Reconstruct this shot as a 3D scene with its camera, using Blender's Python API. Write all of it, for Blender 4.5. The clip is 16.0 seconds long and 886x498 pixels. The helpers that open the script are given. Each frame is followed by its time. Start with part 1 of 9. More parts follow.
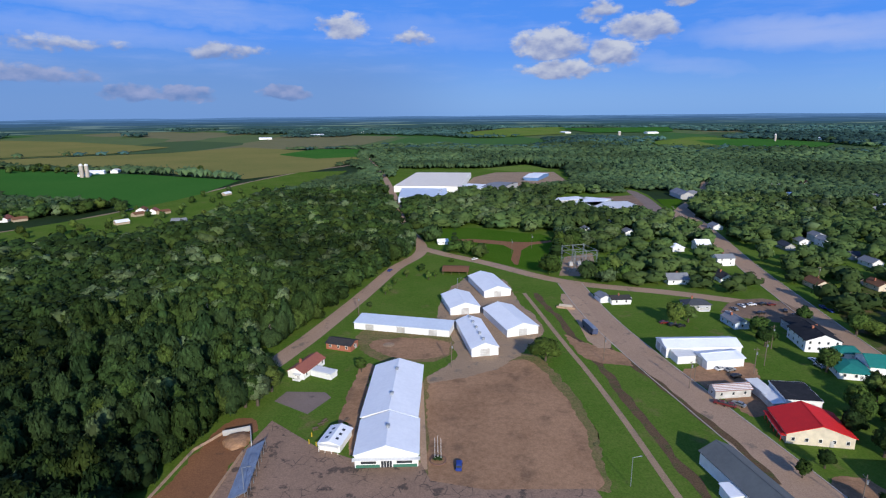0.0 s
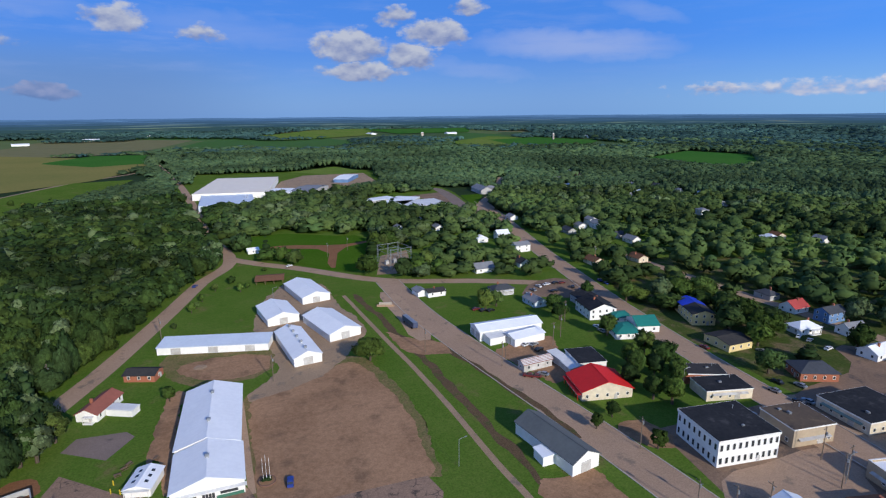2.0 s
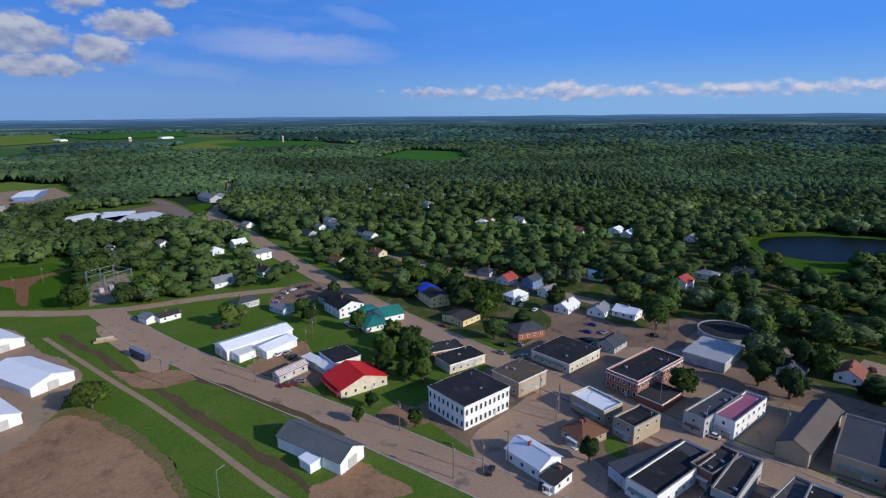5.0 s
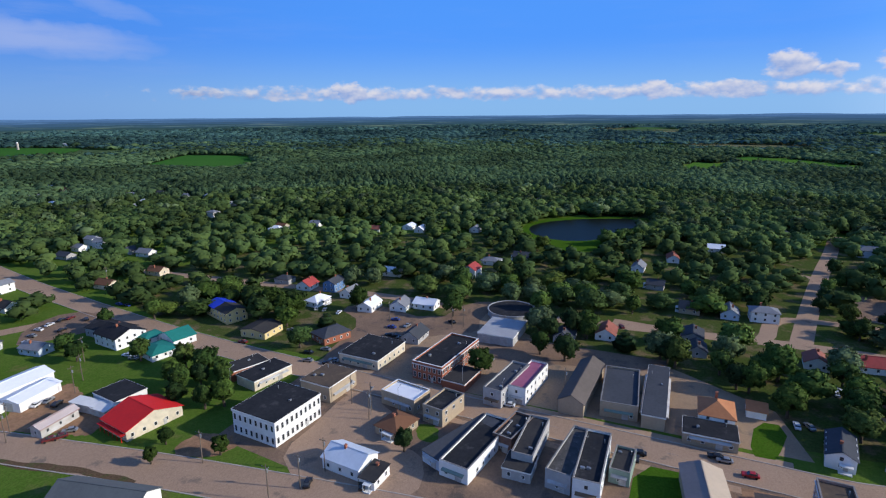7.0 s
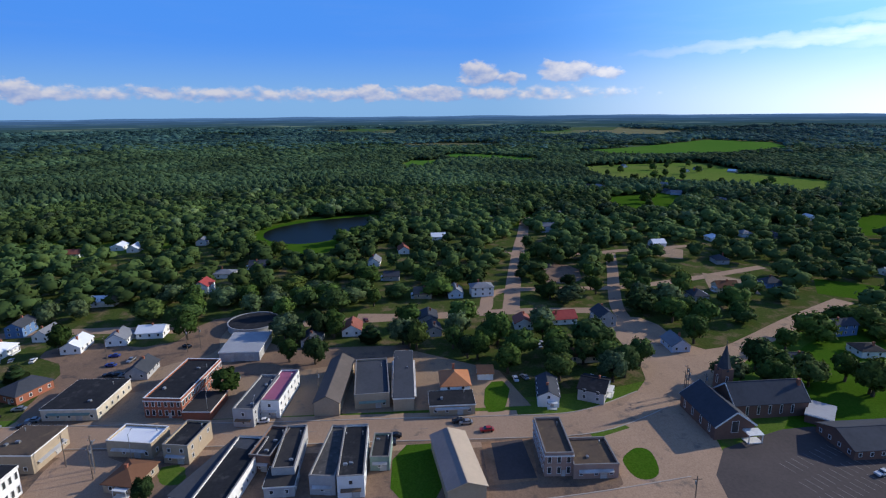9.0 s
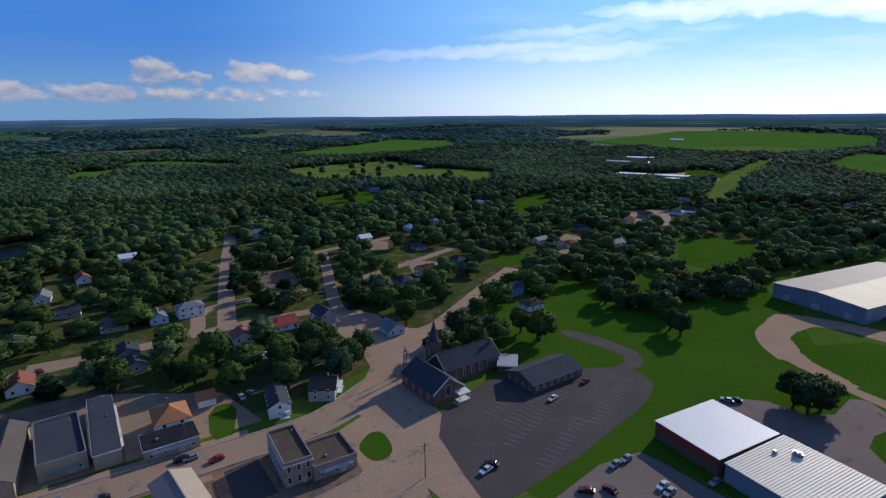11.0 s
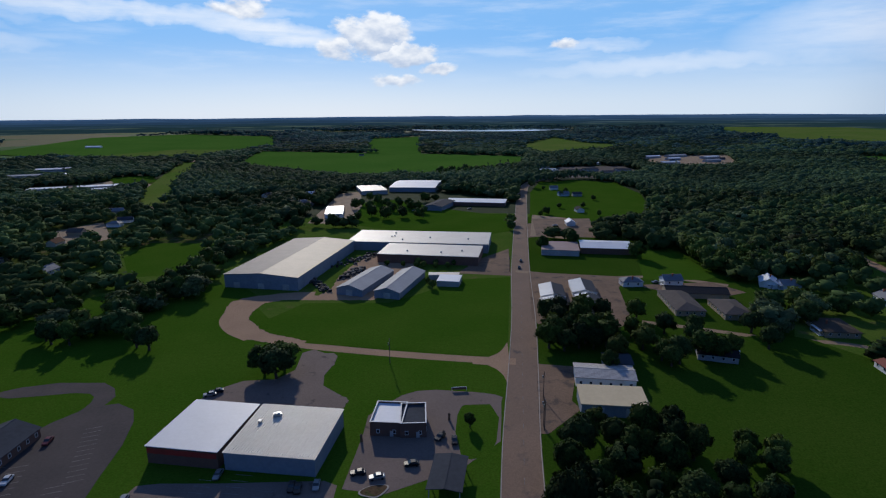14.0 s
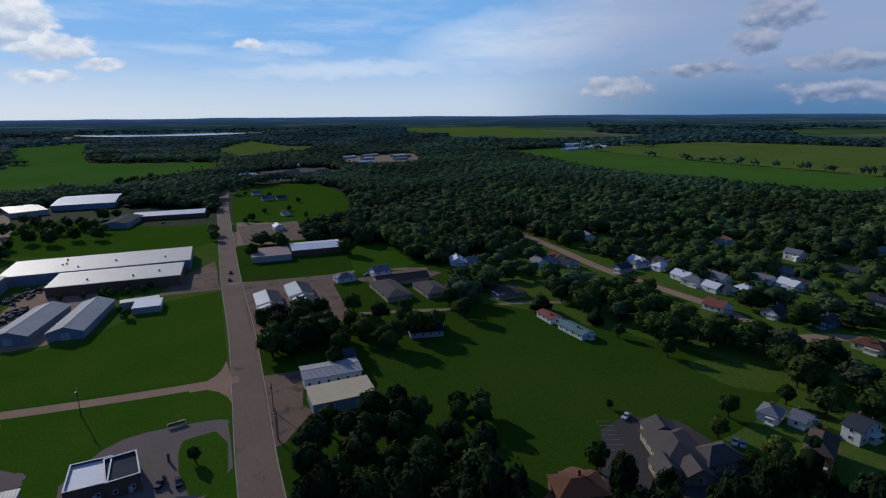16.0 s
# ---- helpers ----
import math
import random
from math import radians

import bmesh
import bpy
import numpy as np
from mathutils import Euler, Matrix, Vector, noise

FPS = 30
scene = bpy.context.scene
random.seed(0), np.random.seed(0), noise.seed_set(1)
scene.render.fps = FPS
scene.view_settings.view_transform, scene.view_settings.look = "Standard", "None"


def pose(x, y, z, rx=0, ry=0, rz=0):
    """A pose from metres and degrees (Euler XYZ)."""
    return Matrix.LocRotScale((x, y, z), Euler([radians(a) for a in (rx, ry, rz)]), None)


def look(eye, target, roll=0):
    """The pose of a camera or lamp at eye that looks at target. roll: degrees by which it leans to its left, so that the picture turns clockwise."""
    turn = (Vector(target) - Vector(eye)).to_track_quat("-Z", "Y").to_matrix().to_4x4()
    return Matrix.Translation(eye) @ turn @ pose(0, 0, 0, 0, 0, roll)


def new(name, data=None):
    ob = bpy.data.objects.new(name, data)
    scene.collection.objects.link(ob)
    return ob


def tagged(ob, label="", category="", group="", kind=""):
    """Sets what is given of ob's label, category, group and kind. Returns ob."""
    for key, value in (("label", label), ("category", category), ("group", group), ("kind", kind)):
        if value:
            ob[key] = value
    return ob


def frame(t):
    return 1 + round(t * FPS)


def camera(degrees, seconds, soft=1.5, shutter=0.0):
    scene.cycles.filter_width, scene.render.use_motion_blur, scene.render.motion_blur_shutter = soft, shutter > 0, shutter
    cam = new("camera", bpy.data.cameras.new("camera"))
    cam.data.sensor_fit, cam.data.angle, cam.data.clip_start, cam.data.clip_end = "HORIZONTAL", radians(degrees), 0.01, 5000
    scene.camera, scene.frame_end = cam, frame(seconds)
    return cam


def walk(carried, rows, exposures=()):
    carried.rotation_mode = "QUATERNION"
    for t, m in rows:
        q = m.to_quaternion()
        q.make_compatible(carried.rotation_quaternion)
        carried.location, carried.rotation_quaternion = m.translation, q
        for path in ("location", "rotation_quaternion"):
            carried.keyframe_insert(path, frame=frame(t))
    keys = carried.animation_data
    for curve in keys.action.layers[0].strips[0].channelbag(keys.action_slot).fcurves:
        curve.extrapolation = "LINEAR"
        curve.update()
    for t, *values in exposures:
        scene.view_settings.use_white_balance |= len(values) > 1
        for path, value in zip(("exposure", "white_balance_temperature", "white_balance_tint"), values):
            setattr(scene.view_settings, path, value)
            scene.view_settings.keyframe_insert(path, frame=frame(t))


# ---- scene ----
cam = camera(77.37, 16.0, soft=1.2)
PITCH, LEAN, EYE = -13.81, -0.485, (0.0, 0.0, 100.0)
# seconds and heading (degrees anticlockwise from +y) of a camera that turns on the spot
TURN = [(0, 0), (0.5, -3.6), (1, -8.65), (1.5, -14.37), (2, -19.45), (2.5, -23.83), (3, -28.25), (3.5, -32.86), (4, -37.38),
        (4.5, -41.88), (5, -46.4), (5.5, -51.1), (6, -56.1), (6.5, -61.56), (7, -67.65), (7.5, -74.31), (8, -81.46),
        (8.5, -88.25), (9, -95.1), (9.5, -102.1), (10, -109.3), (10.5, -116.9), (11, -125.08), (11.5, -133.79), (12, -142.63),
        (12.5, -152.47), (13, -162.39), (13.5, -171.35), (14, -179.52), (14.5, -187.27), (15, -194.46), (15.5, -201.86), (16, -209.59)]
# the clip's camera darkens its picture as it turns towards the sun
EXPOSURES = [(0, 0, 6350, 10), (3.5, -0.25, 6330, 10), (5, -0.25, 6330, 10), (6.5, -0.18, 6330, 10), (7.5, -0.02, 6330, 10), (8.5, -0.12, 6330, 10), (11, -0.6, 6330, 10), (12.5, -0.83, 6320, 10), (14.5, -1.16, 6250, 10), (16, -1.27, 6150, 10)]
walk(cam, [(t, pose(*EYE, 90 + PITCH, 0, yaw) @ pose(0, 0, 0, 0, 0, LEAN)) for t, yaw in TURN], EXPOSURES)

# ---- light ----
SUN_AZ, SUN_EL = 166.0, 23.0   # clockwise from +y, above the horizon


def heading(az, el=0.0):
    a, e = radians(az), radians(el)
    return Vector((math.sin(a) * math.cos(e), math.cos(a) * math.cos(e), math.sin(e)))


sun = new("sun", bpy.data.lights.new("sun", "SUN"))
sun.data.energy, sun.data.angle, sun.data.color = 5.0, radians(0.6), (1.0, 0.915, 0.79)
sun.matrix_world = look((0, 0, 300), Vector((0, 0, 300)) - heading(SUN_AZ, SUN_EL))


class Nodes:
    """Short spelling for shader nodes."""

    def __init__(self, tree):
        self.tree = tree
        tree.nodes.clear()

    def add(self, kind, inputs=None, **settings):
        n = self.tree.nodes.new(kind)
        for k, v in settings.items():
            setattr(n, k, v)
        for k, v in (inputs or {}).items():
            if isinstance(v, bpy.types.NodeSocket):
                self.tree.links.new(v, n.inputs[k])
            else:
                n.inputs[k].default_value = v
        return n

    def math(self, op, a, b=0.0, c=None, clamp=False):
        ins = {0: a, 1: b}
        if c is not None:
            ins[2] = c
        return self.add("ShaderNodeMath", ins, operation=op, use_clamp=clamp).outputs[0]

    def mix(self, fac, a, b):
        return self.add("ShaderNodeMix", {0: fac, 6: a, 7: b}, data_type="RGBA").outputs[2]

    def noise(self, vec, scale, detail=4.0, rough=0.55):
        return self.add("ShaderNodeTexNoise", {"Vector": vec, "Scale": scale, "Detail": detail, "Roughness": rough}).outputs[0]

    def ramp(self, value, lo, hi, a=0.0, b=1.0):
        return self.add("ShaderNodeMapRange", {0: value, 1: lo, 2: hi, 3: a, 4: b}, interpolation_type="SMOOTHSTEP").outputs[0]


def make_sky():
    world = bpy.data.worlds.new("sky")
    scene.world = world
    world.use_nodes = True
    n = Nodes(world.node_tree)
    sky = n.add("ShaderNodeTexSky", sky_type="NISHITA", sun_disc=False, sun_elevation=radians(SUN_EL), sun_rotation=radians(SUN_AZ),
                altitude=300.0, air_density=1.0, dust_density=0.6, ozone_density=2.5)
    where = n.add("ShaderNodeTexCoord").outputs["Generated"]
    xyz = n.add("ShaderNodeSeparateXYZ", {0: where})
    up = xyz.outputs[2]

    def facing(az, lo, hi, top=1.0):
        return n.ramp(n.add("ShaderNodeVectorMath", {0: where, 1: heading(az)}, operation="DOT_PRODUCT").outputs["Value"], lo, hi, 0.0, top)

    # deep blue of a clear, dry day, paler towards the horizon and towards the sun
    sunward, west = facing(180, 0.15, 0.9), facing(252, 0.76, 0.99)
    low, high = n.ramp(up, 0.0, 0.13), n.ramp(up, 0.15, 0.45)
    away = n.mix(high, n.mix(low, (1.75, 3.9, 8.2, 1.0), (0.55, 2.6, 9.0, 1.0)), (0.9, 2.2, 6.2, 1.0))
    near = n.mix(high, n.mix(low, (14.6, 17.2, 20.2, 1.0), (5.0, 11.2, 20.5, 1.0)), (1.2, 2.6, 6.6, 1.0))
    dusk = n.mix(high, n.mix(n.ramp(up, 0.0, 0.10), (2.2, 5.4, 10.5, 1.0), (7.6, 9.8, 14.6, 1.0)), (1.6, 2.8, 6.6, 1.0))
    east = n.mix(low, (2.6, 5.4, 9.6, 1.0), (0.8, 3.5, 11.0, 1.0))
    away = n.mix(n.math("MULTIPLY", facing(85, 0.55, 0.98), n.math("SUBTRACT", 1.0, high)), away, east)
    tint = n.mix(0.88, sky.outputs[0], n.mix(west, n.mix(sunward, away, near), dusk))
    # cloud texture: noise on a plane overhead would crowd at the horizon, so the height is stretched instead
    flat = n.add("ShaderNodeVectorMath", {0: where, 1: (1.0, 1.0, 1.8)}, operation="MULTIPLY").outputs[0]
    stir = n.add("ShaderNodeTexNoise", {"Vector": flat, "Scale": 26.0, "Detail": 4.0}).outputs[1]
    bent = n.add("ShaderNodeVectorMath", {0: stir, 1: (0.05, 0.05, 0.03), 2: (-0.025, -0.025, -0.015)}, operation="MULTIPLY_ADD").outputs[0]
    bent = n.add("ShaderNodeVectorMath", {0: where, 1: bent}, operation="ADD").outputs[0]
    height = n.add("ShaderNodeSeparateXYZ", {0: bent}).outputs[2]
    puff = n.noise(flat, 34.0, 7.0, 0.6)
    fine = n.noise(flat, 90.0, 5.0, 0.6)
    shape = n.math("ADD", n.math("MULTIPLY", puff, 0.78), n.math("MULTIPLY", fine, 0.22))

    def spot(az, el, half_w, half_h, slope=0.0, source=None):
        """1 in the middle of an ellipse on the sky, 0 at its edge; and how high in it a place lies."""
        d, right = heading(az, el), heading(az + 90.0)
        du = n.add("ShaderNodeVectorMath", {0: source or bent, 1: right}, operation="DOT_PRODUCT").outputs["Value"]
        front = n.add("ShaderNodeVectorMath", {0: where, 1: d}, operation="DOT_PRODUCT").outputs["Value"]
        dv = n.math("SUBTRACT", height, d.z)
        if slope:
            dv = n.math("SUBTRACT", dv, n.math("MULTIPLY", du, slope))
        v = n.math("DIVIDE", dv, math.sin(radians(half_h)))
        a = n.math("POWER", n.math("DIVIDE", du, math.sin(radians(half_w))), 2.0)
        m = n.math("SUBTRACT", 1.0, n.math("ADD", a, n.math("MULTIPLY", v, v)), clamp=True)
        return n.math("MULTIPLY", m, n.math("GREATER_THAN", front, 0.5)), v

    total, level = None, None
    for az, el, w, h, gain in CUMULUS:
        m, v = spot(az, el, w, h)
        m = n.math("MULTIPLY", m, gain)
        if total is None:
            total, level = m, v
        else:
            level = n.add("ShaderNodeMix", {0: n.math("GREATER_THAN", m, total), 2: level, 3: v}, data_type="FLOAT").outputs[0]
            total = n.math("MAXIMUM", total, m)
    # a low row of fair weather clouds to the east
    row = n.math("MULTIPLY", n.ramp(up, 0.016, 0.028), n.ramp(up, 0.052, 0.032))
    row = n.math("MULTIPLY", row, facing(78, 0.72, 0.93, 0.55))
    level = n.add("ShaderNodeMix", {0: n.math("GREATER_THAN", row, total), 2: level, 3: n.ramp(up, 0.018, 0.046, -0.6, 1.0)}, data_type="FLOAT").outputs[0]
    total = n.math("MAXIMUM", total, row)
    dense = n.ramp(n.math("ADD", n.math("MULTIPLY", total, 0.6), n.math("SUBTRACT", shape, 0.5)), 0.08, 0.40)
    dense = n.math("MULTIPLY", dense, n.ramp(total, 0.0, 0.12))
    # high thin cloud: a faint veil everywhere and single streaks
    grain = n.add("ShaderNodeVectorMath", {0: where, 1: (1.6, 1.2, 11.0)}, operation="MULTIPLY").outputs[0]
    wisp = n.noise(grain, 3.4, 7.0, 0.62)
    thin = n.math("MULTIPLY", n.math("MULTIPLY", n.ramp(wisp, 0.46, 0.75), n.ramp(up, 0.015, 0.10)), n.ramp(xyz.outputs[0], 0.35, 0.85, 0.30, 0.05))
    for az, el, w, h, slope, gain in CIRRUS:
        m, _ = spot(az, el, w, h, slope, where)
        m = n.math("MULTIPLY", n.math("POWER", m, 0.8), n.ramp(wisp, 0.22, 0.62, 0.35, 1.0))
        thin = n.math("MAXIMUM", thin, n.math("MULTIPLY", m, gain))
    # bright tops and grey undersides
    above = n.add("ShaderNodeVectorMath", {0: flat, 1: (0.0, 0.0, 0.018)}, operation="ADD").outputs[0]
    lit = n.math("SUBTRACT", n.noise(flat, 34.0, 3.0, 0.5), n.noise(above, 34.0, 3.0, 0.5))
    shade = n.math("ADD", n.ramp(level, -0.8, 0.7, 0.0, 0.62), n.math("MULTIPLY_ADD", lit, 1.9, 0.19), clamp=True)
    cloud = n.mix(shade, (2.5, 3.1, 5.4, 1.0), (5.9, 6.2, 7.1, 1.0))
    cloud = n.mix(facing(85, 0.6, 0.95, 0.8), cloud, n.mix(shade, (3.0, 4.4, 8.0, 1.0), (8.2, 7.9, 8.6, 1.0)))
    # a grey bank low in the north-west
    bank = n.math("MULTIPLY", facing(318, 0.66, 0.86), n.ramp(up, 0.135, 0.05))
    cloud = n.mix(bank, cloud, n.mix(shade, (1.5, 2.5, 5.2, 1.0), (3.2, 3.8, 6.2, 1.0)))
    tint = n.mix(n.math("MULTIPLY", bank, 0.65), tint, (1.5, 2.8, 5.9, 1.0))
    cloud = n.mix(sunward, cloud, n.mix(shade, (11.0, 12.8, 16.0, 1.0), (21.0, 21.0, 21.0, 1.0)))
    cloud = n.mix(west, cloud, n.mix(shade, (3.6, 5.2, 8.6, 1.0), (9.4, 10.2, 13.0, 1.0)))
    veil = n.mix(west, n.mix(sunward, (3.9, 5.0, 8.5, 1.0), (18.5, 19.5, 21.0, 1.0)), (8.4, 9.6, 13.4, 1.0))
    colour = n.mix(thin, tint, veil)
    colour = n.mix(n.math("MULTIPLY", dense, 0.93), colour, cloud)
    back = n.add("ShaderNodeBackground", {"Color": colour, "Strength": SKY_STRENGTH})
    n.add("ShaderNodeOutputWorld", {"Surface": back.outputs[0]})


SKY_STRENGTH = 0.098
# azimuth, height, half width, half height (degrees), fullness
CUMULUS = [(10.6, 6.3, 4.2, 1.9, 1.0), (16.6, 5.4, 3.2, 1.4, 1.0), (19.0, 7.5, 3.8, 1.5, 1.0), (11.5, 4.1, 5.0, 1.1, 1.0), (14.9, 9.0, 2.6, 1.0, 0.8), (22.0, 9.8, 2.5, 0.8, 0.7),
           (-9.3, 8.0, 2.8, 1.5, 0.9), (-3.0, 7.0, 2.6, 0.9, 0.6), (-15.3, 2.0, 2.8, 0.8, 0.95), (-28.5, 1.9, 3.2, 0.9, 0.9), (-24.2, 1.9, 3.4, 0.9, 0.9), (-20.0, 5.6, 5.0, 1.0, 0.65), (-37.0, 3.4, 8.0, 1.0, 0.75),
           (-33.0, 5.8, 7.0, 0.9, 0.55), (45.0, 1.9, 3.0, 0.6, 0.6), (58.6, 2.0, 2.6, 1.0, 0.85), (68.7, 1.9, 2.3, 0.8, 0.8), (87.8, 2.0, 2.0, 1.0, 0.9), (95.0, 1.8, 4.0, 0.9, 0.8),
           (98.8, 3.8, 2.6, 1.3, 0.95), (101.6, 3.3, 1.7, 0.8, 0.8), (107.2, 3.9, 3.4, 1.2, 1.0), (110.6, 3.6, 2.6, 0.7, 0.8), (173.0, 7.4, 4.4, 2.4, 1.0), (169.4, 6.2, 2.6, 1.2, 0.9),
           (176.0, 5.6, 4.0, 1.4, 1.0), (179.2, 4.2, 2.2, 0.7, 0.8), (174.8, 3.2, 3.6, 0.8, 0.7), (161.0, 9.4, 3.4, 1.0, 0.75), (191.4, 6.4, 2.0, 0.7, 0.7), (-120.7, 8.0, 3.6, 2.0, 0.95), (-122.2, 5.8, 2.6, 1.3, 0.9),
           (-133.6, 2.2, 4.6, 1.2, 0.8), (-126.3, 3.7, 6.5, 0.7, 0.8), (-115.5, 3.9, 4.7, 1.1, 0.85), (-114.0, 1.6, 8.0, 1.2, 0.75)]
# azimuth, height, half width, half height (degrees), slope, fullness
CIRRUS = [(32.3, 6.2, 10.5, 1.7, -0.05, 0.75), (22.0, 4.2, 7.0, 0.9, -0.12, 0.35), (-26.0, 9.3, 17.0, 1.6, -0.05, 0.6), (-30.0, 6.8, 14.0, 1.2, -0.05, 0.4), (38.5, 8.8, 4.0, 1.0, -0.25, 0.4), (0.0, 7.5, 10.0, 1.6, -0.1, 0.3),
          (128.3, 5.9, 16.0, 0.7, 0.06, 0.6), (154.0, 8.6, 14.0, 0.8, 0.04, 0.7), (137.0, 7.4, 10.0, 0.6, 0.03, 0.4), (151.0, 8.7, 13.0, 0.9, -0.03, 0.8), (163.5, 7.5, 9.0, 1.2, -0.13, 0.95), (138.0, 5.5, 9.0, 0.9, 0.02, 0.5),
          (-165.5, 6.1, 5.0, 0.6, 0.0, 0.55), (-159.7, 4.2, 14.0, 0.9, 0.04, 0.5), (-139.0, 7.4, 16.0, 3.4, 0.1, 0.75)]
make_sky()

# ---- materials ----


def material(name, colour, colour2=None, rough=0.8, scale=1.0, coarse=0.05, bump=0.2, metal=0.0, island=0.0, per_object=0.0, ribs=0.0,
             stain=None, stain_at=(0.55, 0.7), spec=0.3, cracks=0.0, speck=0.0):
    """A surface of two colours mixed by grain (scale, per metre) and by broad patches (coarse), with relief, ribs or stains."""
    m = bpy.data.materials.new(name)
    m.use_nodes = True
    n = Nodes(m.node_tree)
    co = n.add("ShaderNodeNewGeometry")
    pos = co.outputs["Position"]
    grain = n.noise(pos, scale, 5.0, 0.6)
    broad = n.noise(pos, coarse, 4.0, 0.55)
    colour2 = colour2 or tuple(c * 0.72 for c in colour)
    fac = n.math("ADD", n.math("MULTIPLY", n.ramp(grain, 0.3, 0.7), 0.5), n.math("MULTIPLY", n.ramp(broad, 0.32, 0.68), 0.5))
    base = n.mix(fac, (*colour, 1.0), (*colour2, 1.0))
    if stain:
        base = n.mix(n.math("MULTIPLY", n.ramp(n.noise(pos, coarse * 2.3, 5.0, 0.62), *stain_at), 0.8), base, (*stain, 1.0))
    if cracks:
        edge = n.add("ShaderNodeTexVoronoi", {"Vector": n.add("ShaderNodeVectorMath", {0: pos, 1: n.add("ShaderNodeTexNoise", {"Vector": pos, "Scale": 0.25}).outputs[1]}, operation="ADD").outputs[0],
                                              "Scale": cracks}, feature="DISTANCE_TO_EDGE").outputs[0]
        line = n.math("MULTIPLY", n.ramp(edge, 0.045, 0.012), n.ramp(n.noise(pos, 0.12), 0.46, 0.6))
        base = n.mix(n.math("MULTIPLY", line, 0.6), base, (0.045, 0.042, 0.04, 1.0))
    if island:
        r = n.math("MULTIPLY_ADD", co.outputs["Random Per Island"], 2 * island, 1.0 - island)
        base = n.add("ShaderNodeHueSaturation", {"Value": r, "Color": base}).outputs[0]
    if per_object:
        r = n.math("MULTIPLY_ADD", n.add("ShaderNodeObjectInfo").outputs["Random"], 2 * per_object, 1.0 - per_object)
        base = n.add("ShaderNodeHueSaturation", {"Value": r, "Color": base}).outputs[0]
    if speck:
        r = n.math("MULTIPLY_ADD", n.ramp(n.noise(pos, scale * 2.8, 4.0, 0.7), 0.3, 0.7), 2 * speck, 1.0 - speck)
        base = n.add("ShaderNodeHueSaturation", {"Value": r, "Color": base}).outputs[0]
    ins = {"Base Color": base, "Roughness": rough, "Metallic": metal, "Specular IOR Level": spec}
    if bump or ribs:
        height = grain
        if ribs:
            local = n.add("ShaderNodeTexCoord").outputs["Object"]
            wave = n.add("ShaderNodeTexWave", {"Vector": local, "Scale": ribs, "Distortion": 0.0}, wave_type="BANDS", bands_direction="DIAGONAL").outputs[1]
            height = n.math("ADD", n.math("MULTIPLY", grain, 0.3), wave)
        ins["Normal"] = n.add("ShaderNodeBump", {"Strength": bump or 0.25, "Distance": 0.08, "Height": height}).outputs[0]
    b = n.add("ShaderNodeBsdfPrincipled", ins).outputs[0]
    n.add("ShaderNodeOutputMaterial", {"Surface": b})
    return m


# ground
GRASS = material("grass", (0.063, 0.124, 0.016), (0.104, 0.152, 0.029), 1.0, 0.5, 0.035, 0.3, stain=(0.165, 0.125, 0.060), stain_at=(0.57, 0.76), spec=0.0, speck=0.20)
LAWN = material("mown_lawn", (0.040, 0.102, 0.008), (0.063, 0.120, 0.013), 1.0, 0.5, 0.03, 0.2, spec=0.0, speck=0.20)
LAWN_DEEP = material("deep_green_lawn", (0.030, 0.073, 0.007), (0.048, 0.089, 0.011), 1.0, 0.5, 0.02, 0.2, spec=0.0, speck=0.22)
MEADOW = material("meadow", (0.09, 0.17, 0.025), (0.16, 0.19, 0.05), 1.0, 0.3, 0.01, 0.2, spec=0.0, speck=0.15)
CROP = material("crop", (0.034, 0.12, 0.022), (0.052, 0.14, 0.027), 1.0, 0.2, 0.006, 0.2, spec=0.0, speck=0.10)
PASTURE = material("bright_pasture", (0.062, 0.155, 0.022), (0.090, 0.180, 0.030), 1.0, 0.2, 0.006, 0.2, spec=0.0, speck=0.10)
GRAIN = material("grain", (0.22, 0.19, 0.065), (0.15, 0.16, 0.05), 1.0, 0.2, 0.006, 0.2, spec=0.0)
FLOOR = material("forest_floor", (0.014, 0.03, 0.009), (0.025, 0.045, 0.014), 0.95, 0.1, 0.01, 0.2, spec=0.05)
SOIL = material("bare_soil", (0.365, 0.218, 0.128), (0.225, 0.130, 0.074), 1.0, 0.6, 0.045, 0.3, stain=(0.15, 0.095, 0.060), stain_at=(0.5, 0.72), spec=0.02, speck=0.13)
REDSOIL = material("red_soil", (0.24, 0.115, 0.055), (0.19, 0.09, 0.045), 0.95, 0.8, 0.08, 0.4, stain=(0.13, 0.07, 0.04), spec=0.1, speck=0.22)
TOWNGRASS = material("thin_town_grass", (0.075, 0.088, 0.026), (0.050, 0.080, 0.018), 1.0, 0.4, 0.05, 0.3, stain=(0.17, 0.125, 0.075), stain_at=(0.48, 0.66), spec=0.0, speck=0.25)
GREYROAD = material("grey_road", (0.275, 0.185, 0.131), (0.218, 0.149, 0.107), 0.95, 0.8, 0.05, 0.12, stain=(0.12, 0.10, 0.09), stain_at=(0.58, 0.7), spec=0.1, speck=0.14)
GRAVEL = material("gravel", (0.336, 0.235, 0.151), (0.257, 0.178, 0.114), 0.95, 1.2, 0.07, 0.3, stain=(0.14, 0.12, 0.10), spec=0.15, speck=0.20)
ASPHALT = material("asphalt", (0.265, 0.172, 0.113), (0.165, 0.112, 0.079), 0.95, 0.9, 0.06, 0.15, stain=(0.085, 0.072, 0.064), stain_at=(0.52, 0.68), spec=0.1, speck=0.2)
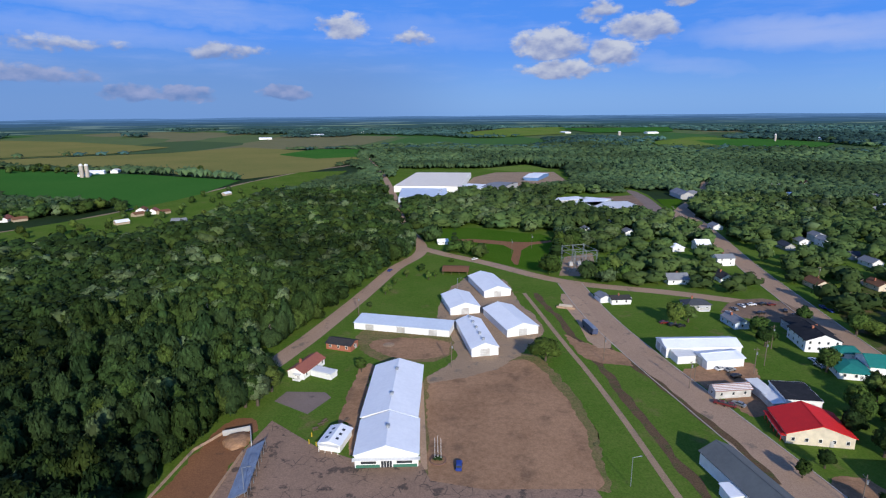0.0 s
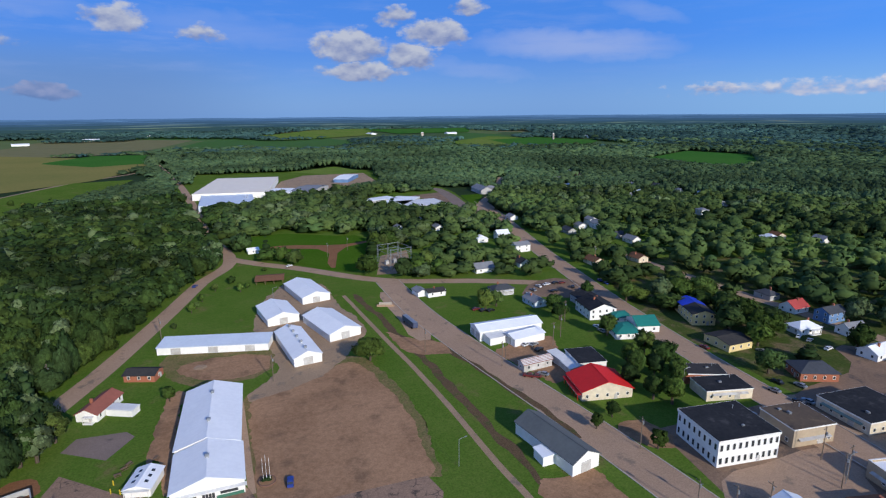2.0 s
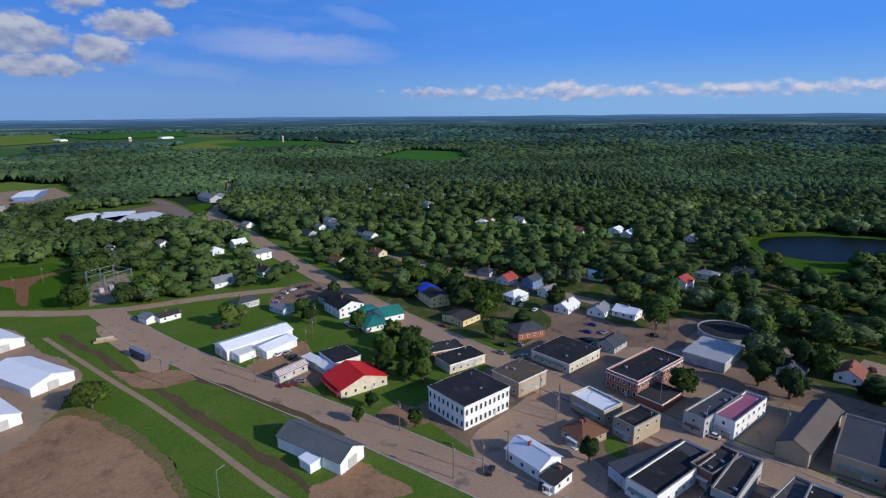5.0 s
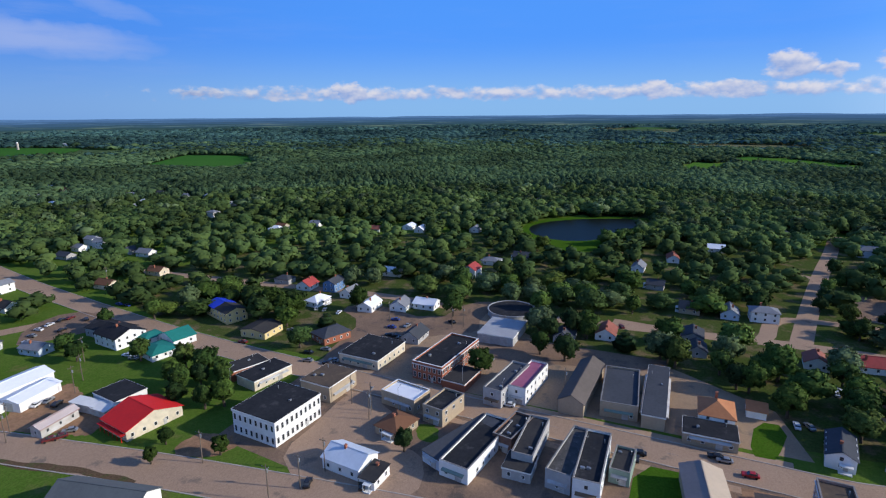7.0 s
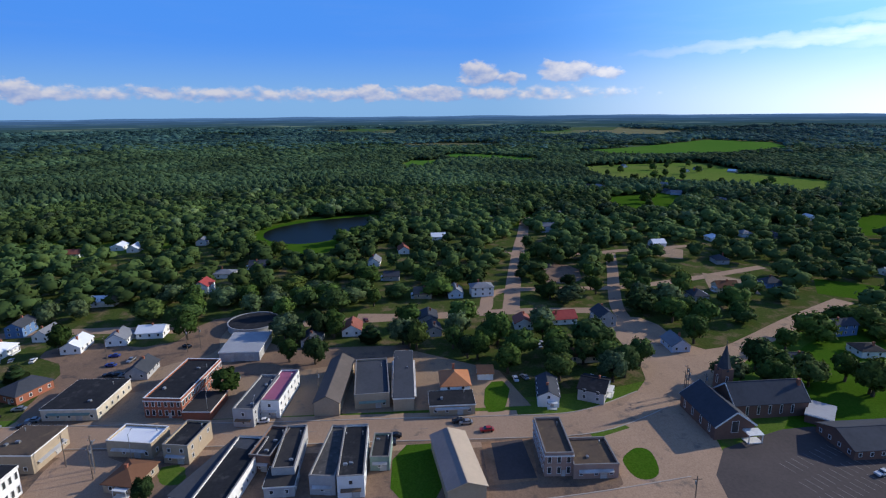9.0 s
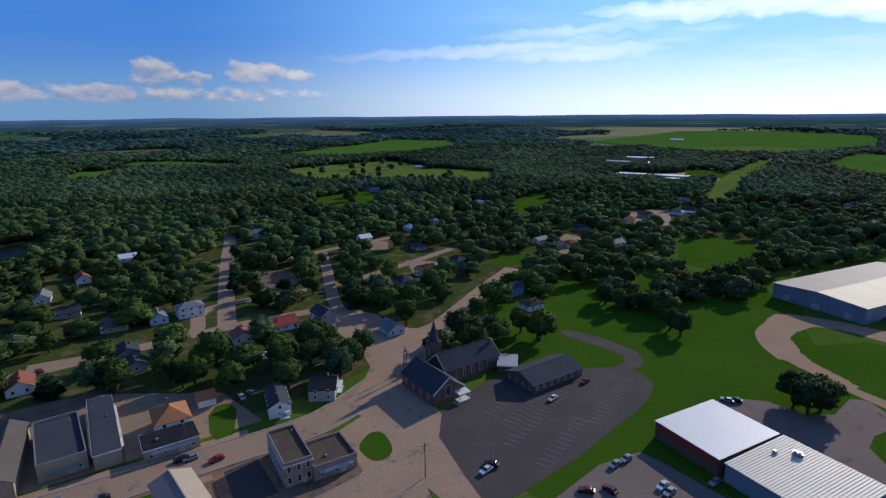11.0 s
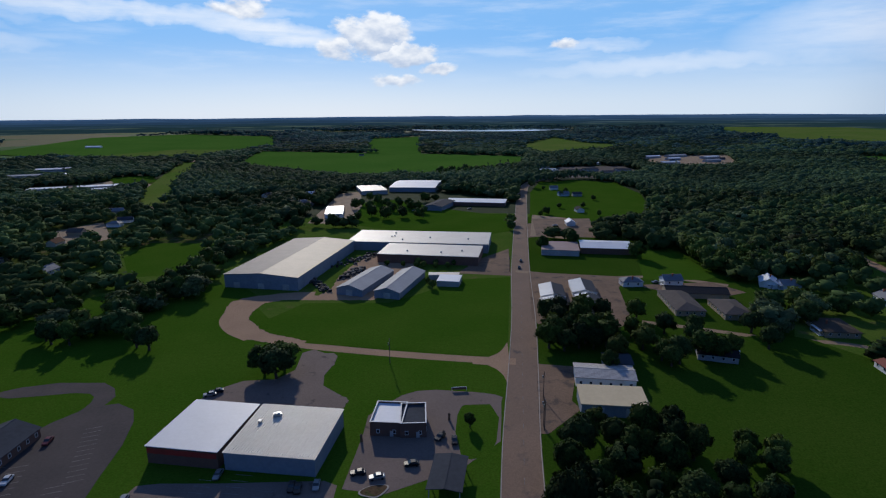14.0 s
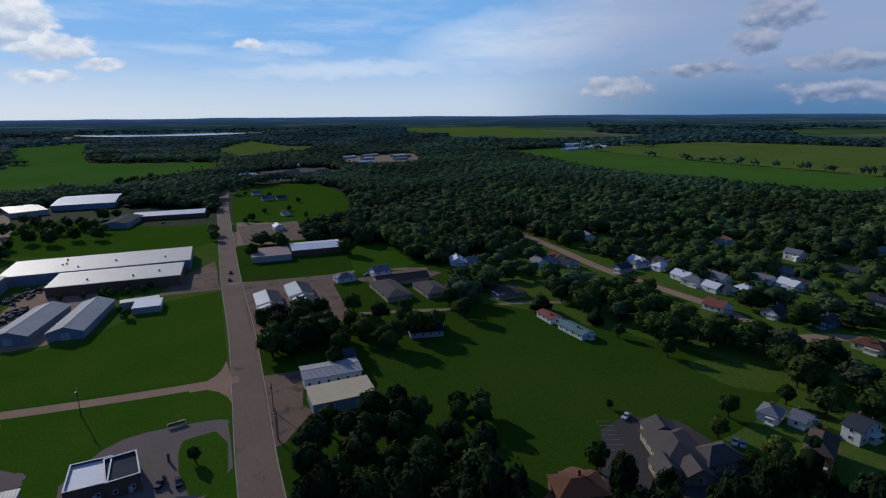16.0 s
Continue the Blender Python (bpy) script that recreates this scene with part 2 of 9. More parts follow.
ASPHALT_NEW = material("dark_asphalt", (0.1, 0.083, 0.078), (0.07, 0.06, 0.058), 0.95, 1.0, 0.07, 0.15, spec=0.1)
ROAD = material("worn_road", (0.375, 0.254, 0.172), (0.300, 0.205, 0.140), 0.95, 0.8, 0.05, 0.12, stain=(0.14, 0.115, 0.095), stain_at=(0.58, 0.7), spec=0.1, speck=0.14)
CONCRETE = material("concrete", (0.410, 0.278, 0.184), (0.320, 0.218, 0.146), 0.95, 0.7, 0.06, 0.12, stain=(0.15, 0.125, 0.105), spec=0.1, speck=0.14)
DIRT = material("dark_dirt", (0.13, 0.085, 0.05), (0.09, 0.062, 0.038), 1.0, 0.8, 0.1, 0.4, stain=(0.07, 0.085, 0.03), stain_at=(0.5, 0.65), spec=0.02, speck=0.30)
LOTGREY = material("pale_grey_asphalt", (0.222, 0.170, 0.145), (0.173, 0.134, 0.115), 0.95, 0.9, 0.06, 0.15, stain=(0.09, 0.075, 0.068), stain_at=(0.6, 0.7), spec=0.1, speck=0.14)
APRON = material("old_asphalt", (0.289, 0.190, 0.133), (0.215, 0.143, 0.102), 0.95, 0.7, 0.07, 0.15, stain=(0.06, 0.05, 0.044), stain_at=(0.56, 0.63), spec=0.1, cracks=0.28, speck=0.18)
TANGRAVEL = material("tan_gravel", (0.42, 0.275, 0.175), (0.33, 0.215, 0.14), 1.0, 0.9, 0.06, 0.25, spec=0.05, speck=0.18)
WORN = material("worn_grass", (0.22, 0.15, 0.080), (0.10, 0.120, 0.034), 1.0, 0.5, 0.09, 0.3, spec=0.0, speck=0.25)
KERB = material("kerb", (0.46, 0.40, 0.34), None, 0.85, 1.5, 0.2, 0.1)
BAYPAINT = material("faded_bay_paint", (0.30, 0.28, 0.26), (0.15, 0.135, 0.125), 0.9, 1.2, 0.3, 0.05)
WATER = material("pond_water", (0.005, 0.008, 0.006), (0.007, 0.011, 0.007), 0.4, 0.4, 0.02, 0.004, spec=0.05)
LAKE = material("lake_water", (0.03, 0.05, 0.07), (0.04, 0.06, 0.08), 0.06, 0.01, 0.002, 0.0, spec=0.5)


def farmland():
    """Far fields: large cells of crop, pasture and stubble."""
    m = bpy.data.materials.new("farmland")
    m.use_nodes = True
    n = Nodes(m.node_tree)
    pos = n.add("ShaderNodeNewGeometry").outputs["Position"]
    turned = n.add("ShaderNodeMapping", {"Vector": pos, "Rotation": (0, 0, 0.3), "Scale": (0.0032, 0.0019, 0.0)}).outputs[0]
    cell = n.add("ShaderNodeTexVoronoi", {"Vector": turned, "Scale": 1.0, "Randomness": 0.75}, distance="CHEBYCHEV").outputs["Color"]
    pick = n.add("ShaderNodeSeparateColor", {0: cell}).outputs[0]
    base = n.mix(n.math("GREATER_THAN", pick, 0.3), (0.05, 0.13, 0.025, 1), (0.11, 0.15, 0.05, 1))
    base = n.mix(n.math("GREATER_THAN", pick, 0.55), base, (0.19, 0.17, 0.08, 1))
    base = n.mix(n.math("GREATER_THAN", pick, 0.75), base, (0.06, 0.10, 0.035, 1))
    base = n.mix(n.math("MULTIPLY", n.noise(pos, 0.02), 0.5), base, (0.05, 0.08, 0.03, 1))
    b = n.add("ShaderNodeBsdfPrincipled", {"Base Color": base, "Roughness": 0.95, "Specular IOR Level": 0.05})
    n.add("ShaderNodeOutputMaterial", {"Surface": b.outputs[0]})
    return m


FARLAND = farmland()
# foliage


def foliage(name, shades, rough=0.8, thin=0.08, grain=0.35, broad=0.012, island=0.9):
    """Leaves whose green changes from tree to tree (each tree's own tint) and a little within a crown."""
    m = bpy.data.materials.new(name)
    m.use_nodes = True
    n = Nodes(m.node_tree)
    co = n.add("ShaderNodeNewGeometry")
    pos = co.outputs["Position"]
    own = n.math("FRACT", n.math("ADD", n.add("ShaderNodeAttribute", attribute_name="tint").outputs["Fac"], n.add("ShaderNodeObjectInfo").outputs["Random"]))
    ramp = n.add("ShaderNodeValToRGB", {0: own})
    bar = ramp.color_ramp
    for k, c in enumerate(shades):
        e = bar.elements[k] if k < 2 else bar.elements.new(k / (len(shades) - 1))
        e.position, e.color = k / (len(shades) - 1), (*c, 1.0)
    value = n.math("MULTIPLY_ADD", n.noise(pos, 0.9, 4.0, 0.6), 2 * grain, 1.0 - grain)
    value = n.math("MULTIPLY", value, n.math("MULTIPLY_ADD", n.ramp(n.noise(pos, broad, 4.0), 0.34, 0.68), 0.8, 0.6))
    value = n.math("MULTIPLY", value, n.math("MULTIPLY_ADD", co.outputs["Random Per Island"], island, 1.0 - island / 2))
    base = n.add("ShaderNodeHueSaturation", {"Value": value, "Color": ramp.outputs[0]}).outputs[0]
    b = n.add("ShaderNodeBsdfPrincipled", {"Base Color": base, "Roughness": rough, "Specular IOR Level": 0.05}).outputs[0]
    glow = n.add("ShaderNodeHueSaturation", {"Value": 2.2, "Color": base}).outputs[0]
    t = n.add("ShaderNodeBsdfTranslucent", {"Color": glow}).outputs[0]
    n.add("ShaderNodeOutputMaterial", {"Surface": n.add("ShaderNodeMixShader", {0: thin, 1: b, 2: t}).outputs[0]})
    return m


LEAF = foliage("leaves", [(0.029, 0.056, 0.014), (0.043, 0.077, 0.016), (0.063, 0.103, 0.021), (0.041, 0.071, 0.022), (0.087, 0.118, 0.025), (0.048, 0.085, 0.016), (0.033, 0.059, 0.019)])
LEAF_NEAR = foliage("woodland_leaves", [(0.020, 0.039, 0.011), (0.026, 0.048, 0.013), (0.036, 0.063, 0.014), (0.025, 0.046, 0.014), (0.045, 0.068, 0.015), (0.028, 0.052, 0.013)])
LEAF_NORTHWEST = foliage("northwest_woods_leaves", [(0.018, 0.037, 0.012), (0.024, 0.047, 0.013), (0.036, 0.064, 0.014), (0.022, 0.044, 0.014), (0.046, 0.071, 0.016), (0.026, 0.050, 0.013)])
LEAF_LIGHT = foliage("silver_leaves", [(0.069, 0.105, 0.043), (0.095, 0.130, 0.061), (0.080, 0.114, 0.040)])
LEAF_DARK = foliage("dark_leaves", [(0.017, 0.036, 0.012), (0.028, 0.049, 0.017), (0.022, 0.044, 0.012)])
# haze of distance put into the leaf colour: paler, then bluer
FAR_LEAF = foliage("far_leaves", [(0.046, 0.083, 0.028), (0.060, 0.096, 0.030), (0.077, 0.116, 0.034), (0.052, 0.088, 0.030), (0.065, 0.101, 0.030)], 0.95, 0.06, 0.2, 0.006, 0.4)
HAZE_LEAF = foliage("painted_haze_leaves", [(0.048, 0.090, 0.044), (0.060, 0.102, 0.047), (0.076, 0.120, 0.050), (0.053, 0.095, 0.047)], 0.95, 0.12, 0.14, 0.004, 0.3)
BLUE_HAZE_LEAF = foliage("painted_blue_haze_leaves", [(0.042, 0.092, 0.088), (0.051, 0.108, 0.096), (0.058, 0.116, 0.096)], 0.95, 0.22, 0.08, 0.002, 0.4)


def ridge(name, woods_colour, field_colour):
    """Far wooded land with streaks of fields; distance haze is painted in and glows."""
    m = bpy.data.materials.new(name)
    m.use_nodes = True
    n = Nodes(m.node_tree)
    pos = n.add("ShaderNodeNewGeometry").outputs["Position"]
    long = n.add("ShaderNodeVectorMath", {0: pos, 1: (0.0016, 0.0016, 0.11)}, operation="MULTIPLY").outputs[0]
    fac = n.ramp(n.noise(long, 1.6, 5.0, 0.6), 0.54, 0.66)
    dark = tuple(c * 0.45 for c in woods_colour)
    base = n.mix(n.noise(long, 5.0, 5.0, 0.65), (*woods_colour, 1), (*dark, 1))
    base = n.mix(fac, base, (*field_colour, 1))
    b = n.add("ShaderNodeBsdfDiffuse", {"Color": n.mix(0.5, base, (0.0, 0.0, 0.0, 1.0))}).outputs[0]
    # airlight put in as emission, so the bands glow like haze
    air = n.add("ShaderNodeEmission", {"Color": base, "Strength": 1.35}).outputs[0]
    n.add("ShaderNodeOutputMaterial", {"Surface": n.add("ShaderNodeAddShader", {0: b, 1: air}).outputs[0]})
    return m


# from green to pale blue: more haze painted in, band by band
HAZE_RIDGES = [ridge("ridge_green_blue", (0.026, 0.058, 0.066), (0.085, 0.120, 0.095)), ridge("ridge_teal", (0.029, 0.066, 0.094), (0.072, 0.110, 0.115)),
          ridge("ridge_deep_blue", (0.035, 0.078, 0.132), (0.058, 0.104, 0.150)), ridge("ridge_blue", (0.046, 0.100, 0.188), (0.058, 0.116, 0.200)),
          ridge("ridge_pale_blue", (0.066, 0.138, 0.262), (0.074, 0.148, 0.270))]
BARK = material("bark", (0.09, 0.07, 0.05), None, 0.95, 3.0, 0.5, 0.5)
# walls
WHITE = material("white_siding", (0.80, 0.80, 0.79), (0.70, 0.70, 0.68), 0.6, 0.6, 0.15, 0.08, ribs=1.2)
CREAM = material("cream_siding", (0.68, 0.60, 0.46), None, 0.75, 0.6, 0.15, 0.1)
YELLOW = material("yellow_siding", (0.70, 0.56, 0.27), (0.60, 0.48, 0.24), 0.75, 0.6, 0.15, 0.1)
GREYW = material("grey_siding", (0.42, 0.42, 0.42), (0.33, 0.33, 0.33), 0.75, 0.6, 0.15, 0.1)
GREYBLUE = material("blue_grey_steel", (0.26, 0.30, 0.35), (0.20, 0.23, 0.28), 0.55, 0.6, 0.15, 0.1, ribs=1.0)
PALEBLUE = material("pale_blue_siding", (0.52, 0.60, 0.70), (0.44, 0.52, 0.62), 0.6, 0.6, 0.15, 0.1)
BLUE = material("blue_siding", (0.13, 0.24, 0.45), None, 0.65, 0.6, 0.15, 0.1)
TAN = material("tan_masonry", (0.42, 0.34, 0.24), (0.34, 0.27, 0.19), 0.85, 1.5, 0.2, 0.25)
GREENW = material("green_siding", (0.24, 0.33, 0.28), None, 0.75, 0.8, 0.15, 0.1)
PALEMETAL = material("patched_metal", (0.55, 0.56, 0.56), (0.36, 0.33, 0.30), 0.5, 0.5, 0.3, 0.1)
WOODW = material("brown_boards", (0.20, 0.13, 0.08), None, 0.85, 2.0, 0.3, 0.3)
BRICK = material("red_brick", (0.36, 0.13, 0.075), (0.27, 0.10, 0.06), 0.9, 2.5, 0.3, 0.3)
BROWNBRICK = material("brown_brick", (0.20, 0.11, 0.08), (0.14, 0.08, 0.06), 0.9, 2.5, 0.3, 0.3)
PINKBRICK = material("pink_brick", (0.38, 0.26, 0.21), (0.30, 0.20, 0.16), 0.9, 2.5, 0.3, 0.3)
ORANGEBRICK = material("orange_brick", (0.46, 0.22, 0.09), (0.36, 0.17, 0.08), 0.9, 2.5, 0.3, 0.3)
TRIM = material("white_trim", (0.80, 0.80, 0.78), None, 0.6, 2.0, 0.3, 0.05)
COPING = material("grey_coping", (0.24, 0.23, 0.22), (0.17, 0.16, 0.155), 0.8, 1.0, 0.3, 0.1)
GLASS = material("window_glass", (0.03, 0.035, 0.04), (0.05, 0.055, 0.06), 0.08, 0.5, 0.2, 0.0, spec=0.6)
# roofs


def roof(name, c, c2=None, rough=0.7, ribs=0.0, stain=None, metal=0.0, coarse=0.12, bump=0.15, gloss=0.3):
    return material("roof_" + name, c, c2, max(rough, 0.95) if max(c) < 0.22 else rough, 0.8, coarse, bump, metal, ribs=ribs, stain=stain, spec=0.08 if max(c) < 0.22 else gloss)


def striped(name, pale, dark, scale):
    """Metal sheets of two colours in turn, weathered."""
    m = bpy.data.materials.new(name)
    m.use_nodes = True
    n = Nodes(m.node_tree)
    local = n.add("ShaderNodeTexCoord").outputs["Object"]
    wave = n.add("ShaderNodeTexWave", {"Vector": local, "Scale": scale, "Distortion": 0.0}, wave_type="BANDS", bands_direction="X").outputs[1]
    wear = n.noise(local, 0.8, 5.0, 0.6)
    base = n.mix(n.ramp(wave, 0.55, 0.62), (*pale, 1.0), (*dark, 1.0))
    base = n.mix(n.ramp(wear, 0.5, 0.75, 0.0, 0.6), base, (0.33, 0.28, 0.25, 1.0))
    b = n.add("ShaderNodeBsdfPrincipled", {"Base Color": base, "Roughness": 0.6, "Specular IOR Level": 0.3})
    n.add("ShaderNodeOutputMaterial", {"Surface": b.outputs[0]})
    return m


R_WHITE = roof("white_metal", (0.78, 0.80, 0.83), (0.70, 0.72, 0.76), 0.6, 1.3)
R_BRIGHT = roof("bright_white_sheet", (0.84, 0.82, 0.79), (0.78, 0.76, 0.73), 0.5)
R_PALE = roof("pale_metal", (0.70, 0.70, 0.68), (0.58, 0.58, 0.57), 0.45, 1.3)
R_PALEBLUE = roof("pale_blue_metal", (0.60, 0.66, 0.74), (0.50, 0.56, 0.64), 0.4, 1.3)
R_CREAM = roof("cream_metal", (0.82, 0.74, 0.62), (0.74, 0.65, 0.53), 0.52, 1.6, gloss=0.2)
R_CREAM2 = roof("faded_metal", (0.54, 0.43, 0.31), (0.47, 0.375, 0.275), 0.62, 1.0, gloss=0.18)
R_BLACK = roof("black_membrane", (0.018, 0.020, 0.024), (0.032, 0.033, 0.037), 0.8, stain=(0.06, 0.06, 0.062))
R_DARK = roof("dark_shingle", (0.034, 0.034, 0.037), (0.055, 0.052, 0.050), 0.9)
R_SLATE = roof("slate_grey", (0.070, 0.076, 0.090), (0.052, 0.058, 0.068), 0.7)
R_GREY = roof("grey_shingle", (0.21, 0.22, 0.24), (0.16, 0.17, 0.19), 0.75, 1.0)
R_SHED = roof("grey_green_sheet", (0.125, 0.138, 0.142), (0.10, 0.11, 0.115), 0.8, 0.9)
R_LIGHTGREY = roof("light_grey", (0.36, 0.37, 0.39), (0.30, 0.31, 0.33), 0.75)
R_TAUPE = roof("taupe_shingle", (0.145, 0.122, 0.108), (0.11, 0.094, 0.084), 0.9)
R_BROWN = roof("brown_shingle", (0.19, 0.095, 0.055), (0.15, 0.075, 0.045), 0.9)
R_DARKBROWN = roof("dark_brown", (0.085, 0.065, 0.052), (0.12, 0.09, 0.065), 0.9, stain=(0.16, 0.12, 0.075))
R_RUST = roof("rust_shingle", (0.30, 0.10, 0.07), (0.23, 0.08, 0.055), 0.85)
R_RED = roof("bright_red_metal", (0.64, 0.018, 0.014), (0.54, 0.015, 0.012), 0.65, 1.2)
R_REDROOF = roof("red_shingle", (0.38, 0.06, 0.055), None, 0.8)
R_TEAL = roof("teal_metal", (0.025, 0.20, 0.17), (0.02, 0.16, 0.14), 0.4, 1.2)
R_TEALGREY = roof("weathered_teal", (0.16, 0.27, 0.25), None, 0.5, 1.2)
R_ORANGE = roof("orange_tile", (0.45, 0.19, 0.08), (0.36, 0.14, 0.06), 0.8)
R_PINK = roof("magenta_membrane", (0.36, 0.11, 0.19), (0.28, 0.09, 0.14), 0.7)
R_PINKISH = roof("faded_pink", (0.36, 0.25, 0.23), (0.29, 0.20, 0.19), 0.7)
R_MOTTLE = roof("mottled_grey", (0.055, 0.055, 0.055), (0.10, 0.095, 0.09), 0.85, stain=(0.20, 0.19, 0.18), coarse=0.35)
R_DUSTY = roof("dusty_brown_metal", (0.27, 0.225, 0.20), (0.22, 0.185, 0.165), 0.7, 1.0)
R_RIBBED = striped("roof_ribbed_grey_metal", (0.58, 0.55, 0.52), (0.24, 0.22, 0.21), 0.42)
R_SAND = roof("sand_metal", (0.74, 0.60, 0.38), (0.66, 0.53, 0.33), 0.8, 1.2, gloss=0.1)
R_STRIPE = striped("roof_striped_metal", (0.62, 0.61, 0.60), (0.27, 0.14, 0.11), 0.55)
R_TARP = roof("blue_tarp", (0.02, 0.05, 0.55), None, 0.4)
STEEL = material("galvanised_steel", (0.38, 0.40, 0.42), None, 0.45, 1.0, 0.3, 0.05, metal=0.6)
POLEWOOD = material("pole_wood", (0.17, 0.13, 0.10), None, 0.9, 2.0, 0.3, 0.2)
RUBBER = material("tyre_rubber", (0.02, 0.02, 0.02), None, 0.9, 3.0, 0.5, 0.1)
GREENTRIM = material("green_base", (0.05, 0.16, 0.11), None, 0.6, 1.0, 0.2, 0.05)
YELLOWPAINT = material("yellow_paint", (0.62, 0.45, 0.03), None, 0.6, 2.0, 0.3, 0.05)
NAVY = material("navy_trailer_paint", (0.045, 0.06, 0.12), (0.06, 0.075, 0.13), 0.4, 1.0, 0.3, 0.02, spec=0.4)
REDSIGN = material("red_sign", (0.42, 0.05, 0.04), None, 0.5, 1.0, 0.2, 0.05)
BENCH = material("blue_bench_metal", (0.30, 0.36, 0.46), None, 0.4, 1.0, 0.3, 0.05, metal=0.4)
SCRAP = material("mixed_scrap", (0.15, 0.14, 0.135), (0.06, 0.052, 0.048), 0.85, 1.5, 0.3, 0.3, island=0.7, spec=0.1)

# ---- ground ----


def terrain(r):
    """The height of the land: level round the town, rising gently to the far ridges."""
    s = np.clip((np.asarray(r, float) - 1200.0) / 3650.0, 0.0, 1.0)
    return 58.0 * s ** 1.25


def link(name, bm, mats, parent=None, label="", smooth=False):
    me = bpy.data.meshes.new(name)
    bm.to_mesh(me)
    bm.free()
    for m in mats if isinstance(mats, (list, tuple)) else [mats]:
        me.materials.append(m)
    if smooth:
        me.polygons.foreach_set("use_smooth", [True] * len(me.polygons))
    ob = new(name, me)
    ob.parent = parent
    return tagged(ob, label)


def part(name, bm, mats, parent, label=""):
    return link(name, bm, mats, parent, label)


def share(name, me, parent, m, label=""):
    ob = new(name, me)
    ob.parent, ob.matrix_basis = parent, m
    return tagged(ob, label)


def box(bm, x, y, z, sx, sy, sz, rz=0.0, mat=0):
    """A box that stands on z, centred on x, y."""
    got = bmesh.ops.create_cube(bm, size=1.0, matrix=pose(x, y, z + sz / 2, 0, 0, rz) @ Matrix.Diagonal((sx, sy, sz, 1)))
    for f in {f for v in got["verts"] for f in v.link_faces}:
        f.material_index = mat
    return got["verts"]


def cyl(bm, p, q, r0, r1=None, seg=8, mat=0):
    """A tapered rod from p to q."""
    p, q = Vector(p), Vector(q)
    m = Matrix.Translation((p + q) / 2) @ (q - p).to_track_quat("Z", "Y").to_matrix().to_4x4()
    got = bmesh.ops.create_cone(bm, cap_ends=True, segments=seg, radius1=r0, radius2=r0 if r1 is None else r1, depth=(q - p).length, matrix=m)
    for f in {f for v in got["verts"] for f in v.link_faces}:
        f.material_index = mat
    return got["verts"]


def make_ground():
    rings = [0, 60, 120, 180, 240, 320, 420, 560, 750, 950, 1200] + list(range(1350, 4951, 150))
    seg = 120
    bm = bmesh.new()
    rows = []
    for r in rings:
        z = float(terrain(r))
        rows.append([bm.verts.new((r * math.sin(2 * math.pi * k / seg), r * math.cos(2 * math.pi * k / seg), z)) for k in range(seg if r else 1)])
    for k in range(seg):
        bm.faces.new((rows[0][0], rows[1][(k + 1) % seg], rows[1][k]))
    for i, (a, b) in enumerate(zip(rows[1:], rows[2:])):
        for k in range(seg):
            f = bm.faces.new((a[k], a[(k + 1) % seg], b[(k + 1) % seg], b[k]))
            f.material_index = 2 if rings[i + 1] >= 1650 else 1 if rings[i + 1] >= 560 else 0
    bmesh.ops.recalc_face_normals(bm, faces=bm.faces)
    ob = link("ground", bm, [GRASS, FLOOR, FARLAND], smooth=True)
    tagged(ob, "rolling ground of grass and forest floor", "ground", kind="structure")


SHEETS = []      # outlines and heights of what lies on the ground


def top_of(x, y):
    """The height of the ground with its paving at a place."""
    z = float(terrain(math.hypot(x, y)))
    here = z
    for p, up in SHEETS:
        if len(p) and p[:, 0].min() < x < p[:, 0].max() and p[:, 1].min() < y < p[:, 1].max():
            a, b = p, np.roll(p, -1, 0)
            cross = ((a[:, 1] > y) != (b[:, 1] > y)) & (x < (b[:, 0] - a[:, 0]) * (y - a[:, 1]) / (b[:, 1] - a[:, 1] + 1e-12) + a[:, 0])
            if cross.sum() % 2:
                here = max(here, z + up)
    return here


def lift(outline):
    """Each sheet lies a few millimetres over those that it may cross."""
    p = np.array(outline, float)
    lo, hi = p.min(0), p.max(0)
    z = 0.008
    for q, up in SHEETS:
        if (q.min(0) < hi).all() and (q.max(0) > lo).all():
            z = max(z, up + 0.0046)
    SHEETS.append((p, z))
    return z


def sag(r):
    """Far sheets stand a little higher, clear of the rounded land."""
    return max(0.0, r - 600.0) * 0.0012


OPEN = []        # outlines without trees
TAKEN = []       # x, y, radius of buildings


def clearing(outline):
    OPEN.append(np.array(outline, float))


def soften(outline, turns):
    """Corner cutting, for a worn, rounded edge."""
    p = np.array(outline, float)
    for _ in range(turns):
        q = np.roll(p, -1, 0)
        p = np.stack([0.75 * p + 0.25 * q, 0.25 * p + 0.75 * q], 1).reshape(-1, 2)
    return p


def drape(name, p, mat, level, label, category):
    z = lift(p)
    bm = bmesh.new()
    face = bm.faces.new([bm.verts.new((x, y, 0)) for x, y in p])
    bmesh.ops.triangulate(bm, faces=[face])
    for _ in range(6):
        long = [e for e in bm.edges if e.calc_length() > 0.09 * max(300.0, e.verts[0].co.length)]
        if not long:
            break
        bmesh.ops.subdivide_edges(bm, edges=long, cuts=1)
        bmesh.ops.triangulate(bm, faces=bm.faces)
    for v in bm.verts:
        r = v.co.xy.length
        v.co.z = float(terrain(r)) + z * (1.0 + sag(r) * 3.0) + sag(r)
    bmesh.ops.recalc_face_normals(bm, faces=bm.faces)
    if sum(f.normal.z for f in bm.faces) < 0:
        bmesh.ops.reverse_faces(bm, faces=bm.faces)
    return tagged(link(name, bm, mat), label, category, kind="structure")


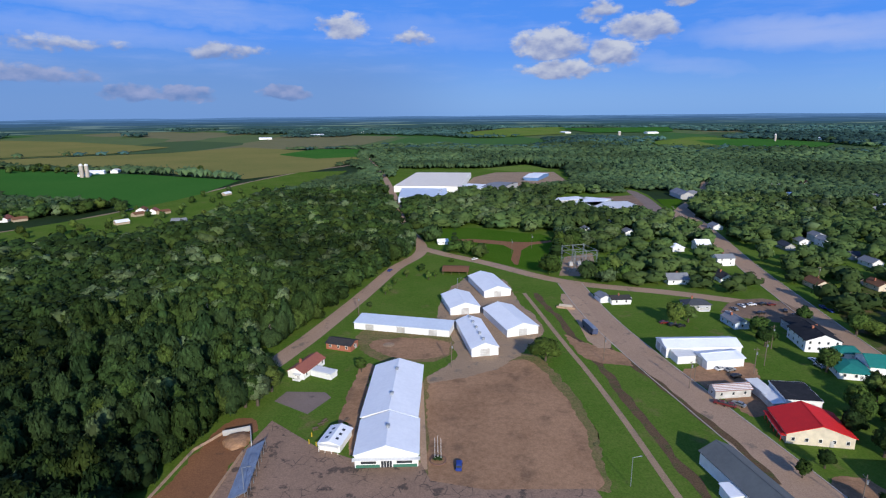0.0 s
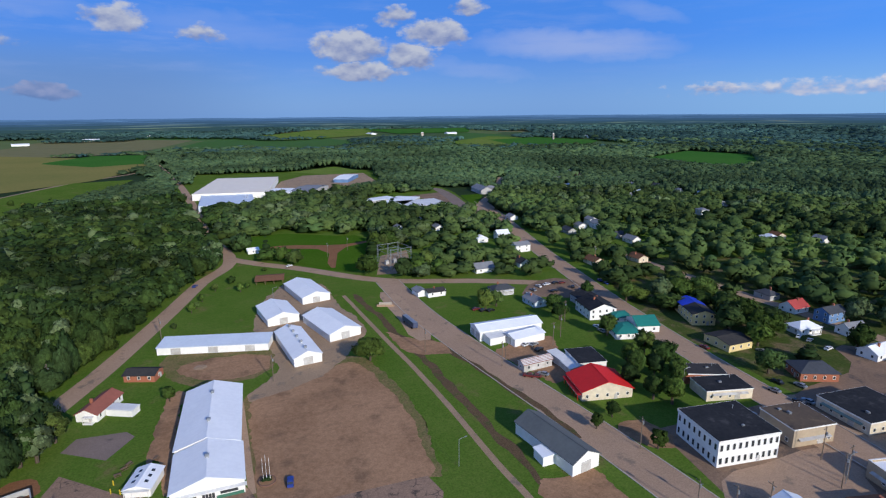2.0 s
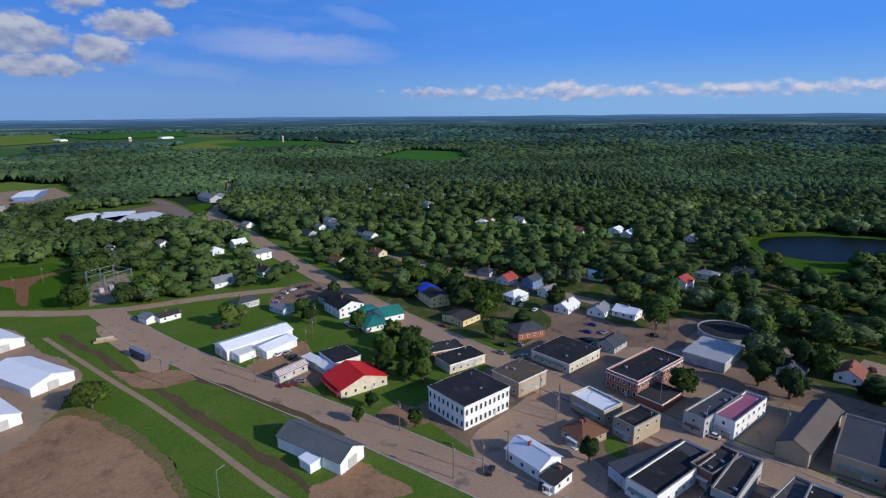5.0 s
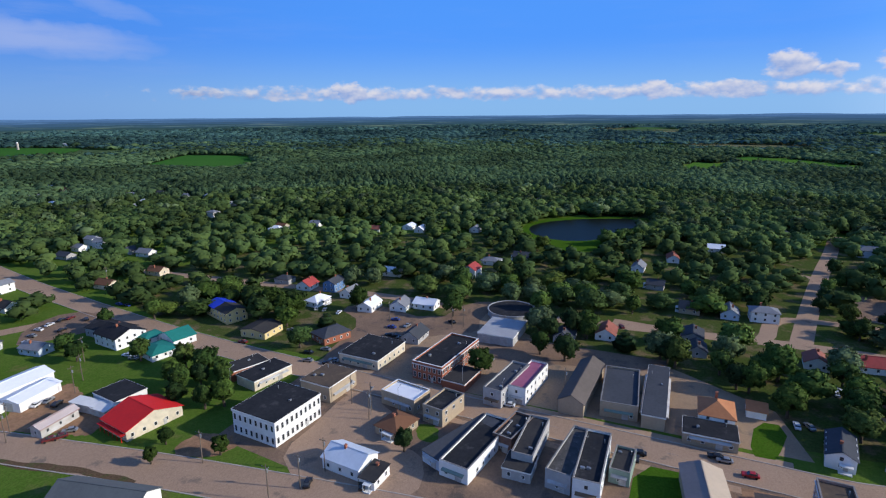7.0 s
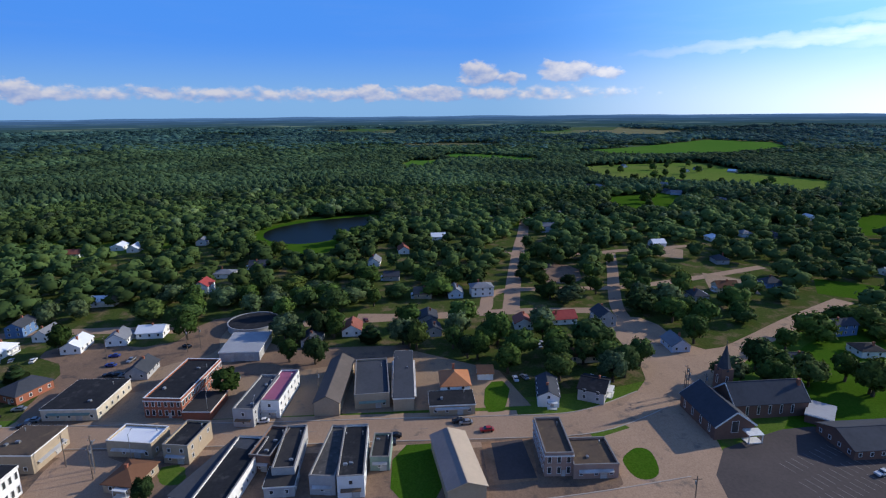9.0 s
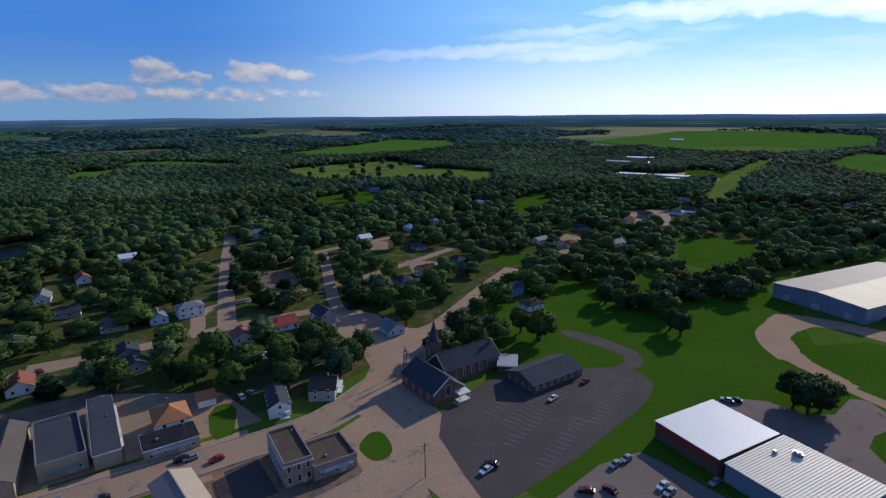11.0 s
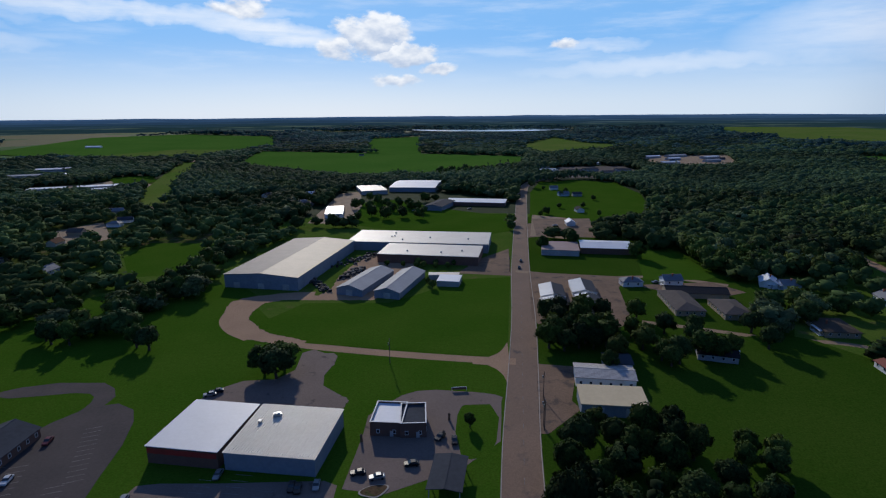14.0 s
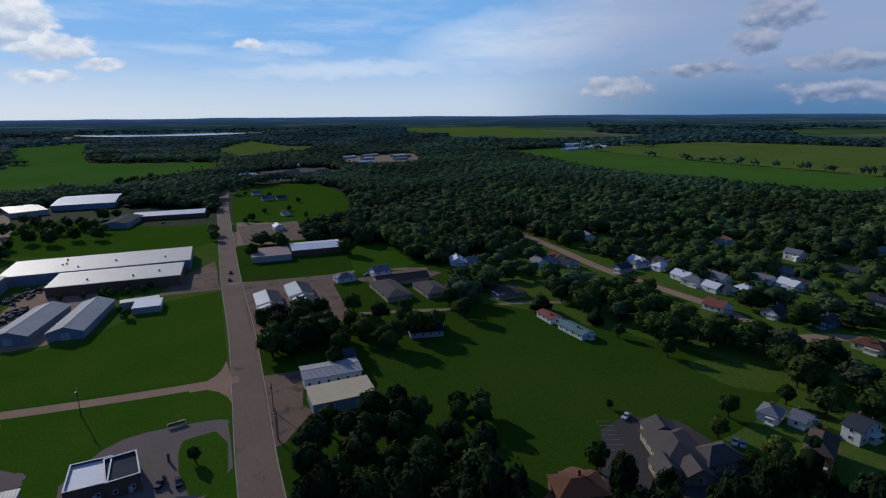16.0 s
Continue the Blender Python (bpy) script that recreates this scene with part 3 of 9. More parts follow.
def frayed(p):
    """The same outline in short steps, uneven at the scale of tufts and ruts."""
    out = []
    for a, b in zip(p, np.roll(p, -1, 0)):
        n = max(1, int(np.hypot(*(b - a)) / 0.9))
        for k in range(n):
            x, y = a + (b - a) * k / n
            out.append((x + 0.9 * noise.noise((x * 0.4, y * 0.4, 1.0)) + 0.5 * noise.noise((x * 1.3, y * 1.3, 5.0)), y + 0.9 * noise.noise((x * 0.4, y * 0.4, 7.0)) + 0.5 * noise.noise((x * 1.3, y * 1.3, 3.0))))
    return np.array(out)


def patch(name, label, mat, level, outline, smooth):
    p = soften(outline, smooth)
    if smooth:   # a ragged edge
        for i, (x, y) in enumerate(p):
            w = noise.noise((x * 0.11, y * 0.11, 3.0)) * 1.6
            p[i] = (x + w, y + noise.noise((x * 0.11, y * 0.11, 9.0)) * 1.6)
    if smooth and mat in (SOIL, WORN, REDSOIL, GRAVEL, TANGRAVEL, DIRT, GRASS) and np.hypot(*p.mean(0)) < 330:
        p = frayed(p)
    drape(name, p, mat, level, label, "field" if name == "field" else "ground")
    clearing(outline)


ROADS = []


def road(name, label, mat, width, line, level=4, kerb=0.0, ragged=0.0):
    """A strip along a smooth line; with kerbs as raised steps on both sides."""
    p = [Vector(q) for q in line]
    fine = []
    for i in range(len(p) - 1):
        a, b, c, d = p[max(i - 1, 0)], p[i], p[i + 1], p[min(i + 2, len(p) - 1)]
        for k in range(6):
            t = k / 6
            fine.append(0.5 * (2 * b + (c - a) * t + (2 * a - 5 * b + 4 * c - d) * t * t + (3 * b - a - 3 * c + d) * t ** 3))
    fine.append(p[-1])
    sides = []
    for i, q in enumerate(fine):
        d = (fine[min(i + 1, len(fine) - 1)] - fine[max(i - 1, 0)]).normalized()
        sides.append(Vector((-d.y, d.x)))
    bm = bmesh.new()

    def strip(o0, o1, z0, z1):
        prev = None
        for q, s in zip(fine, sides):
            base = float(terrain(q.length)) + sag(q.length) * (1.0 + 3.0 * z)
            e0, e1 = [1.0 + ragged * noise.noise((q.x * 0.12, q.y * 0.12, k)) for k in (2.0, 7.0)]
            row = [bm.verts.new((*(q + s * o0 * e0), base + z0)), bm.verts.new((*(q + s * o1 * e1), base + z1))]
            if prev:
                bm.faces.new((prev[0], row[0], row[1], prev[1]))
            prev = row

    z = lift([tuple(q + s * width / 2) for q, s in zip(fine, sides)] + [tuple(q - s * width / 2) for q, s in reversed(list(zip(fine, sides)))])
    strip(-width / 2, width / 2, z, z)
    bmesh.ops.recalc_face_normals(bm, faces=bm.faces)
    if sum(f.normal.z for f in bm.faces) < 0:
        bmesh.ops.reverse_faces(bm, faces=bm.faces)
    ob = tagged(link(name, bm, mat), label, "road", kind="structure")
    if kerb:
        bm = bmesh.new()
        for side in (-1, 1):
            a, b = side * width / 2, side * (width / 2 + kerb)
            strip(a, a, z, z + 0.15)
            strip(a, b, z + 0.15, z + 0.15)
            strip(b, b, z + 0.15, 0.0)
        part("kerb", bm, KERB, ob)
    ROADS.append((np.array([tuple(q) for q in fine]), width / 2))
    return ob


def far_ridge(label, r, low, high, mat, seed):
    """A band of distant wooded ridges that closes the land at the horizon."""
    bm = bmesh.new()
    seg, rows = 360, []
    for k in range(seg):
        a = 2 * math.pi * k / seg
        wave = noise.fractal((math.sin(a) * 9 + seed, math.cos(a) * 9, seed), 1.0, 2.0, 4)
        x, y = r * math.sin(a), r * math.cos(a)
        top = low + (high - low) * (0.72 + 0.4 * wave)
        rows.append((bm.verts.new((x, y, float(terrain(r)) - 5.0)), bm.verts.new((x * 1.02, y * 1.02, top))))
    for k in range(seg):
        a, b = rows[k], rows[(k + 1) % seg]
        bm.faces.new((a[0], b[0], b[1], a[1]))
    bmesh.ops.recalc_face_normals(bm, faces=bm.faces)
    tagged(link("backdrop", bm, mat, smooth=True), label, "backdrop", kind="structure")


make_ground()
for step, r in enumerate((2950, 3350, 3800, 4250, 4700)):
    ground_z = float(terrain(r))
    far_ridge("distant wooded ridge backdrop painted in blue haze", r, ground_z + 9, ground_z + 24, HAZE_RIDGES[step], 3.0 + 5 * step)
drape("mown_lawn", soften([(-13, -96), (60, -92), (120, -94), (165, -140), (205, -165), (240, -235), (205, -305), (120, -330), (92, -250), (0, -228), (-27, -208)], 2), LAWN, 0, "broad mown lawn round the church and stores", "ground")
drape("mown_lawn", soften([(-24, -120), (-37, -210), (-62, -440), (-77, -560), (-165, -540), (-200, -330), (-165, -240), (-115, -190), (-70, -130)], 2), LAWN_DEEP, 0, "broad deep green lawn beside the street", "ground")
drape("rough_grass", soften([(-100, 600), (-130, 800), (-115, 1045), (60, 1040), (235, 1010), (260, 720), (230, 540), (150, 560), (60, 640), (10, 600)], 1), GRASS, 0, "rough grass round the factory and school", "ground")
drape("town_grass", soften([(150, -420), (420, -420), (640, -500), (640, -900), (230, -900), (160, -600)], 2), TOWNGRASS, 0, "mown grass under the town's trees", "ground")
drape("town_grass", soften([(182, 250), (250, 330), (470, 200), (480, -420), (240, -420), (235, -200), (190, -110), (176, -60), (180, 60)], 2), TOWNGRASS, 0, "mown grass under the town's trees", "ground")
patch("town_paving", "worn paving between the shops", ASPHALT, 0, [(118, 128), (166, 128), (170, 60), (164, -60), (118, -62), (112, 20), (110, 70)], 0)
patch("town_paving", "paving and bare ground behind the shops", GRAVEL, 0, [(176, 130), (222, 120), (262, 84), (232, 50), (222, -8), (200, -40), (172, -46)], 0)
road("road", "wide worn grey street", ROAD, 14, [(76, 318), (78, 262), (84, 215), (91, 175), (98, 135), (103, 100), (108, 60), (114, 0), (118, -50), (122, -82)], 4, 0.35)
road("road", "main shopping street with worn asphalt", ROAD, 13, [(254, 590), (226, 460), (203, 360), (190, 290), (179, 225), (172, 165), (168, 105), (164, 45), (162, 5), (160, -30), (160, -62), (172, -90)], 5, 0.35)
road("road", "side street bending uphill past houses", CONCRETE, 10, [(170, -88), (186, -104), (200, -130), (216, -158), (238, -195), (262, -240)], 4)
road("road", "gravel edged back road beside the woods", ROAD, 9, [(-71, 209), (-66, 224), (-60, 243), (-46, 296), (-32, 354), (-16, 408), (-37, 510), (-60, 680), (-100, 930), (-172, 1286)], 4)
road("road", "cross road between park and barns", ROAD, 9, [(-16, 410), (4, 388), (28, 367), (74, 321), (132, 297), (186, 268)], 4)
road("footpath", "narrow tan rail trail", GRAVEL, 2.2, [(46, 300), (50, 262), (54, 225), (57, 200), (60, 165), (62, 130), (64, 110), (68, 60)], 3)
road("dirt_track", "dark worn dirt strip beside the trail", DIRT, 3.4, [(52, 300), (55, 276), (57.5, 262), (59, 240), (61, 228), (63.5, 210), (64, 200), (65, 180), (66.5, 165), (67.5, 150), (69, 138), (70, 110)], 1, ragged=1.3)
road("dirt_track", "brown worn verge along the street", DIRT, 2.6, [(71, 225), (75, 212), (79, 200), (82, 186), (85, 172), (87, 160), (90, 150), (91.5, 132)], 1, ragged=1.2)
road("road", "street before the church", CONCRETE, 11, [(166, -80), (146, -86), (122, -84), (96, -80), (40, -84), (-18, -92)], 4)
road("road", "straight grey street out of town", GREYROAD, 11.5, [(-12, -60), (-18, -112), (-23, -155), (-29.5, -200), (-38, -262), (-47, -343), (-60, -444), (-74, -548), (-94, -690), (-112, -780), (-150, -850), (-260, -930)], 5, 0.3)
road("road", "gravel lane between lawns", TANGRAVEL, 6, [(-28, -211), (0, -215), (32, -221), (62, -228), (80, -234)], 3)
road("road", "gravel drive curving to the plant", TANGRAVEL, 10, [(90, -238), (102, -248), (110, -262), (110, -280), (98, -296), (76, -300)], 3)
road("road", "country road beside fields", GRAVEL, 8, [(-560, 330), (-394, 482), (-352, 566), (-326, 660), (-308, 760), (-290, 851), (-248, 989), (-184, 1113), (-145, 1300), (-130, 1500)], 4)
road("road", "residential street under trees", ROAD, 8, [(250, 330), (256, 230), (262, 150), (258, 90), (262, 20), (266, -60), (262, -110)], 3)
road("road", "residential street under trees", ROAD, 9, [(267, -59), (300, -67), (343, -78), (399, -93), (454, -109), (525, -128)], 3)
road("road", "pale cross street past a car park", ROAD, 7, [(390, -75), (384, -89), (381, -111), (378, -139), (384, -166), (392, -223)], 2)
road("road", "pale street between garden trees", ROAD, 7, [(378, -156), (331, -139), (294, -125), (264, -115), (240, -112)], 2)
road("road", "residential lane", ROAD, 7, [(268, 20), (265, -40), (300, -60), (300, -140), (330, -240)], 2)
road("road", "residential street behind the lawn", TANGRAVEL, 8, [(-293, -416), (-282, -353), (-272, -297), (-263, -250), (-261, -205), (-260, -171), (-253, -146), (-247, -127), (-275, -110), (-300, -60)], 3)
road("road", "gravel drive to the lawn houses", GRAVEL, 4, [(-95, -255), (-120, -245), (-150, -232), (-172, -228), (-196, -215)], 2)
road("road", "gravel drive", GRAVEL, 5, [(-44, -345), (-90, -330), (-130, -330), (-165, -312)], 2)
road("road", "far road through trees", ROAD, 9, [(322, -590), (350, -655), (396, -762), (472, -976), (539, -1178), (600, -1380)], 3)
road("road", "street through the school district", ROAD, 9, [(206, 470), (214, 497), (239, 555), (264, 596), (292, 635), (330, 700), (380, 800)], 3)
road("pavement", "concrete pavement along the shops", CONCRETE, 3, [(176, 120), (173, 70), (171, 20), (168, -40)], 6)
road("pavement", "concrete pavement along the shops", CONCRETE, 3, [(160, 120), (155, 60), (152, 10), (150, -40)], 6)
patch("big_lawn", "broad deep green lawn sloping among trees", LAWN_DEEP, 0, [(-26, -128), (-30, -158), (-66, -167), (-79, -202), (-147, -245), (-169, -226), (-186, -178), (-208, -126), (-203, -98), (-165, -90), (-134, -94), (-102, -86), (-33, -127)], 1)
patch("lot_edge", "thin worn grass at the edge of the dirt lot", WORN, 1, [(-10, 198), (-8, 168), (-7, 149), (-6, 134), (11, 130), (42, 129), (46.5, 130), (47, 146), (49, 165), (47, 186), (44, 205), (38, 219), (29, 219), (17, 208), (3, 199)], 2)
patch("worn_soil", "worn brown ring round the infield", WORN, 1, [(-42, 246), (-25, 255), (2, 241), (7, 221), (-7, 209), (-27, 212), (-37, 224)], 3)
patch("barn_yard", "trampled gravel yard between barns", GRAVEL, 1, [(-9, 198), (-3, 188), (17, 201), (28, 211), (45, 234), (49, 255), (39, 289), (41, 321), (24, 346), (5, 316), (-6, 268), (4, 235), (6, 211)], 3)
patch("trail_verge", "bare soil beside the trail and pull-in", SOIL, 1, [(56, 241), (62, 230), (76, 220), (78, 204), (71, 208), (60, 210), (56, 226)], 2)
patch("yard_soil", "bare soil yard by the repair shed", SOIL, 1, [(94, 205), (126, 209), (125, 199), (114, 181), (116, 175), (104, 164), (101, 174), (96, 190)], 2)
patch("seed_yard", "bare gravel yard round the grey shed", SOIL, 1, [(90, 119), (86, 108), (91, 93), (66, 110), (70, 119), (78, 117)], 2)
patch("block_soil", "bare brown soil before the white block", SOIL, 1, [(105, 134), (115, 137), (121, 127), (117, 116), (108, 120)], 3)
patch("alley", "asphalt alley behind the shops", ASPHALT, 1, [(193, 118), (218, -5), (229, -5), (231, 55), (218, 70)], 0)
patch("roadside_lot", "asphalt forecourts along the street", ASPHALT, 1, [(-73, -503), (-143, -520), (-123, -468), (-64, -443)], 0)
patch("house_drive", "brown gravel forecourt", SOIL, 1, [(-94, -105), (-103, -104), (-108, -91), (-99, -85), (-84, -94)], 1)
patch("meadow_strip", "dry olive meadow strip", GRASS, 1, [(-187, -135), (-208, -126), (-205, -102), (-193, -99), (-185, -111)], 2)
patch("plant_lawn", "large mown lawn beside the street", LAWN, 1, [(95, -252), (78, -285), (32, -285), (15, -301), (-9, -328), (-39, -332), (-26, -224), (-21, -216), (65, -231), (90, -237)], 0)
patch("north_lawn", "green park lawn beside the crossing", LAWN, 1, [(-24, 470), (24, 492), (60, 462), (95, 455), (70, 340), (44, 356), (7, 404)], 2)
patch("worn_soil", "worn brown soil beside the long hall", SOIL, 1, [(-35, 160), (-36, 178), (-35, 194), (-33, 212), (-28, 209), (-29, 191), (-28, 169), (-27, 147), (-30, 147), (-30, 160), (-34, 167)], 2)
patch("plant_green", "mown grass behind the plant", LAWN, 1, [(131, -537), (109, -608), (76, -673), (9, -591), (-62, -539), (-53, -448), (42, -469)], 1)
patch("street_green", "mown grass with houses beside the street", LAWN, 1, [(-122, -787), (-206, -852), (-254, -737), (-206, -543), (-143, -473), (-76, -495)], 1)
patch("field", "bright green crop field", CROP, 1, [(-877, 1078), (-522, 963), (-316, 866), (-312, 678), (-333, 604), (-579, 702)], 0)
patch("field", "tan ripening grain field", GRAIN, 1, [(-1020, 1258), (-707, 1454), (-585, 1650), (-219, 1423), (-176, 1218), (-228, 1006), (-317, 881), (-548, 1012), (-912, 1121)], 0)
patch("field", "tan stubble field", GRAIN, 1, [(-1602, 1993), (-1246, 1904), (-805, 1660), (-846, 1441), (-1054, 1301)], 0)
patch("field", "green crop field by the woods", CROP, 1, [(-409, 1386), (-351, 1568), (-223, 1557), (-190, 1321), (-286, 1268)], 0)
patch("field", "pale green far field", MEADOW, 1, [(42, 2349), (332, 2826), (627, 2882), (493, 2261), (139, 2054)], 0)
patch("field", "green far field", CROP, 1, [(561, 2769), (1110, 2726), (949, 2325), (622, 2320)], 0)
patch("field", "tan and green far field", MEADOW, 1, [(644, 1743), (884, 1969), (960, 1848), (840, 1552), (604, 1510)], 0)
patch("field", "bright far field with white farm", CROP, 1, [(794, 1767), (1009, 1835), (1111, 1584), (945, 1403), (757, 1481)], 0)
patch("field", "small meadow behind the factory", MEADOW, 1, [(70, 1013), (163, 1093), (195, 1000), (150, 940)], 0)
patch("gravel_yard", "gravel yard behind the factory", GRAVEL, 1, [(24, 745), (49, 880), (90, 950), (191, 952), (185, 816), (86, 714)], 0)
patch("school_lot", "asphalt court of the school", ASPHALT, 1, [(187, 658), (242, 679), (232, 558), (191, 500), (213, 595)], 0)
patch("field", "green field in the woods", CROP, 1, [(798, 983), (1040, 1115), (1081, 956), (877, 745), (808, 800)], 0)
patch("field", "green meadow in the woods", MEADOW, 1, [(1014, -7), (1161, -22), (1235, -105), (1115, -100)], 0)
patch("field", "bright green field in the woods", CROP, 1, [(1315, -111), (1384, -161), (1275, -256), (1164, -325), (1031, -254), (1129, -211)], 0)
patch("field", "distant tan field", GRAIN, 1, [(2682, 2743), (3149, 2954), (3074, 2498), (2618, 2169), (2346, 2283)], 0)
patch("field", "distant tan field", GRAIN, 1, [(3920, 153), (4083, -352), (3310, -826), (2946, -592), (3213, -16)], 0)
patch("field", "bright green meadow", PASTURE, 1, [(1378, -450), (1505, -691), (1728, -1012), (1554, -1109), (1257, -976), (1225, -716), (1230, -507)], 0)
patch("field", "mown open meadow with houses", MEADOW, 1, [(1011, -339), (1038, -427), (1057, -604), (894, -597), (748, -436), (738, -318), (851, -311)], 0)
patch("field", "lawn behind houses", LAWN, 1, [(644, -262), (665, -335), (604, -352), (532, -260)], 0)
patch("field", "green field by the lawn", PASTURE, 1, [(1032, -7), (1219, -41), (1202, -94), (1034, -87), (970, -30)], 0)
patch("field", "bright green field", PASTURE, 1, [(1322, -115), (1354, -216), (1206, -321), (1101, -298), (1129, -197), (1193, -121)], 0)
patch("field", "bright green broad field", PASTURE, 1, [(1196, -1419), (1354, -2147), (1105, -2392), (672, -2215), (493, -1629), (637, -1456), (808, -1279)], 0)
patch("field", "bright green broad field", PASTURE, 1, [(420, -1080), (500, -1500), (246, -1430), (85, -1400), (-190, -1290), (-130, -1000), (-5, -868), (157, -905)], 0)
patch("field", "far green field", PASTURE, 1, [(208, -1443), (280, -2048), (91, -2163), (64, -1358)], 0)
patch("field", "pale far field", MEADOW, 1, [(-255, -1739), (-390, -2051), (-422, -1783), (-297, -1384)], 0)
patch("field", "green field by the yard", LAWN, 1, [(234, -385), (240, -434), (199, -431), (169, -372), (175, -341), (203, -336)], 0)
patch("field", "bare yard in town", GRAVEL, 1, [(548, -785), (521, -881), (437, -813), (439, -742), (505, -730)], 0)
patch("field", "open grass strip behind the town trees", MEADOW, 1, [(1009, -402), (843, -454), (857, -588), (735, -631), (586, -496), (712, -401), (830, -328)], 0)
patch("field", "mown lawn among garden trees", LAWN, 1, [(648, -261), (600, -314), (522, -288), (504, -238), (537, -213)], 0)
patch("field", "gravel yard among garden trees", GRAVEL, 1, [(353, -476), (334, -526), (282, -451), (297, -413)], 0)
patch("field", "gravel yard among garden trees", GRAVEL, 1, [(322, -348), (292, -348), (251, -296), (280, -296)], 0)
patch("field", "gravel drive among garden trees", GRAVEL, 1, [(400, -195), (381, -213), (355, -199), (373, -177)], 0)
patch("field", "gravel car park among garden trees", GRAVEL, 1, [(322, -194), (302, -212), (277, -203), (287, -179)], 0)
patch("field", "mown lawn among garden trees", LAWN, 1, [(302, -254), (283, -280), (255, -259), (275, -235)], 0)
patch("field", "mown lawn among garden trees", LAWN, 1, [(479, -434), (507, -515), (410, -427), (407, -374)], 0)
patch("field", "verge lawn along the street", LAWN, 1, [(-136, -816), (-246, -808), (-223, -638), (-178, -514), (-140, -512), (-78, -517), (-107, -710)], 0)
patch("field", "green strip before the office", LAWN, 1, [(83, -516), (34, -551), (-66, -556), (-58, -479), (50, -490)], 0)
patch("field", "gravel yard", GRAVEL, 1, [(132, -512), (138, -705), (114, -725), (95, -613), (92, -505)], 0)
patch("field", "green lawns", LAWN, 1, [(-139, -400), (-166, -405), (-168, -331), (-156, -323), (-120, -325)], 0)
patch("field", "far industrial lot", GRAVEL, 1, [(-383, -1139), (-454, -1271), (-637, -1273), (-543, -1034), (-382, -976)], 0)
patch("field", "bright far field", PASTURE, 1, [(-845, -1198), (-1063, -1183), (-1026, -910), (-990, -394), (-859, -297), (-749, -333), (-709, -460), (-718, -724)], 0)
patch("field", "olive far field", MEADOW, 1, [(-1282, -1120), (-1542, -1090), (-1662, -673), (-1196, -404), (-1080, -431), (-1078, -694)], 0)
patch("field", "pale far field", MEADOW, 1, [(-1282, -2912), (-1885, -3187), (-1642, -2020), (-1441, -1461), (-1120, -1524), (-1062, -2019)], 0)
patch("dirt_lot", "bare brown dirt lot beside the halls", SOIL, 2, [(-7, 193), (-6.5, 180), (-6, 168), (-5, 149), (-5, 138), (-4.5, 131), (0, 129), (11, 129), (30, 129), (41, 129), (43.5, 132), (43.5, 138), (44.5, 150), (46, 166), (43, 184), (40, 203), (34, 214), (28, 212), (20, 203), (3, 195)], 2)
patch("infield", "worn dirt softball infield", SOIL, 2, [(-34, 228), (-30, 235), (-17, 238), (-1, 235), (4, 228), (2, 217), (-11, 213), (-25, 217)], 3)
patch("apron_old", "old grey asphalt ball court", LOTGREY, 2, [(-58.4, 187), (-44, 186.2), (-41, 182.3), (-47, 171), (-61, 180)], 0)
patch("arena", "reddish dirt pulling arena", REDSOIL, 2, [(-81, 125), (-77, 134), (-76, 151), (-74, 165), (-69, 171), (-62, 167), (-61, 159), (-62, 149), (-63, 131), (-63, 125)], 2)
patch("gravel_pull_in", "pale gravel pull-in beside the main road", CONCRETE, 2, [(64, 298), (75, 298), (76, 255), (75, 224), (65, 223), (65, 263)], 1)
patch("lot_east", "parking lot with cars beside the crossing", ASPHALT, 2, [(137, 261), (156, 286), (181, 288), (185, 260), (167, 249), (152, 257)], 1)
patch("substation_yard", "pale gravel substation yard", GRAVEL, 2, [(73, 334), (86, 380), (109, 391), (96, 331)], 0)
patch("hotel_lot", "asphalt lot beside the white block", ROAD, 2, [(119, 104), (140, 102), (154, 104), (162, 100), (156, 88), (142, 70), (135, 72), (134, 64), (123, 55), (109, 60), (100, 84), (110, 90)], 1)
patch("town_lot", "wide paved town car park", ASPHALT, 2, [(174, 128), (197, 132), (222, 135), (236, 157), (250, 145), (236, 101), (269, 96), (277, 76), (251, 83), (229, 77), (225, 88), (211, 105), (188, 99), (175, 105)], 1)
patch("vacant_lot", "dark asphalt vacant lot with soil edge", SOIL, 2, [(152, -25), (152, -41), (132, -38), (131, -24)], 0)
patch("junction", "wide concrete junction before the church", CONCRETE, 2, [(161, -61), (172, -83), (191, -98), (227, -99), (253, -102), (250, -126), (208, -125), (214, -155), (226, -175), (192, -136), (179, -114), (159, -101), (130, -94), (95, -84), (106, -69), (142, -78), (157, -75)], 1)
patch("church_drive", "dark asphalt church drive loop", ASPHALT_NEW, 2, [(130, -167), (121, -180), (128, -193), (144, -195), (168, -189), (167, -181), (143, -186), (130, -185), (128, -178)], 1)
patch("store_back", "asphalt lane behind the stores", LOTGREY, 2, [(89, -178), (85, -193), (61, -197), (63, -228), (45, -214), (53, -196), (53, -182), (37, -185), (36, -172), (56, -168)], 1)
patch("bank_lot", "asphalt drive round the small bank", LOTGREY, 2, [(29, -124), (28, -155), (26, -173), (20, -181), (8, -188), (-6, -186), (-20, -183), (-19, -176), (-16, -147)], 1)
patch("plant_yard", "gravel yard of the plant with scrap", TANGRAVEL, 2, [(110, -254), (120, -285), (113, -297), (88, -302), (69, -295), (69, -349), (51, -404), (17, -367), (32, -289), (68, -290), (99, -291), (103, -267), (92, -242), (98, -240)], 1)
patch("plant_lot", "asphalt lot at the end of the plant", ASPHALT, 2, [(-22, -376), (-46, -406), (-40, -335), (-6, -341)], 0)
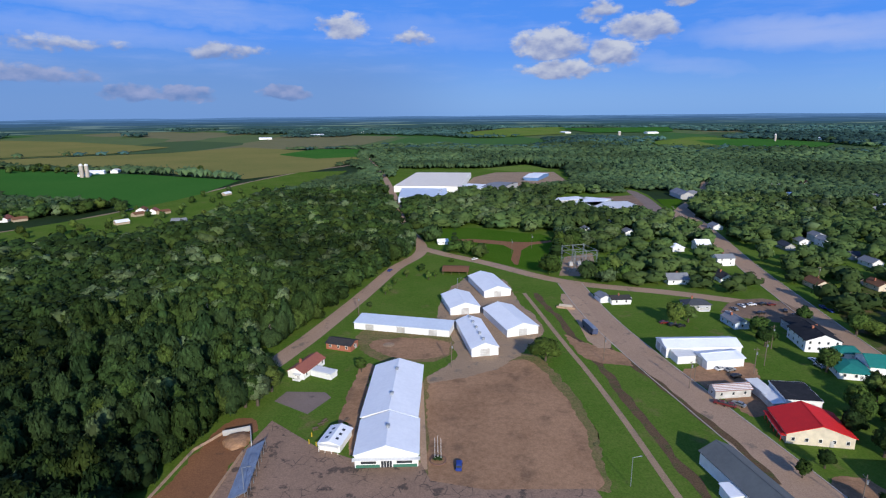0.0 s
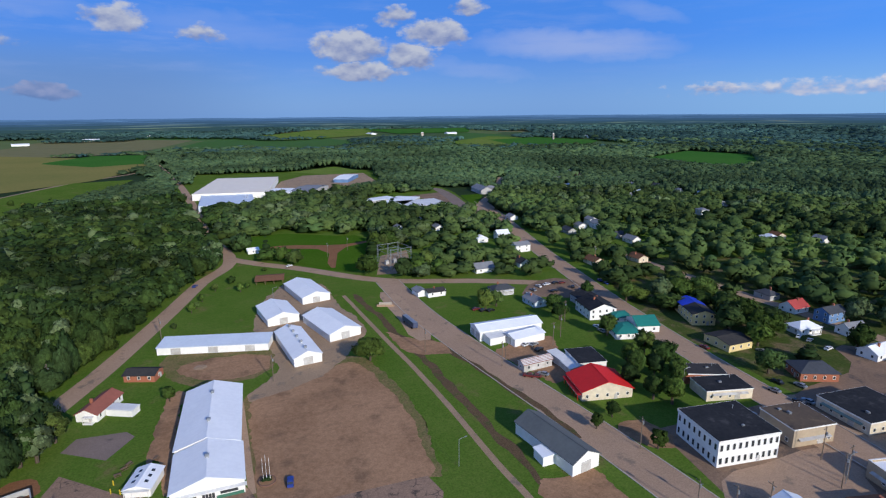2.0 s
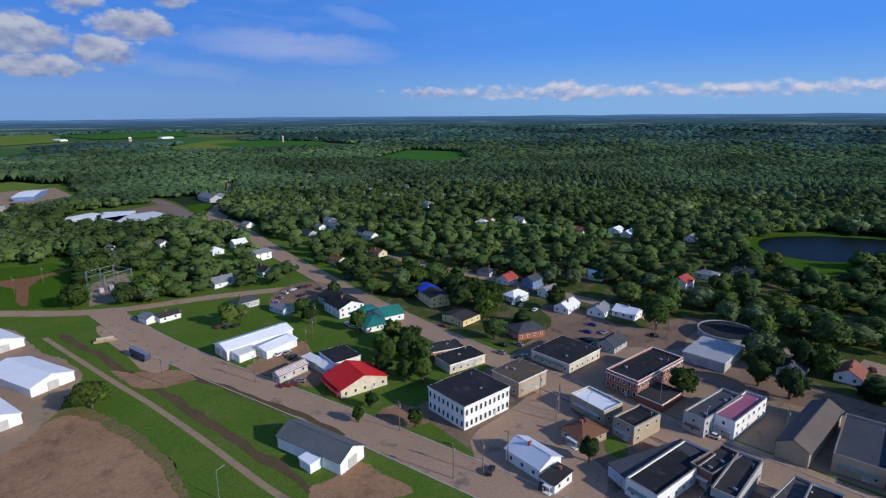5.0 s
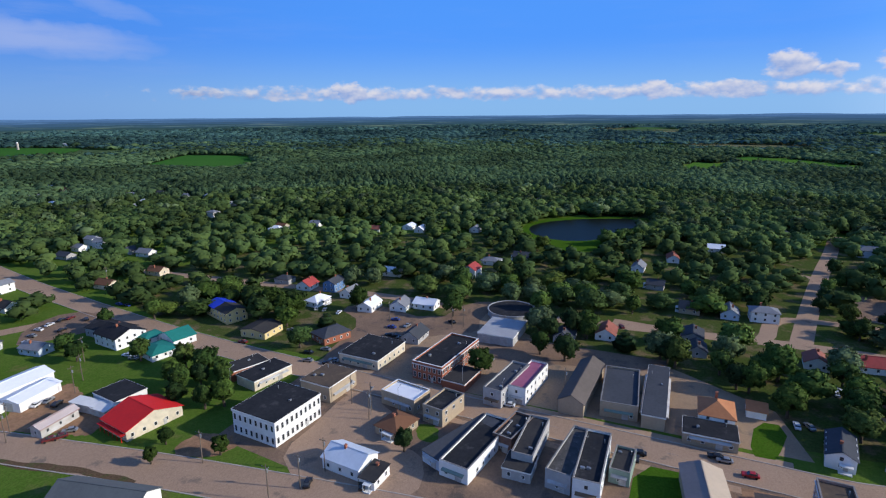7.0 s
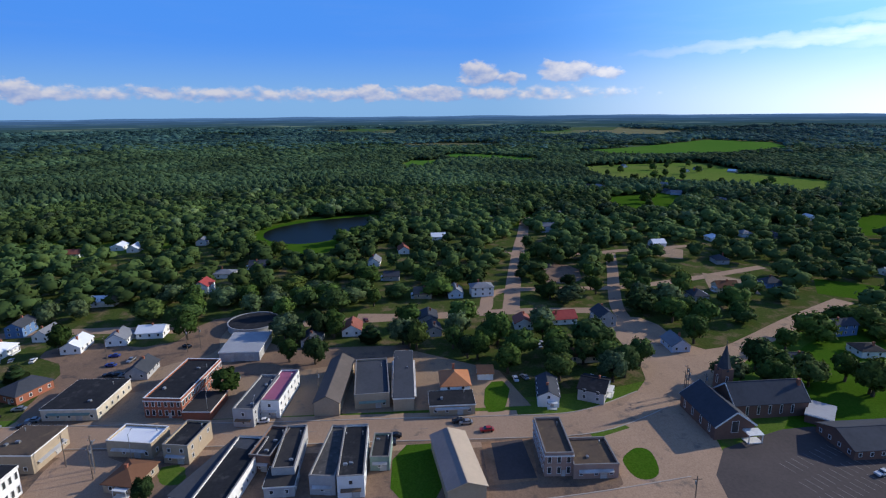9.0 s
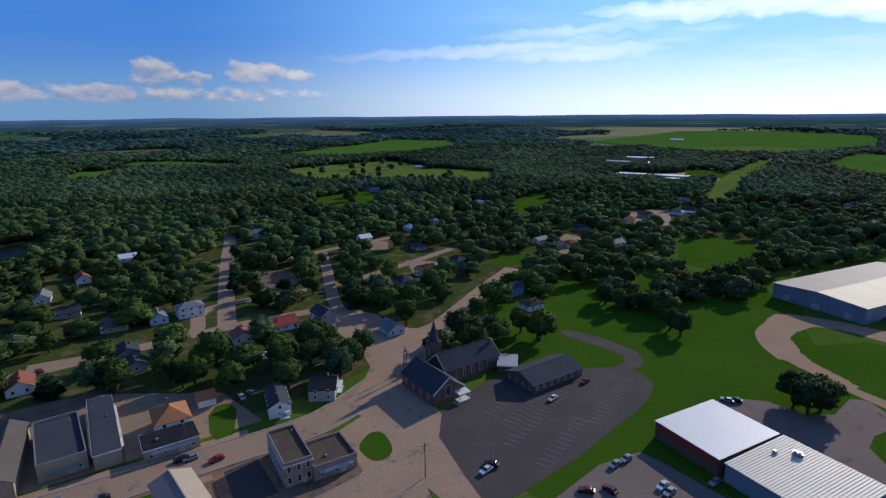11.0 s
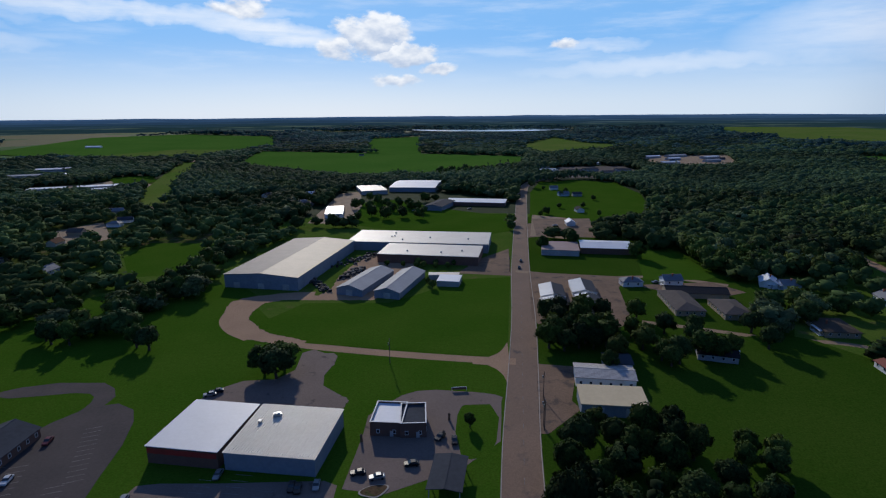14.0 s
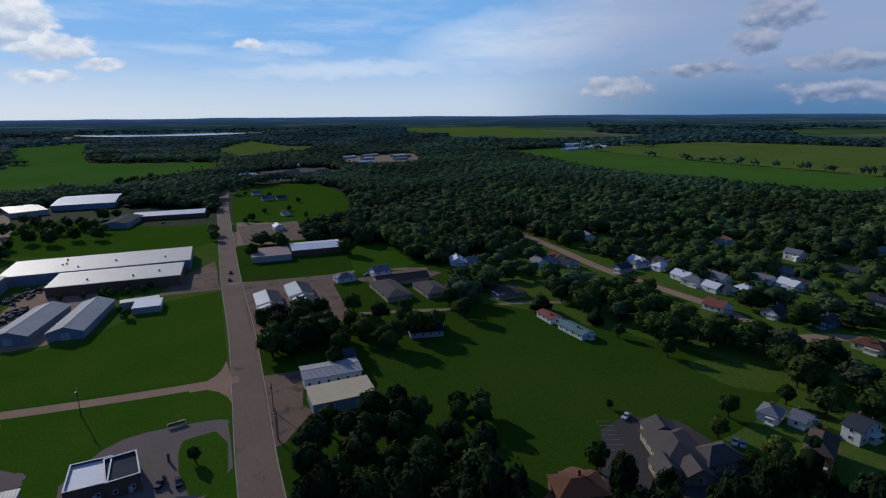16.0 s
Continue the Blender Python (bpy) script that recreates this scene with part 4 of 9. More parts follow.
patch("storage_lot", "asphalt round the storage units", ASPHALT, 2, [(-52, -343), (-116, -330), (-100, -310), (-90, -253), (-49, -230), (-42, -261)], 0)
patch("workshop_lot", "asphalt lot beside the workshops", ASPHALT, 2, [(-36, -209), (-52, -206), (-44, -179), (-46, -173), (-32, -158), (-29, -158)], 0)
patch("care_lot", "asphalt court of the care home", ASPHALT, 2, [(-110, -314), (-158, -319), (-169, -299), (-143, -287), (-125, -300)], 0)
patch("clinic_lot", "dark asphalt clinic car park", ASPHALT_NEW, 2, [(-123, -114), (-136, -116), (-149, -105), (-147, -68), (-141, -61), (-98, -86), (-108, -99)], 0)
patch("park_path", "tan dirt path loop on the lawn", REDSOIL, 2, [(7, 437), (24, 441), (61, 425), (91, 434), (90, 428), (61, 414), (51, 359), (46, 362), (55, 414), (21, 431)], 1)
patch("hall_walk", "concrete strip along the hall", CONCRETE, 2, [(-10, 193), (-8, 193), (-5, 140), (-7, 140)], 0)
patch("store_back", "asphalt lane from the stores to the gravel lane", LOTGREY, 2, [(93, -179), (79, -190), (59, -193), (56, -215), (51, -222), (46, -216), (51, -194), (36, -181), (36, -177), (71, -177)], 1)
patch("drive_end", "gravel drive joining the lane behind a tree", TANGRAVEL, 2, [(113, -263), (101, -243), (89, -234), (64, -228), (66, -235), (86, -243), (101, -264)], 1)
patch("junction", "concrete street corner round a small island", CONCRETE, 2, [(151, -64), (155, -75), (146, -83), (105, -70), (120, -50), (128, -61)], 0)
patch("town_car_park", "bare paved car park under trees", ASPHALT, 2, [(358, -92), (348, -122), (307, -110), (314, -86)], 1)
patch("street_lot", "gravel lot beside the street", GRAVEL, 2, [(-85, -548), (-129, -522), (-103, -435), (-69, -450)], 0)
patch("apron", "cracked grey asphalt apron", APRON, 3, [(-64, 125), (-62, 149), (-58, 167), (-40, 152), (-27, 145), (-7, 143), (-4, 135), (11, 131), (41, 131), (43, 123), (40, 115), (-57, 116)], 0)
patch("vacant_core", "dark asphalt slab in a vacant lot", ASPHALT_NEW, 3, [(151, -28), (152, -38), (133, -38), (133, -27)], 0)
patch("church_lot", "dark asphalt church car park", ASPHALT_NEW, 3, [(147, -117), (151, -139), (137, -154), (132, -169), (121, -180), (107, -172), (101, -146), (95, -107), (94, -85), (98, -80), (140, -92)], 1)
patch("store_lot", "grey asphalt store car park", LOTGREY, 3, [(87, -95), (90, -118), (87, -133), (81, -134), (64, -134), (35, -135), (31, -133), (31, -123)], 0)
patch("bank_lawn", "square of mown lawn by the bank", LAWN, 3, [(-2, -154), (-3, -174), (-6, -177), (-18, -176), (-15, -147), (-4, -144)], 1)
patch("side_lawn", "green lawn beside the tan hall", LAWN, 3, [(152, 2), (153, -13), (126, -12), (126, 3)], 1)
patch("side_lawn", "small lawn beside an orange roofed house", LAWN, 3, [(191, -33), (191, -42), (169, -37), (169, -28)], 1)
patch("weedy_bed", "weedy bed behind the hip roofed house", GRASS, 3, [(149, 71), (149, 63), (141, 60), (141, 67)], 1)
patch("hall_pad", "pale concrete pad before the hall", CONCRETE, 4, [(-27, 145), (-8, 145), (-7, 142), (-27, 142)], 0)
patch("street_island", "small grass island at the street corner", LAWN, 4, [(137, -64), (144, -70), (143, -75), (136, -75), (129, -71), (130, -65)], 2)
clearing([(-286, -382), (-266, -253), (-264, -174), (-251, -129), (-230, -117), (-239, -156), (-240, -227), (-260, -339)])
clearing([(-81, 125), (-74, 167), (-63, 171), (-69, 203), (-60, 243), (-46, 296), (-32, 354), (-16, 415), (26, 374), (75, 326), (134, 302), (181, 272), (163, 197), (160, 157), (151, 128), (158, 98), (170, 26), (166, -9), (162, -16), (156, -59), (154, -74), (154, -99), (167, -130), (157, -143), (166, -171), (183, -196), (220, -226), (199, -249), (144, -223), (141, -324), (78, -301), (-40, -328), (-40, -332), (-15, -130)])
clearing([(-15, -130), (-25, -210), (-60, -444), (-96, -712), (-123, -765), (-71, -442), (-148, -419), (-167, -338), (-180, -297), (-147, -245), (-119, -223), (-169, -226), (-186, -178), (-208, -126), (-203, -98), (-165, -90), (-162, -51), (-25, -131), (-21, -200)])
clearing([(145, -342), (140, -387), (128, -494), (-49, -474), (-49, -406), (-40, -332), (52, -302)])
clearing([(128, -296), (62, -296), (62, -345), (128, -345)])
clearing([(135, -500), (142, -705), (10, -722), (-75, -640), (-62, -470)])
patch("factory_lot", "pale gravel lot round low white halls", GRAVEL, 1, [(604, -800), (560, -702), (418, -738), (440, -846)], 1)
patch("field", "mown grass beside the white halls", LAWN, 1, [(560, -915), (500, -935), (445, -850), (490, -812)], 0)
patch("field", "olive meadow beyond the town", MEADOW, 1, [(880, -1290), (760, -1560), (560, -1560), (570, -1330), (720, -1260)], 0)
patch("road_verge", "broad grass verge of the road out of town", MEADOW, 1, [(338, -600), (370, -660), (418, -760), (494, -970), (566, -1190), (530, -1200), (452, -985), (380, -775), (330, -660)], 0)
patch("field", "grass strip with garden houses", LAWN, 1, [(755, -420), (640, -530), (560, -560), (600, -480), (700, -400)], 1)
clearing([(212, -332), (246, -446), (200, -439), (141, -332), (171, -334)])
clearing([(-77, 723), (-86, 1025), (49, 1013), (220, 998), (185, 796), (70, 704), (12, 692), (4, 625), (-54, 629)])
clearing([(-21, 467), (29, 489), (94, 444), (67, 338), (30, 374)])
clearing([(70, 326), (88, 397), (117, 408), (96, 325)])
clearing([(176, 130), (236, 157), (255, 147), (236, 101), (278, 99), (277, 76), (259, 62), (224, 56), (194, 69)])
clearing([(484, 118), (538, 92), (561, 25), (522, 11), (451, 40), (410, 44), (398, 75), (439, 104)])
clearing([(128, 599), (152, 684), (245, 688), (235, 558), (201, 544)])
clearing([(-430, 392), (-338, 414), (-300, 421), (-268, 442), (-241, 482), (-232, 589), (-225, 728), (-187, 823), (-150, 890), (-130, 1000), (-186, 1100), (-240, 1059), (-317, 881), (-328, 712), (-343, 624), (-380, 571), (-470, 500)])
patch("field", "rough grass strip between road and woods", GRASS, 1, [(-450, 400), (-338, 400), (-300, 408), (-260, 430), (-230, 480), (-220, 589), (-214, 728), (-180, 823), (-170, 1000), (-250, 980), (-290, 850), (-306, 760), (-324, 660), (-350, 566), (-394, 480)], 0)
patch("lane_mouth", "gravel flare where the lane meets the street", TANGRAVEL, 2, [(-10, -213.5), (-17, -215.5), (-21, -219), (-23.5, -223), (-26.5, -231), (-25.4, -211), (-22.6, -192), (-21.6, -199), (-19.5, -204), (-16, -208), (-10, -209)], 0)
patch("works_lot", "dark asphalt works lot beside the road", ASPHALT_NEW, 1, [(-132, -912), (-211, -1040), (-330, -1050), (-327, -918), (-241, -864), (-175, -861)], 0)
patch("yard", "dark gravel yard beside the street", ASPHALT, 2, [(-82, -527), (-137, -526), (-122, -442), (-74, -450)], 0)
patch("field", "rough pale meadow between far woods", MEADOW, 1, [(-232, -1356), (-424, -1413), (-496, -1658), (-302, -1885), (-210, -1600)], 0)
patch("field", "rough grass between two fields", MEADOW, 1, [(-1066, -1180), (-1280, -1122), (-1084, -700), (-1084, -436), (-992, -398), (-1030, -910)], 0)
patch("school_lot", "pale asphalt lot and drive beside the school", LOTGREY, 2, [(236, 715), (247, 720), (247, 664), (230, 562), (205, 525), (194, 532), (219, 590), (231, 656)], 1)
patch("lawn", "triangle of lawn beside the school drive", LAWN, 2, [(250, 642), (281, 640), (243, 570), (236, 574)], 0)
clearing([(240, 730), (313, 675), (292, 626), (216, 491), (208, 491), (216, 531), (191, 532)])

# ---- buildings ----


def prism(bm, pts, y0, y1, mat=0):
    """Extrudes an outline in x, z along y."""
    a = [bm.verts.new((x, y0, z)) for x, z in pts]
    b = [bm.verts.new((x, y1, z)) for x, z in pts]
    fs = [bm.faces.new(a), bm.faces.new(b[::-1])]
    for i in range(len(pts)):
        j = (i + 1) % len(pts)
        fs.append(bm.faces.new((a[j], a[i], b[i], b[j])))
    for f in fs:
        f.material_index = mat
    return a + b


def slab(bm, w, length, h, rise, over=0.45, thick=0.18):
    """Two roof slopes whose ridge runs along y."""
    slope = rise / (w / 2)
    lo = h - slope * over
    prism(bm, [(-w / 2 - over, lo), (0, h + rise), (w / 2 + over, lo), (w / 2 + over, lo + thick), (0, h + rise + thick), (-w / 2 - over, lo + thick)], -length / 2 - over, length / 2 + over)
    box(bm, 0, 0, h + rise + thick - 0.05, 0.35, length + 2 * over - 0.1, 0.12)


WIN = {}


def window_mesh(w, h, kind="sash"):
    key = (w, h, kind)
    if key not in WIN:
        bm = bmesh.new()
        t, ring = 0.1, []
        for y in (-0.1, 0.06):
            for k in (0.0, t):
                ring.append([bm.verts.new((sx * (w / 2 - k), y, sz * (h / 2 - k))) for sx, sz in ((-1, -1), (1, -1), (1, 1), (-1, 1))])
        front_out, front_in, back_out, back_in = ring
        for i in range(4):
            j = (i + 1) % 4
            bm.faces.new((front_out[i], front_out[j], front_in[j], front_in[i]))
            bm.faces.new((front_in[i], front_in[j], back_in[j], back_in[i]))
            bm.faces.new((back_out[i], front_out[i], front_out[j], back_out[j]))
        me = bpy.data.meshes.new("window")
        bmesh.ops.recalc_face_normals(bm, faces=bm.faces)
        bm.to_mesh(me)
        bm.free()
        me.materials.append(TRIM)
        bm = bmesh.new()
        box(bm, 0, 0.02, -h / 2 + t, w - 2 * t, 0.05, h - 2 * t)
        pane = bpy.data.meshes.new("pane")
        bm.to_mesh(pane)
        bm.free()
        pane.materials.append(GLASS)
        WIN[key] = (me, pane)
    return WIN[key]


def window(meshes, parent, m):
    ob = share("window", meshes[0], parent, m)
    share("pane", meshes[1], ob, Matrix())


def door_mesh(w, h):
    key = (w, h, "door")
    if key not in WIN:
        bm = bmesh.new()
        box(bm, 0, 0, 0, w, 0.14, h, mat=0)
        for k in range(4):
            box(bm, 0, -0.05, 0.12 + k * h / 4, w - 0.3, 0.1, h / 4 - 0.16, mat=1)
        me = bpy.data.meshes.new("door")
        bm.to_mesh(me)
        bm.free()
        me.materials.append(GREYW)
        me.materials.append(PALEMETAL)
        WIN[key] = me
    return WIN[key]


def vent_mesh():
    if "vent" not in WIN:
        bm = bmesh.new()
        box(bm, 0, 0, 0, 0.9, 0.9, 0.8)
        box(bm, 0, 0, 0.8, 1.3, 1.3, 0.12)
        box(bm, 0, 0, 0.92, 0.8, 0.8, 0.2)
        for s in (-1, 1):
            box(bm, s * 0.47, 0, 0.25, 0.05, 0.7, 0.35)
        me = bpy.data.meshes.new("roof_vent")
        bm.to_mesh(me)
        bm.free()
        me.materials.append(STEEL)
        WIN["vent"] = me
    return WIN["vent"]


def unit_mesh():
    if "unit" not in WIN:
        bm = bmesh.new()
        box(bm, 0, 0, 0.1, 2.2, 1.6, 1.1)
        cyl(bm, (-0.5, 0, 1.2), (-0.5, 0, 1.35), 0.45, seg=10)
        cyl(bm, (0.55, 0, 1.2), (0.55, 0, 1.35), 0.45, seg=10)
        box(bm, 1.3, 0, 0.3, 0.5, 1.0, 0.6)
        box(bm, 0, -0.7, 0, 2.4, 0.15, 0.1)
        box(bm, 0, 0.7, 0, 2.4, 0.15, 0.1)
        me = bpy.data.meshes.new("rooftop_unit")
        bm.to_mesh(me)
        bm.free()
        me.materials.append(STEEL)
        WIN["unit"] = me
    return WIN["unit"]


SIDES = [(0, -1, 0), (0, 1, 180), (1, 0, 90), (-1, 0, -90)]
HOUSE_DICE = random.Random(11)


def building(name, label, category, x, y, L, W, rot, h, style, rise, wall, top, storeys, vents=0, door=0, kind=""):
    """A house, barn or shop of L (along its heading) by W metres with eaves at h: walls, roof, windows, doors, vents as parts."""
    if style == "gable_x":      # turn it so that the ridge always runs along y
        L, W, rot = W, L, rot + 90.0
        style = "gable_y"
    dice = random.Random(int(abs(x) * 31 + abs(y) * 17))
    far = math.hypot(x, y)
    root = new(name)
    root.matrix_basis = pose(x, y, float(terrain(far)), 0, 0, rot)
    tagged(root, label, category, group=category + "s of the town")
    TAKEN.append((x, y, 0.5 * math.hypot(L, W), max(L, W) / 2, h))
    # walls
    bm = bmesh.new()
    if kind == "shelter":
        for sx in (-1, 1):
            for k in range(4):
                box(bm, sx * (L / 2 - 0.3), -W / 2 + 0.4 + k * (W - 0.8) / 3, 0, 0.25, 0.25, h)
                part("post", bm, wall, root)
                bm = bmesh.new()
        bm.free()
    elif style == "gable_y":
        prism(bm, [(-L / 2, 0), (L / 2, 0), (L / 2, h), (0, h + rise), (-L / 2, h)], -W / 2, W / 2)
        bmesh.ops.recalc_face_normals(bm, faces=bm.faces)
        part("wall", bm, wall, root)
    elif style == "shed":
        prism(bm, [(-W / 2, 0), (W / 2, 0), (W / 2, h + rise), (-W / 2, h)], -L / 2, L / 2)
        bmesh.ops.rotate(bm, verts=bm.verts, cent=(0, 0, 0), matrix=Matrix.Rotation(radians(90), 3, "Z"))
        bmesh.ops.recalc_face_normals(bm, faces=bm.faces)
        part("wall", bm, wall, root)
    else:
        box(bm, 0, 0, 0, L, W, h)
        if style == "parapet":
            for s in (-1, 1):
                box(bm, 0, s * (W / 2 - 0.15), h, L, 0.3, 0.75)
                box(bm, s * (L / 2 - 0.15), 0, h, 0.3, W - 0.6, 0.75)
        bmesh.ops.recalc_face_normals(bm, faces=bm.faces)
        part("wall", bm, wall, root)
    # roof
    bm = bmesh.new()
    if style == "gable_y":
        slab(bm, L, W, h, rise)
    elif style == "shed":
        o = 0.3
        s = rise / W
        prism(bm, [(-W / 2 - o, h - s * o + 0.004), (W / 2 + o, h + rise + s * o + 0.004), (W / 2 + o, h + rise + s * o + 0.22), (-W / 2 - o, h - s * o + 0.22)], -L / 2 - o, L / 2 + o)
        bmesh.ops.rotate(bm, verts=bm.verts, cent=(0, 0, 0), matrix=Matrix.Rotation(radians(90), 3, "Z"))
    elif style == "hip":
        o = 0.5
        a, b = L / 2 + o, W / 2 + o
        r = max(0.2, abs(a - b))
        low = [bm.verts.new((sx * a, sy * b, h - 0.1)) for sx, sy in ((-1, -1), (1, -1), (1, 1), (-1, 1))]
        eave = [bm.verts.new((sx * a, sy * b, h + 0.1)) for sx, sy in ((-1, -1), (1, -1), (1, 1), (-1, 1))]
        ends = [bm.verts.new((r if a > b else 0, 0 if a > b else r, h + rise)), bm.verts.new((-r if a > b else 0, 0 if a > b else -r, h + rise))]
        p, q = ends
        if a > b:
            quads = [(eave[0], eave[1], p, q), (eave[1], eave[2], p), (eave[2], eave[3], q, p), (eave[3], eave[0], q)]
        else:
            quads = [(eave[0], eave[1], q), (eave[1], eave[2], p, q), (eave[2], eave[3], p), (eave[3], eave[0], q, p)]
        for f in quads:
            bm.faces.new(f)
        bm.faces.new(low[::-1])
        for i in range(4):
            j = (i + 1) % 4
            bm.faces.new((low[i], low[j], eave[j], eave[i]))
    elif style == "parapet":
        box(bm, 0, 0, h + 0.004, L - 0.62, W - 0.62, 0.12)
    else:
        box(bm, 0, 0, h + 0.002, L + 0.35, W + 0.35, 0.25)
        box(bm, 0, 0, h + 0.252, L - 0.3, W - 0.3, 0.06)
    bmesh.ops.recalc_face_normals(bm, faces=bm.faces)
    if kind == "two_tone":
        for f in bm.faces:
            f.material_index = 1 if f.normal.x < -0.02 else 0
        part("roof", bm, [R_CREAM2, R_DUSTY], root)
    elif kind == "two_slopes":
        # sun and shade put into the colour: one slope pale, the other slate
        for f in bm.faces:
            f.material_index = 1 if f.normal.x > 0.02 else 0
        part("roof", bm, [R_PALE, R_SLATE], root)
    else:
        part("roof", bm, top, root)
    if kind == "store2":
        bm = bmesh.new()
        n = int(L / 0.85)
        for k in range(n):
            seam = pose(-L / 2 + (k + 0.5) * L / n, 0, h + rise / 2 + 0.27, math.degrees(math.atan2(rise, W)), 0, 0)
            bmesh.ops.create_cube(bm, size=1.0, matrix=seam @ Matrix.Diagonal((0.1, W + 0.2, 0.16, 1)))
        part("roof_seams", bm, top, root)
    if style == "parapet":
        bm = bmesh.new()
        for s in (-1, 1):
            box(bm, 0, s * (W / 2 - 0.15), h + 0.752, L + 0.1, 0.42, 0.1)
            box(bm, s * (L / 2 - 0.15), 0, h + 0.752, 0.42, W - 0.75, 0.1)
        part("coping", bm, TRIM if top is R_WHITE or category == "bank" or (wall is BRICK and kind == "block") else COPING, root)
    elif style == "flat" and far < 300:
        bm = bmesh.new()
        for s in (-1, 1):
            box(bm, 0, s * (W / 2 + 0.19), h - 0.15, L + 0.4, 0.06, 0.42)
            box(bm, s * (L / 2 + 0.19), 0, h - 0.15, 0.06, W + 0.3, 0.42)
        part("fascia", bm, TRIM, root)
    # windows
    if storeys and far < 500:
        near = far < 330
        ww, wh = (1.15, 2.2) if kind == "block" else (1.1, 1.35)
        me = window_mesh(ww, wh)
        step = 1.95 if kind == "block" else (3.2 if near else 4.5)
        for floor_no in range(storeys):
            zc = (2.0 if kind == "block" else 1.75) + floor_no * (h / storeys)
            for nx, ny, turn in SIDES:
                span = L if nx == 0 else W
                count = max(1, int((span - 1.2) / step))
                for k in range(count):
                    u = (k - (count - 1) / 2) * span / count
                    if kind == "shop" and floor_no == 0 and dice.random() < 0.35:
                        continue
                    px, py = (u, ny * (W / 2 + 0.03)) if nx == 0 else (nx * (L / 2 + 0.03), u)
                    window(me, root, pose(px, py, zc, 0, 0, turn))
    # doors
    n_doors = door or (1 if storeys and far < 500 else 0)
    if n_doors:
        big = not storeys
        dw, dh = (min(4.0, L * 0.35), min(3.4, h - 0.4)) if big else (1.1, 2.05)
        if kind == "shop":
            dw, dh = 2.0, 2.3
        me = door_mesh(round(dw, 1), round(dh, 1))
        for k in range(n_doors):
            u = (k - (n_doors - 1) / 2) * L / max(1, n_doors) + (0.0 if big else 0.17 * L)
            share("door", me, root, pose(u, -W / 2 - 0.04, 0, 0, 0, 0))
            if big:
                share("door", me, root, pose(u, W / 2 + 0.04, 0, 0, 0, 180))
    # roof furniture
    for k in range(vents):
        if style == "gable_y":
            share("roof_vent", vent_mesh(), root, pose(0, (k - (vents - 1) / 2) * W / max(vents, 1), h + rise, 0, 0, 0))
        else:
            share("roof_vent", vent_mesh(), root, pose(dice.uniform(-0.4, 0.4) * L, dice.uniform(-0.35, 0.35) * W, h + 0.28 + (rise * 0.5 if style == "shed" else 0), 0, 0, 0))
    if style in ("flat", "parapet") and kind in ("shop", "block") and far < 300:
        for k in range(dice.randint(0, 2)):
            share("rooftop_unit", unit_mesh(), root, pose(dice.uniform(-0.3, 0.3) * L, dice.uniform(-0.35, 0.35) * W, h + (0.1 if style == "parapet" else 0.3), 0, 0, dice.choice([0, 90])) @ Matrix.Scale(dice.uniform(0.35, 0.55), 4))
        bm = bmesh.new()
        cyl(bm, (0.3 * L, 0.3 * W, h), (0.3 * L, 0.3 * W, h + 1.3), 0.14)
        cyl(bm, (0.3 * L, 0.3 * W, h + 1.3), (0.3 * L, 0.3 * W, h + 1.45), 0.24, 0.1)
        part("flue", bm, STEEL, root)
    if category == "house" and far < 420 and kind != "tarp":
        bm = bmesh.new()
        cx, cy = dice.uniform(-0.2, 0.2) * L, dice.uniform(-0.3, 0.3) * W
        box(bm, cx, cy, h, 0.8, 0.6, rise + 0.9)
        box(bm, cx, cy, h + rise + 0.9, 0.95, 0.75, 0.12)
        part("chimney", bm, BRICK, root)
        # porch on the front
        bm = bmesh.new()
        pw = 0.45 * L
        box(bm, 0.17 * L, -W / 2 - 0.9, 2.35, pw, 1.8, 0.16)
        for s in (-1, 1):
            box(bm, 0.17 * L + s * (pw / 2 - 0.12), -W / 2 - 1.65, 0.25, 0.14, 0.14, 2.1)
        box(bm, 0.17 * L, -W / 2 - 0.9, 0, pw, 1.8, 0.25)
        part("porch", bm, TRIM, root)
    if kind == "shop":
        cloth = dice.choice([GREYW, PALEMETAL, WOODW, GREENW])
        for s in (-1, 1):
            bm = bmesh.new()
            prism(bm, [(-0.05, 2.95), (0.95, 2.6), (0.95, 2.35), (0.9, 2.35), (0.9, 2.5), (-0.05, 2.85)], -L * 0.38, L * 0.38)
            bmesh.ops.transform(bm, verts=bm.verts, matrix=pose(0, s * W / 2, 0, 0, 0, 90 * s))
            bmesh.ops.recalc_face_normals(bm, faces=bm.faces)
            part("awning", bm, cloth, root)
    if kind == "block":
        bm = bmesh.new()
        for s in (-1, 1):
            box(bm, 0, s * (W / 2 + 0.12), h - 0.5, L + 0.4, 0.22, 0.35)
            box(bm, s * (L / 2 + 0.12), 0, h - 0.5, 0.22, W + 0.1, 0.35)
        part("cornice", bm, TRIM, root)
    if kind == "hall":
        bm = bmesh.new()
        for s in (-1, 1):
            box(bm, s * 5.4, -W / 2 - 0.06, 0, 7.0, 0.1, 1.0, mat=1)
            box(bm, s * 5.2, -W / 2 - 0.05, 1.3, 4.5, 0.08, 1.0, mat=2)
        box(bm, 0, -W / 2 - 0.05, 0, 3.2, 0.1, 2.4, mat=2)
        for k in range(5):
            box(bm, -1.6 + 0.8 * k, -W / 2 - 0.08, 0, 0.1, 0.1, 2.4)
        box(bm, 0, -W / 2 - 0.8, 3.2, L + 1.2, 1.6, 0.2)
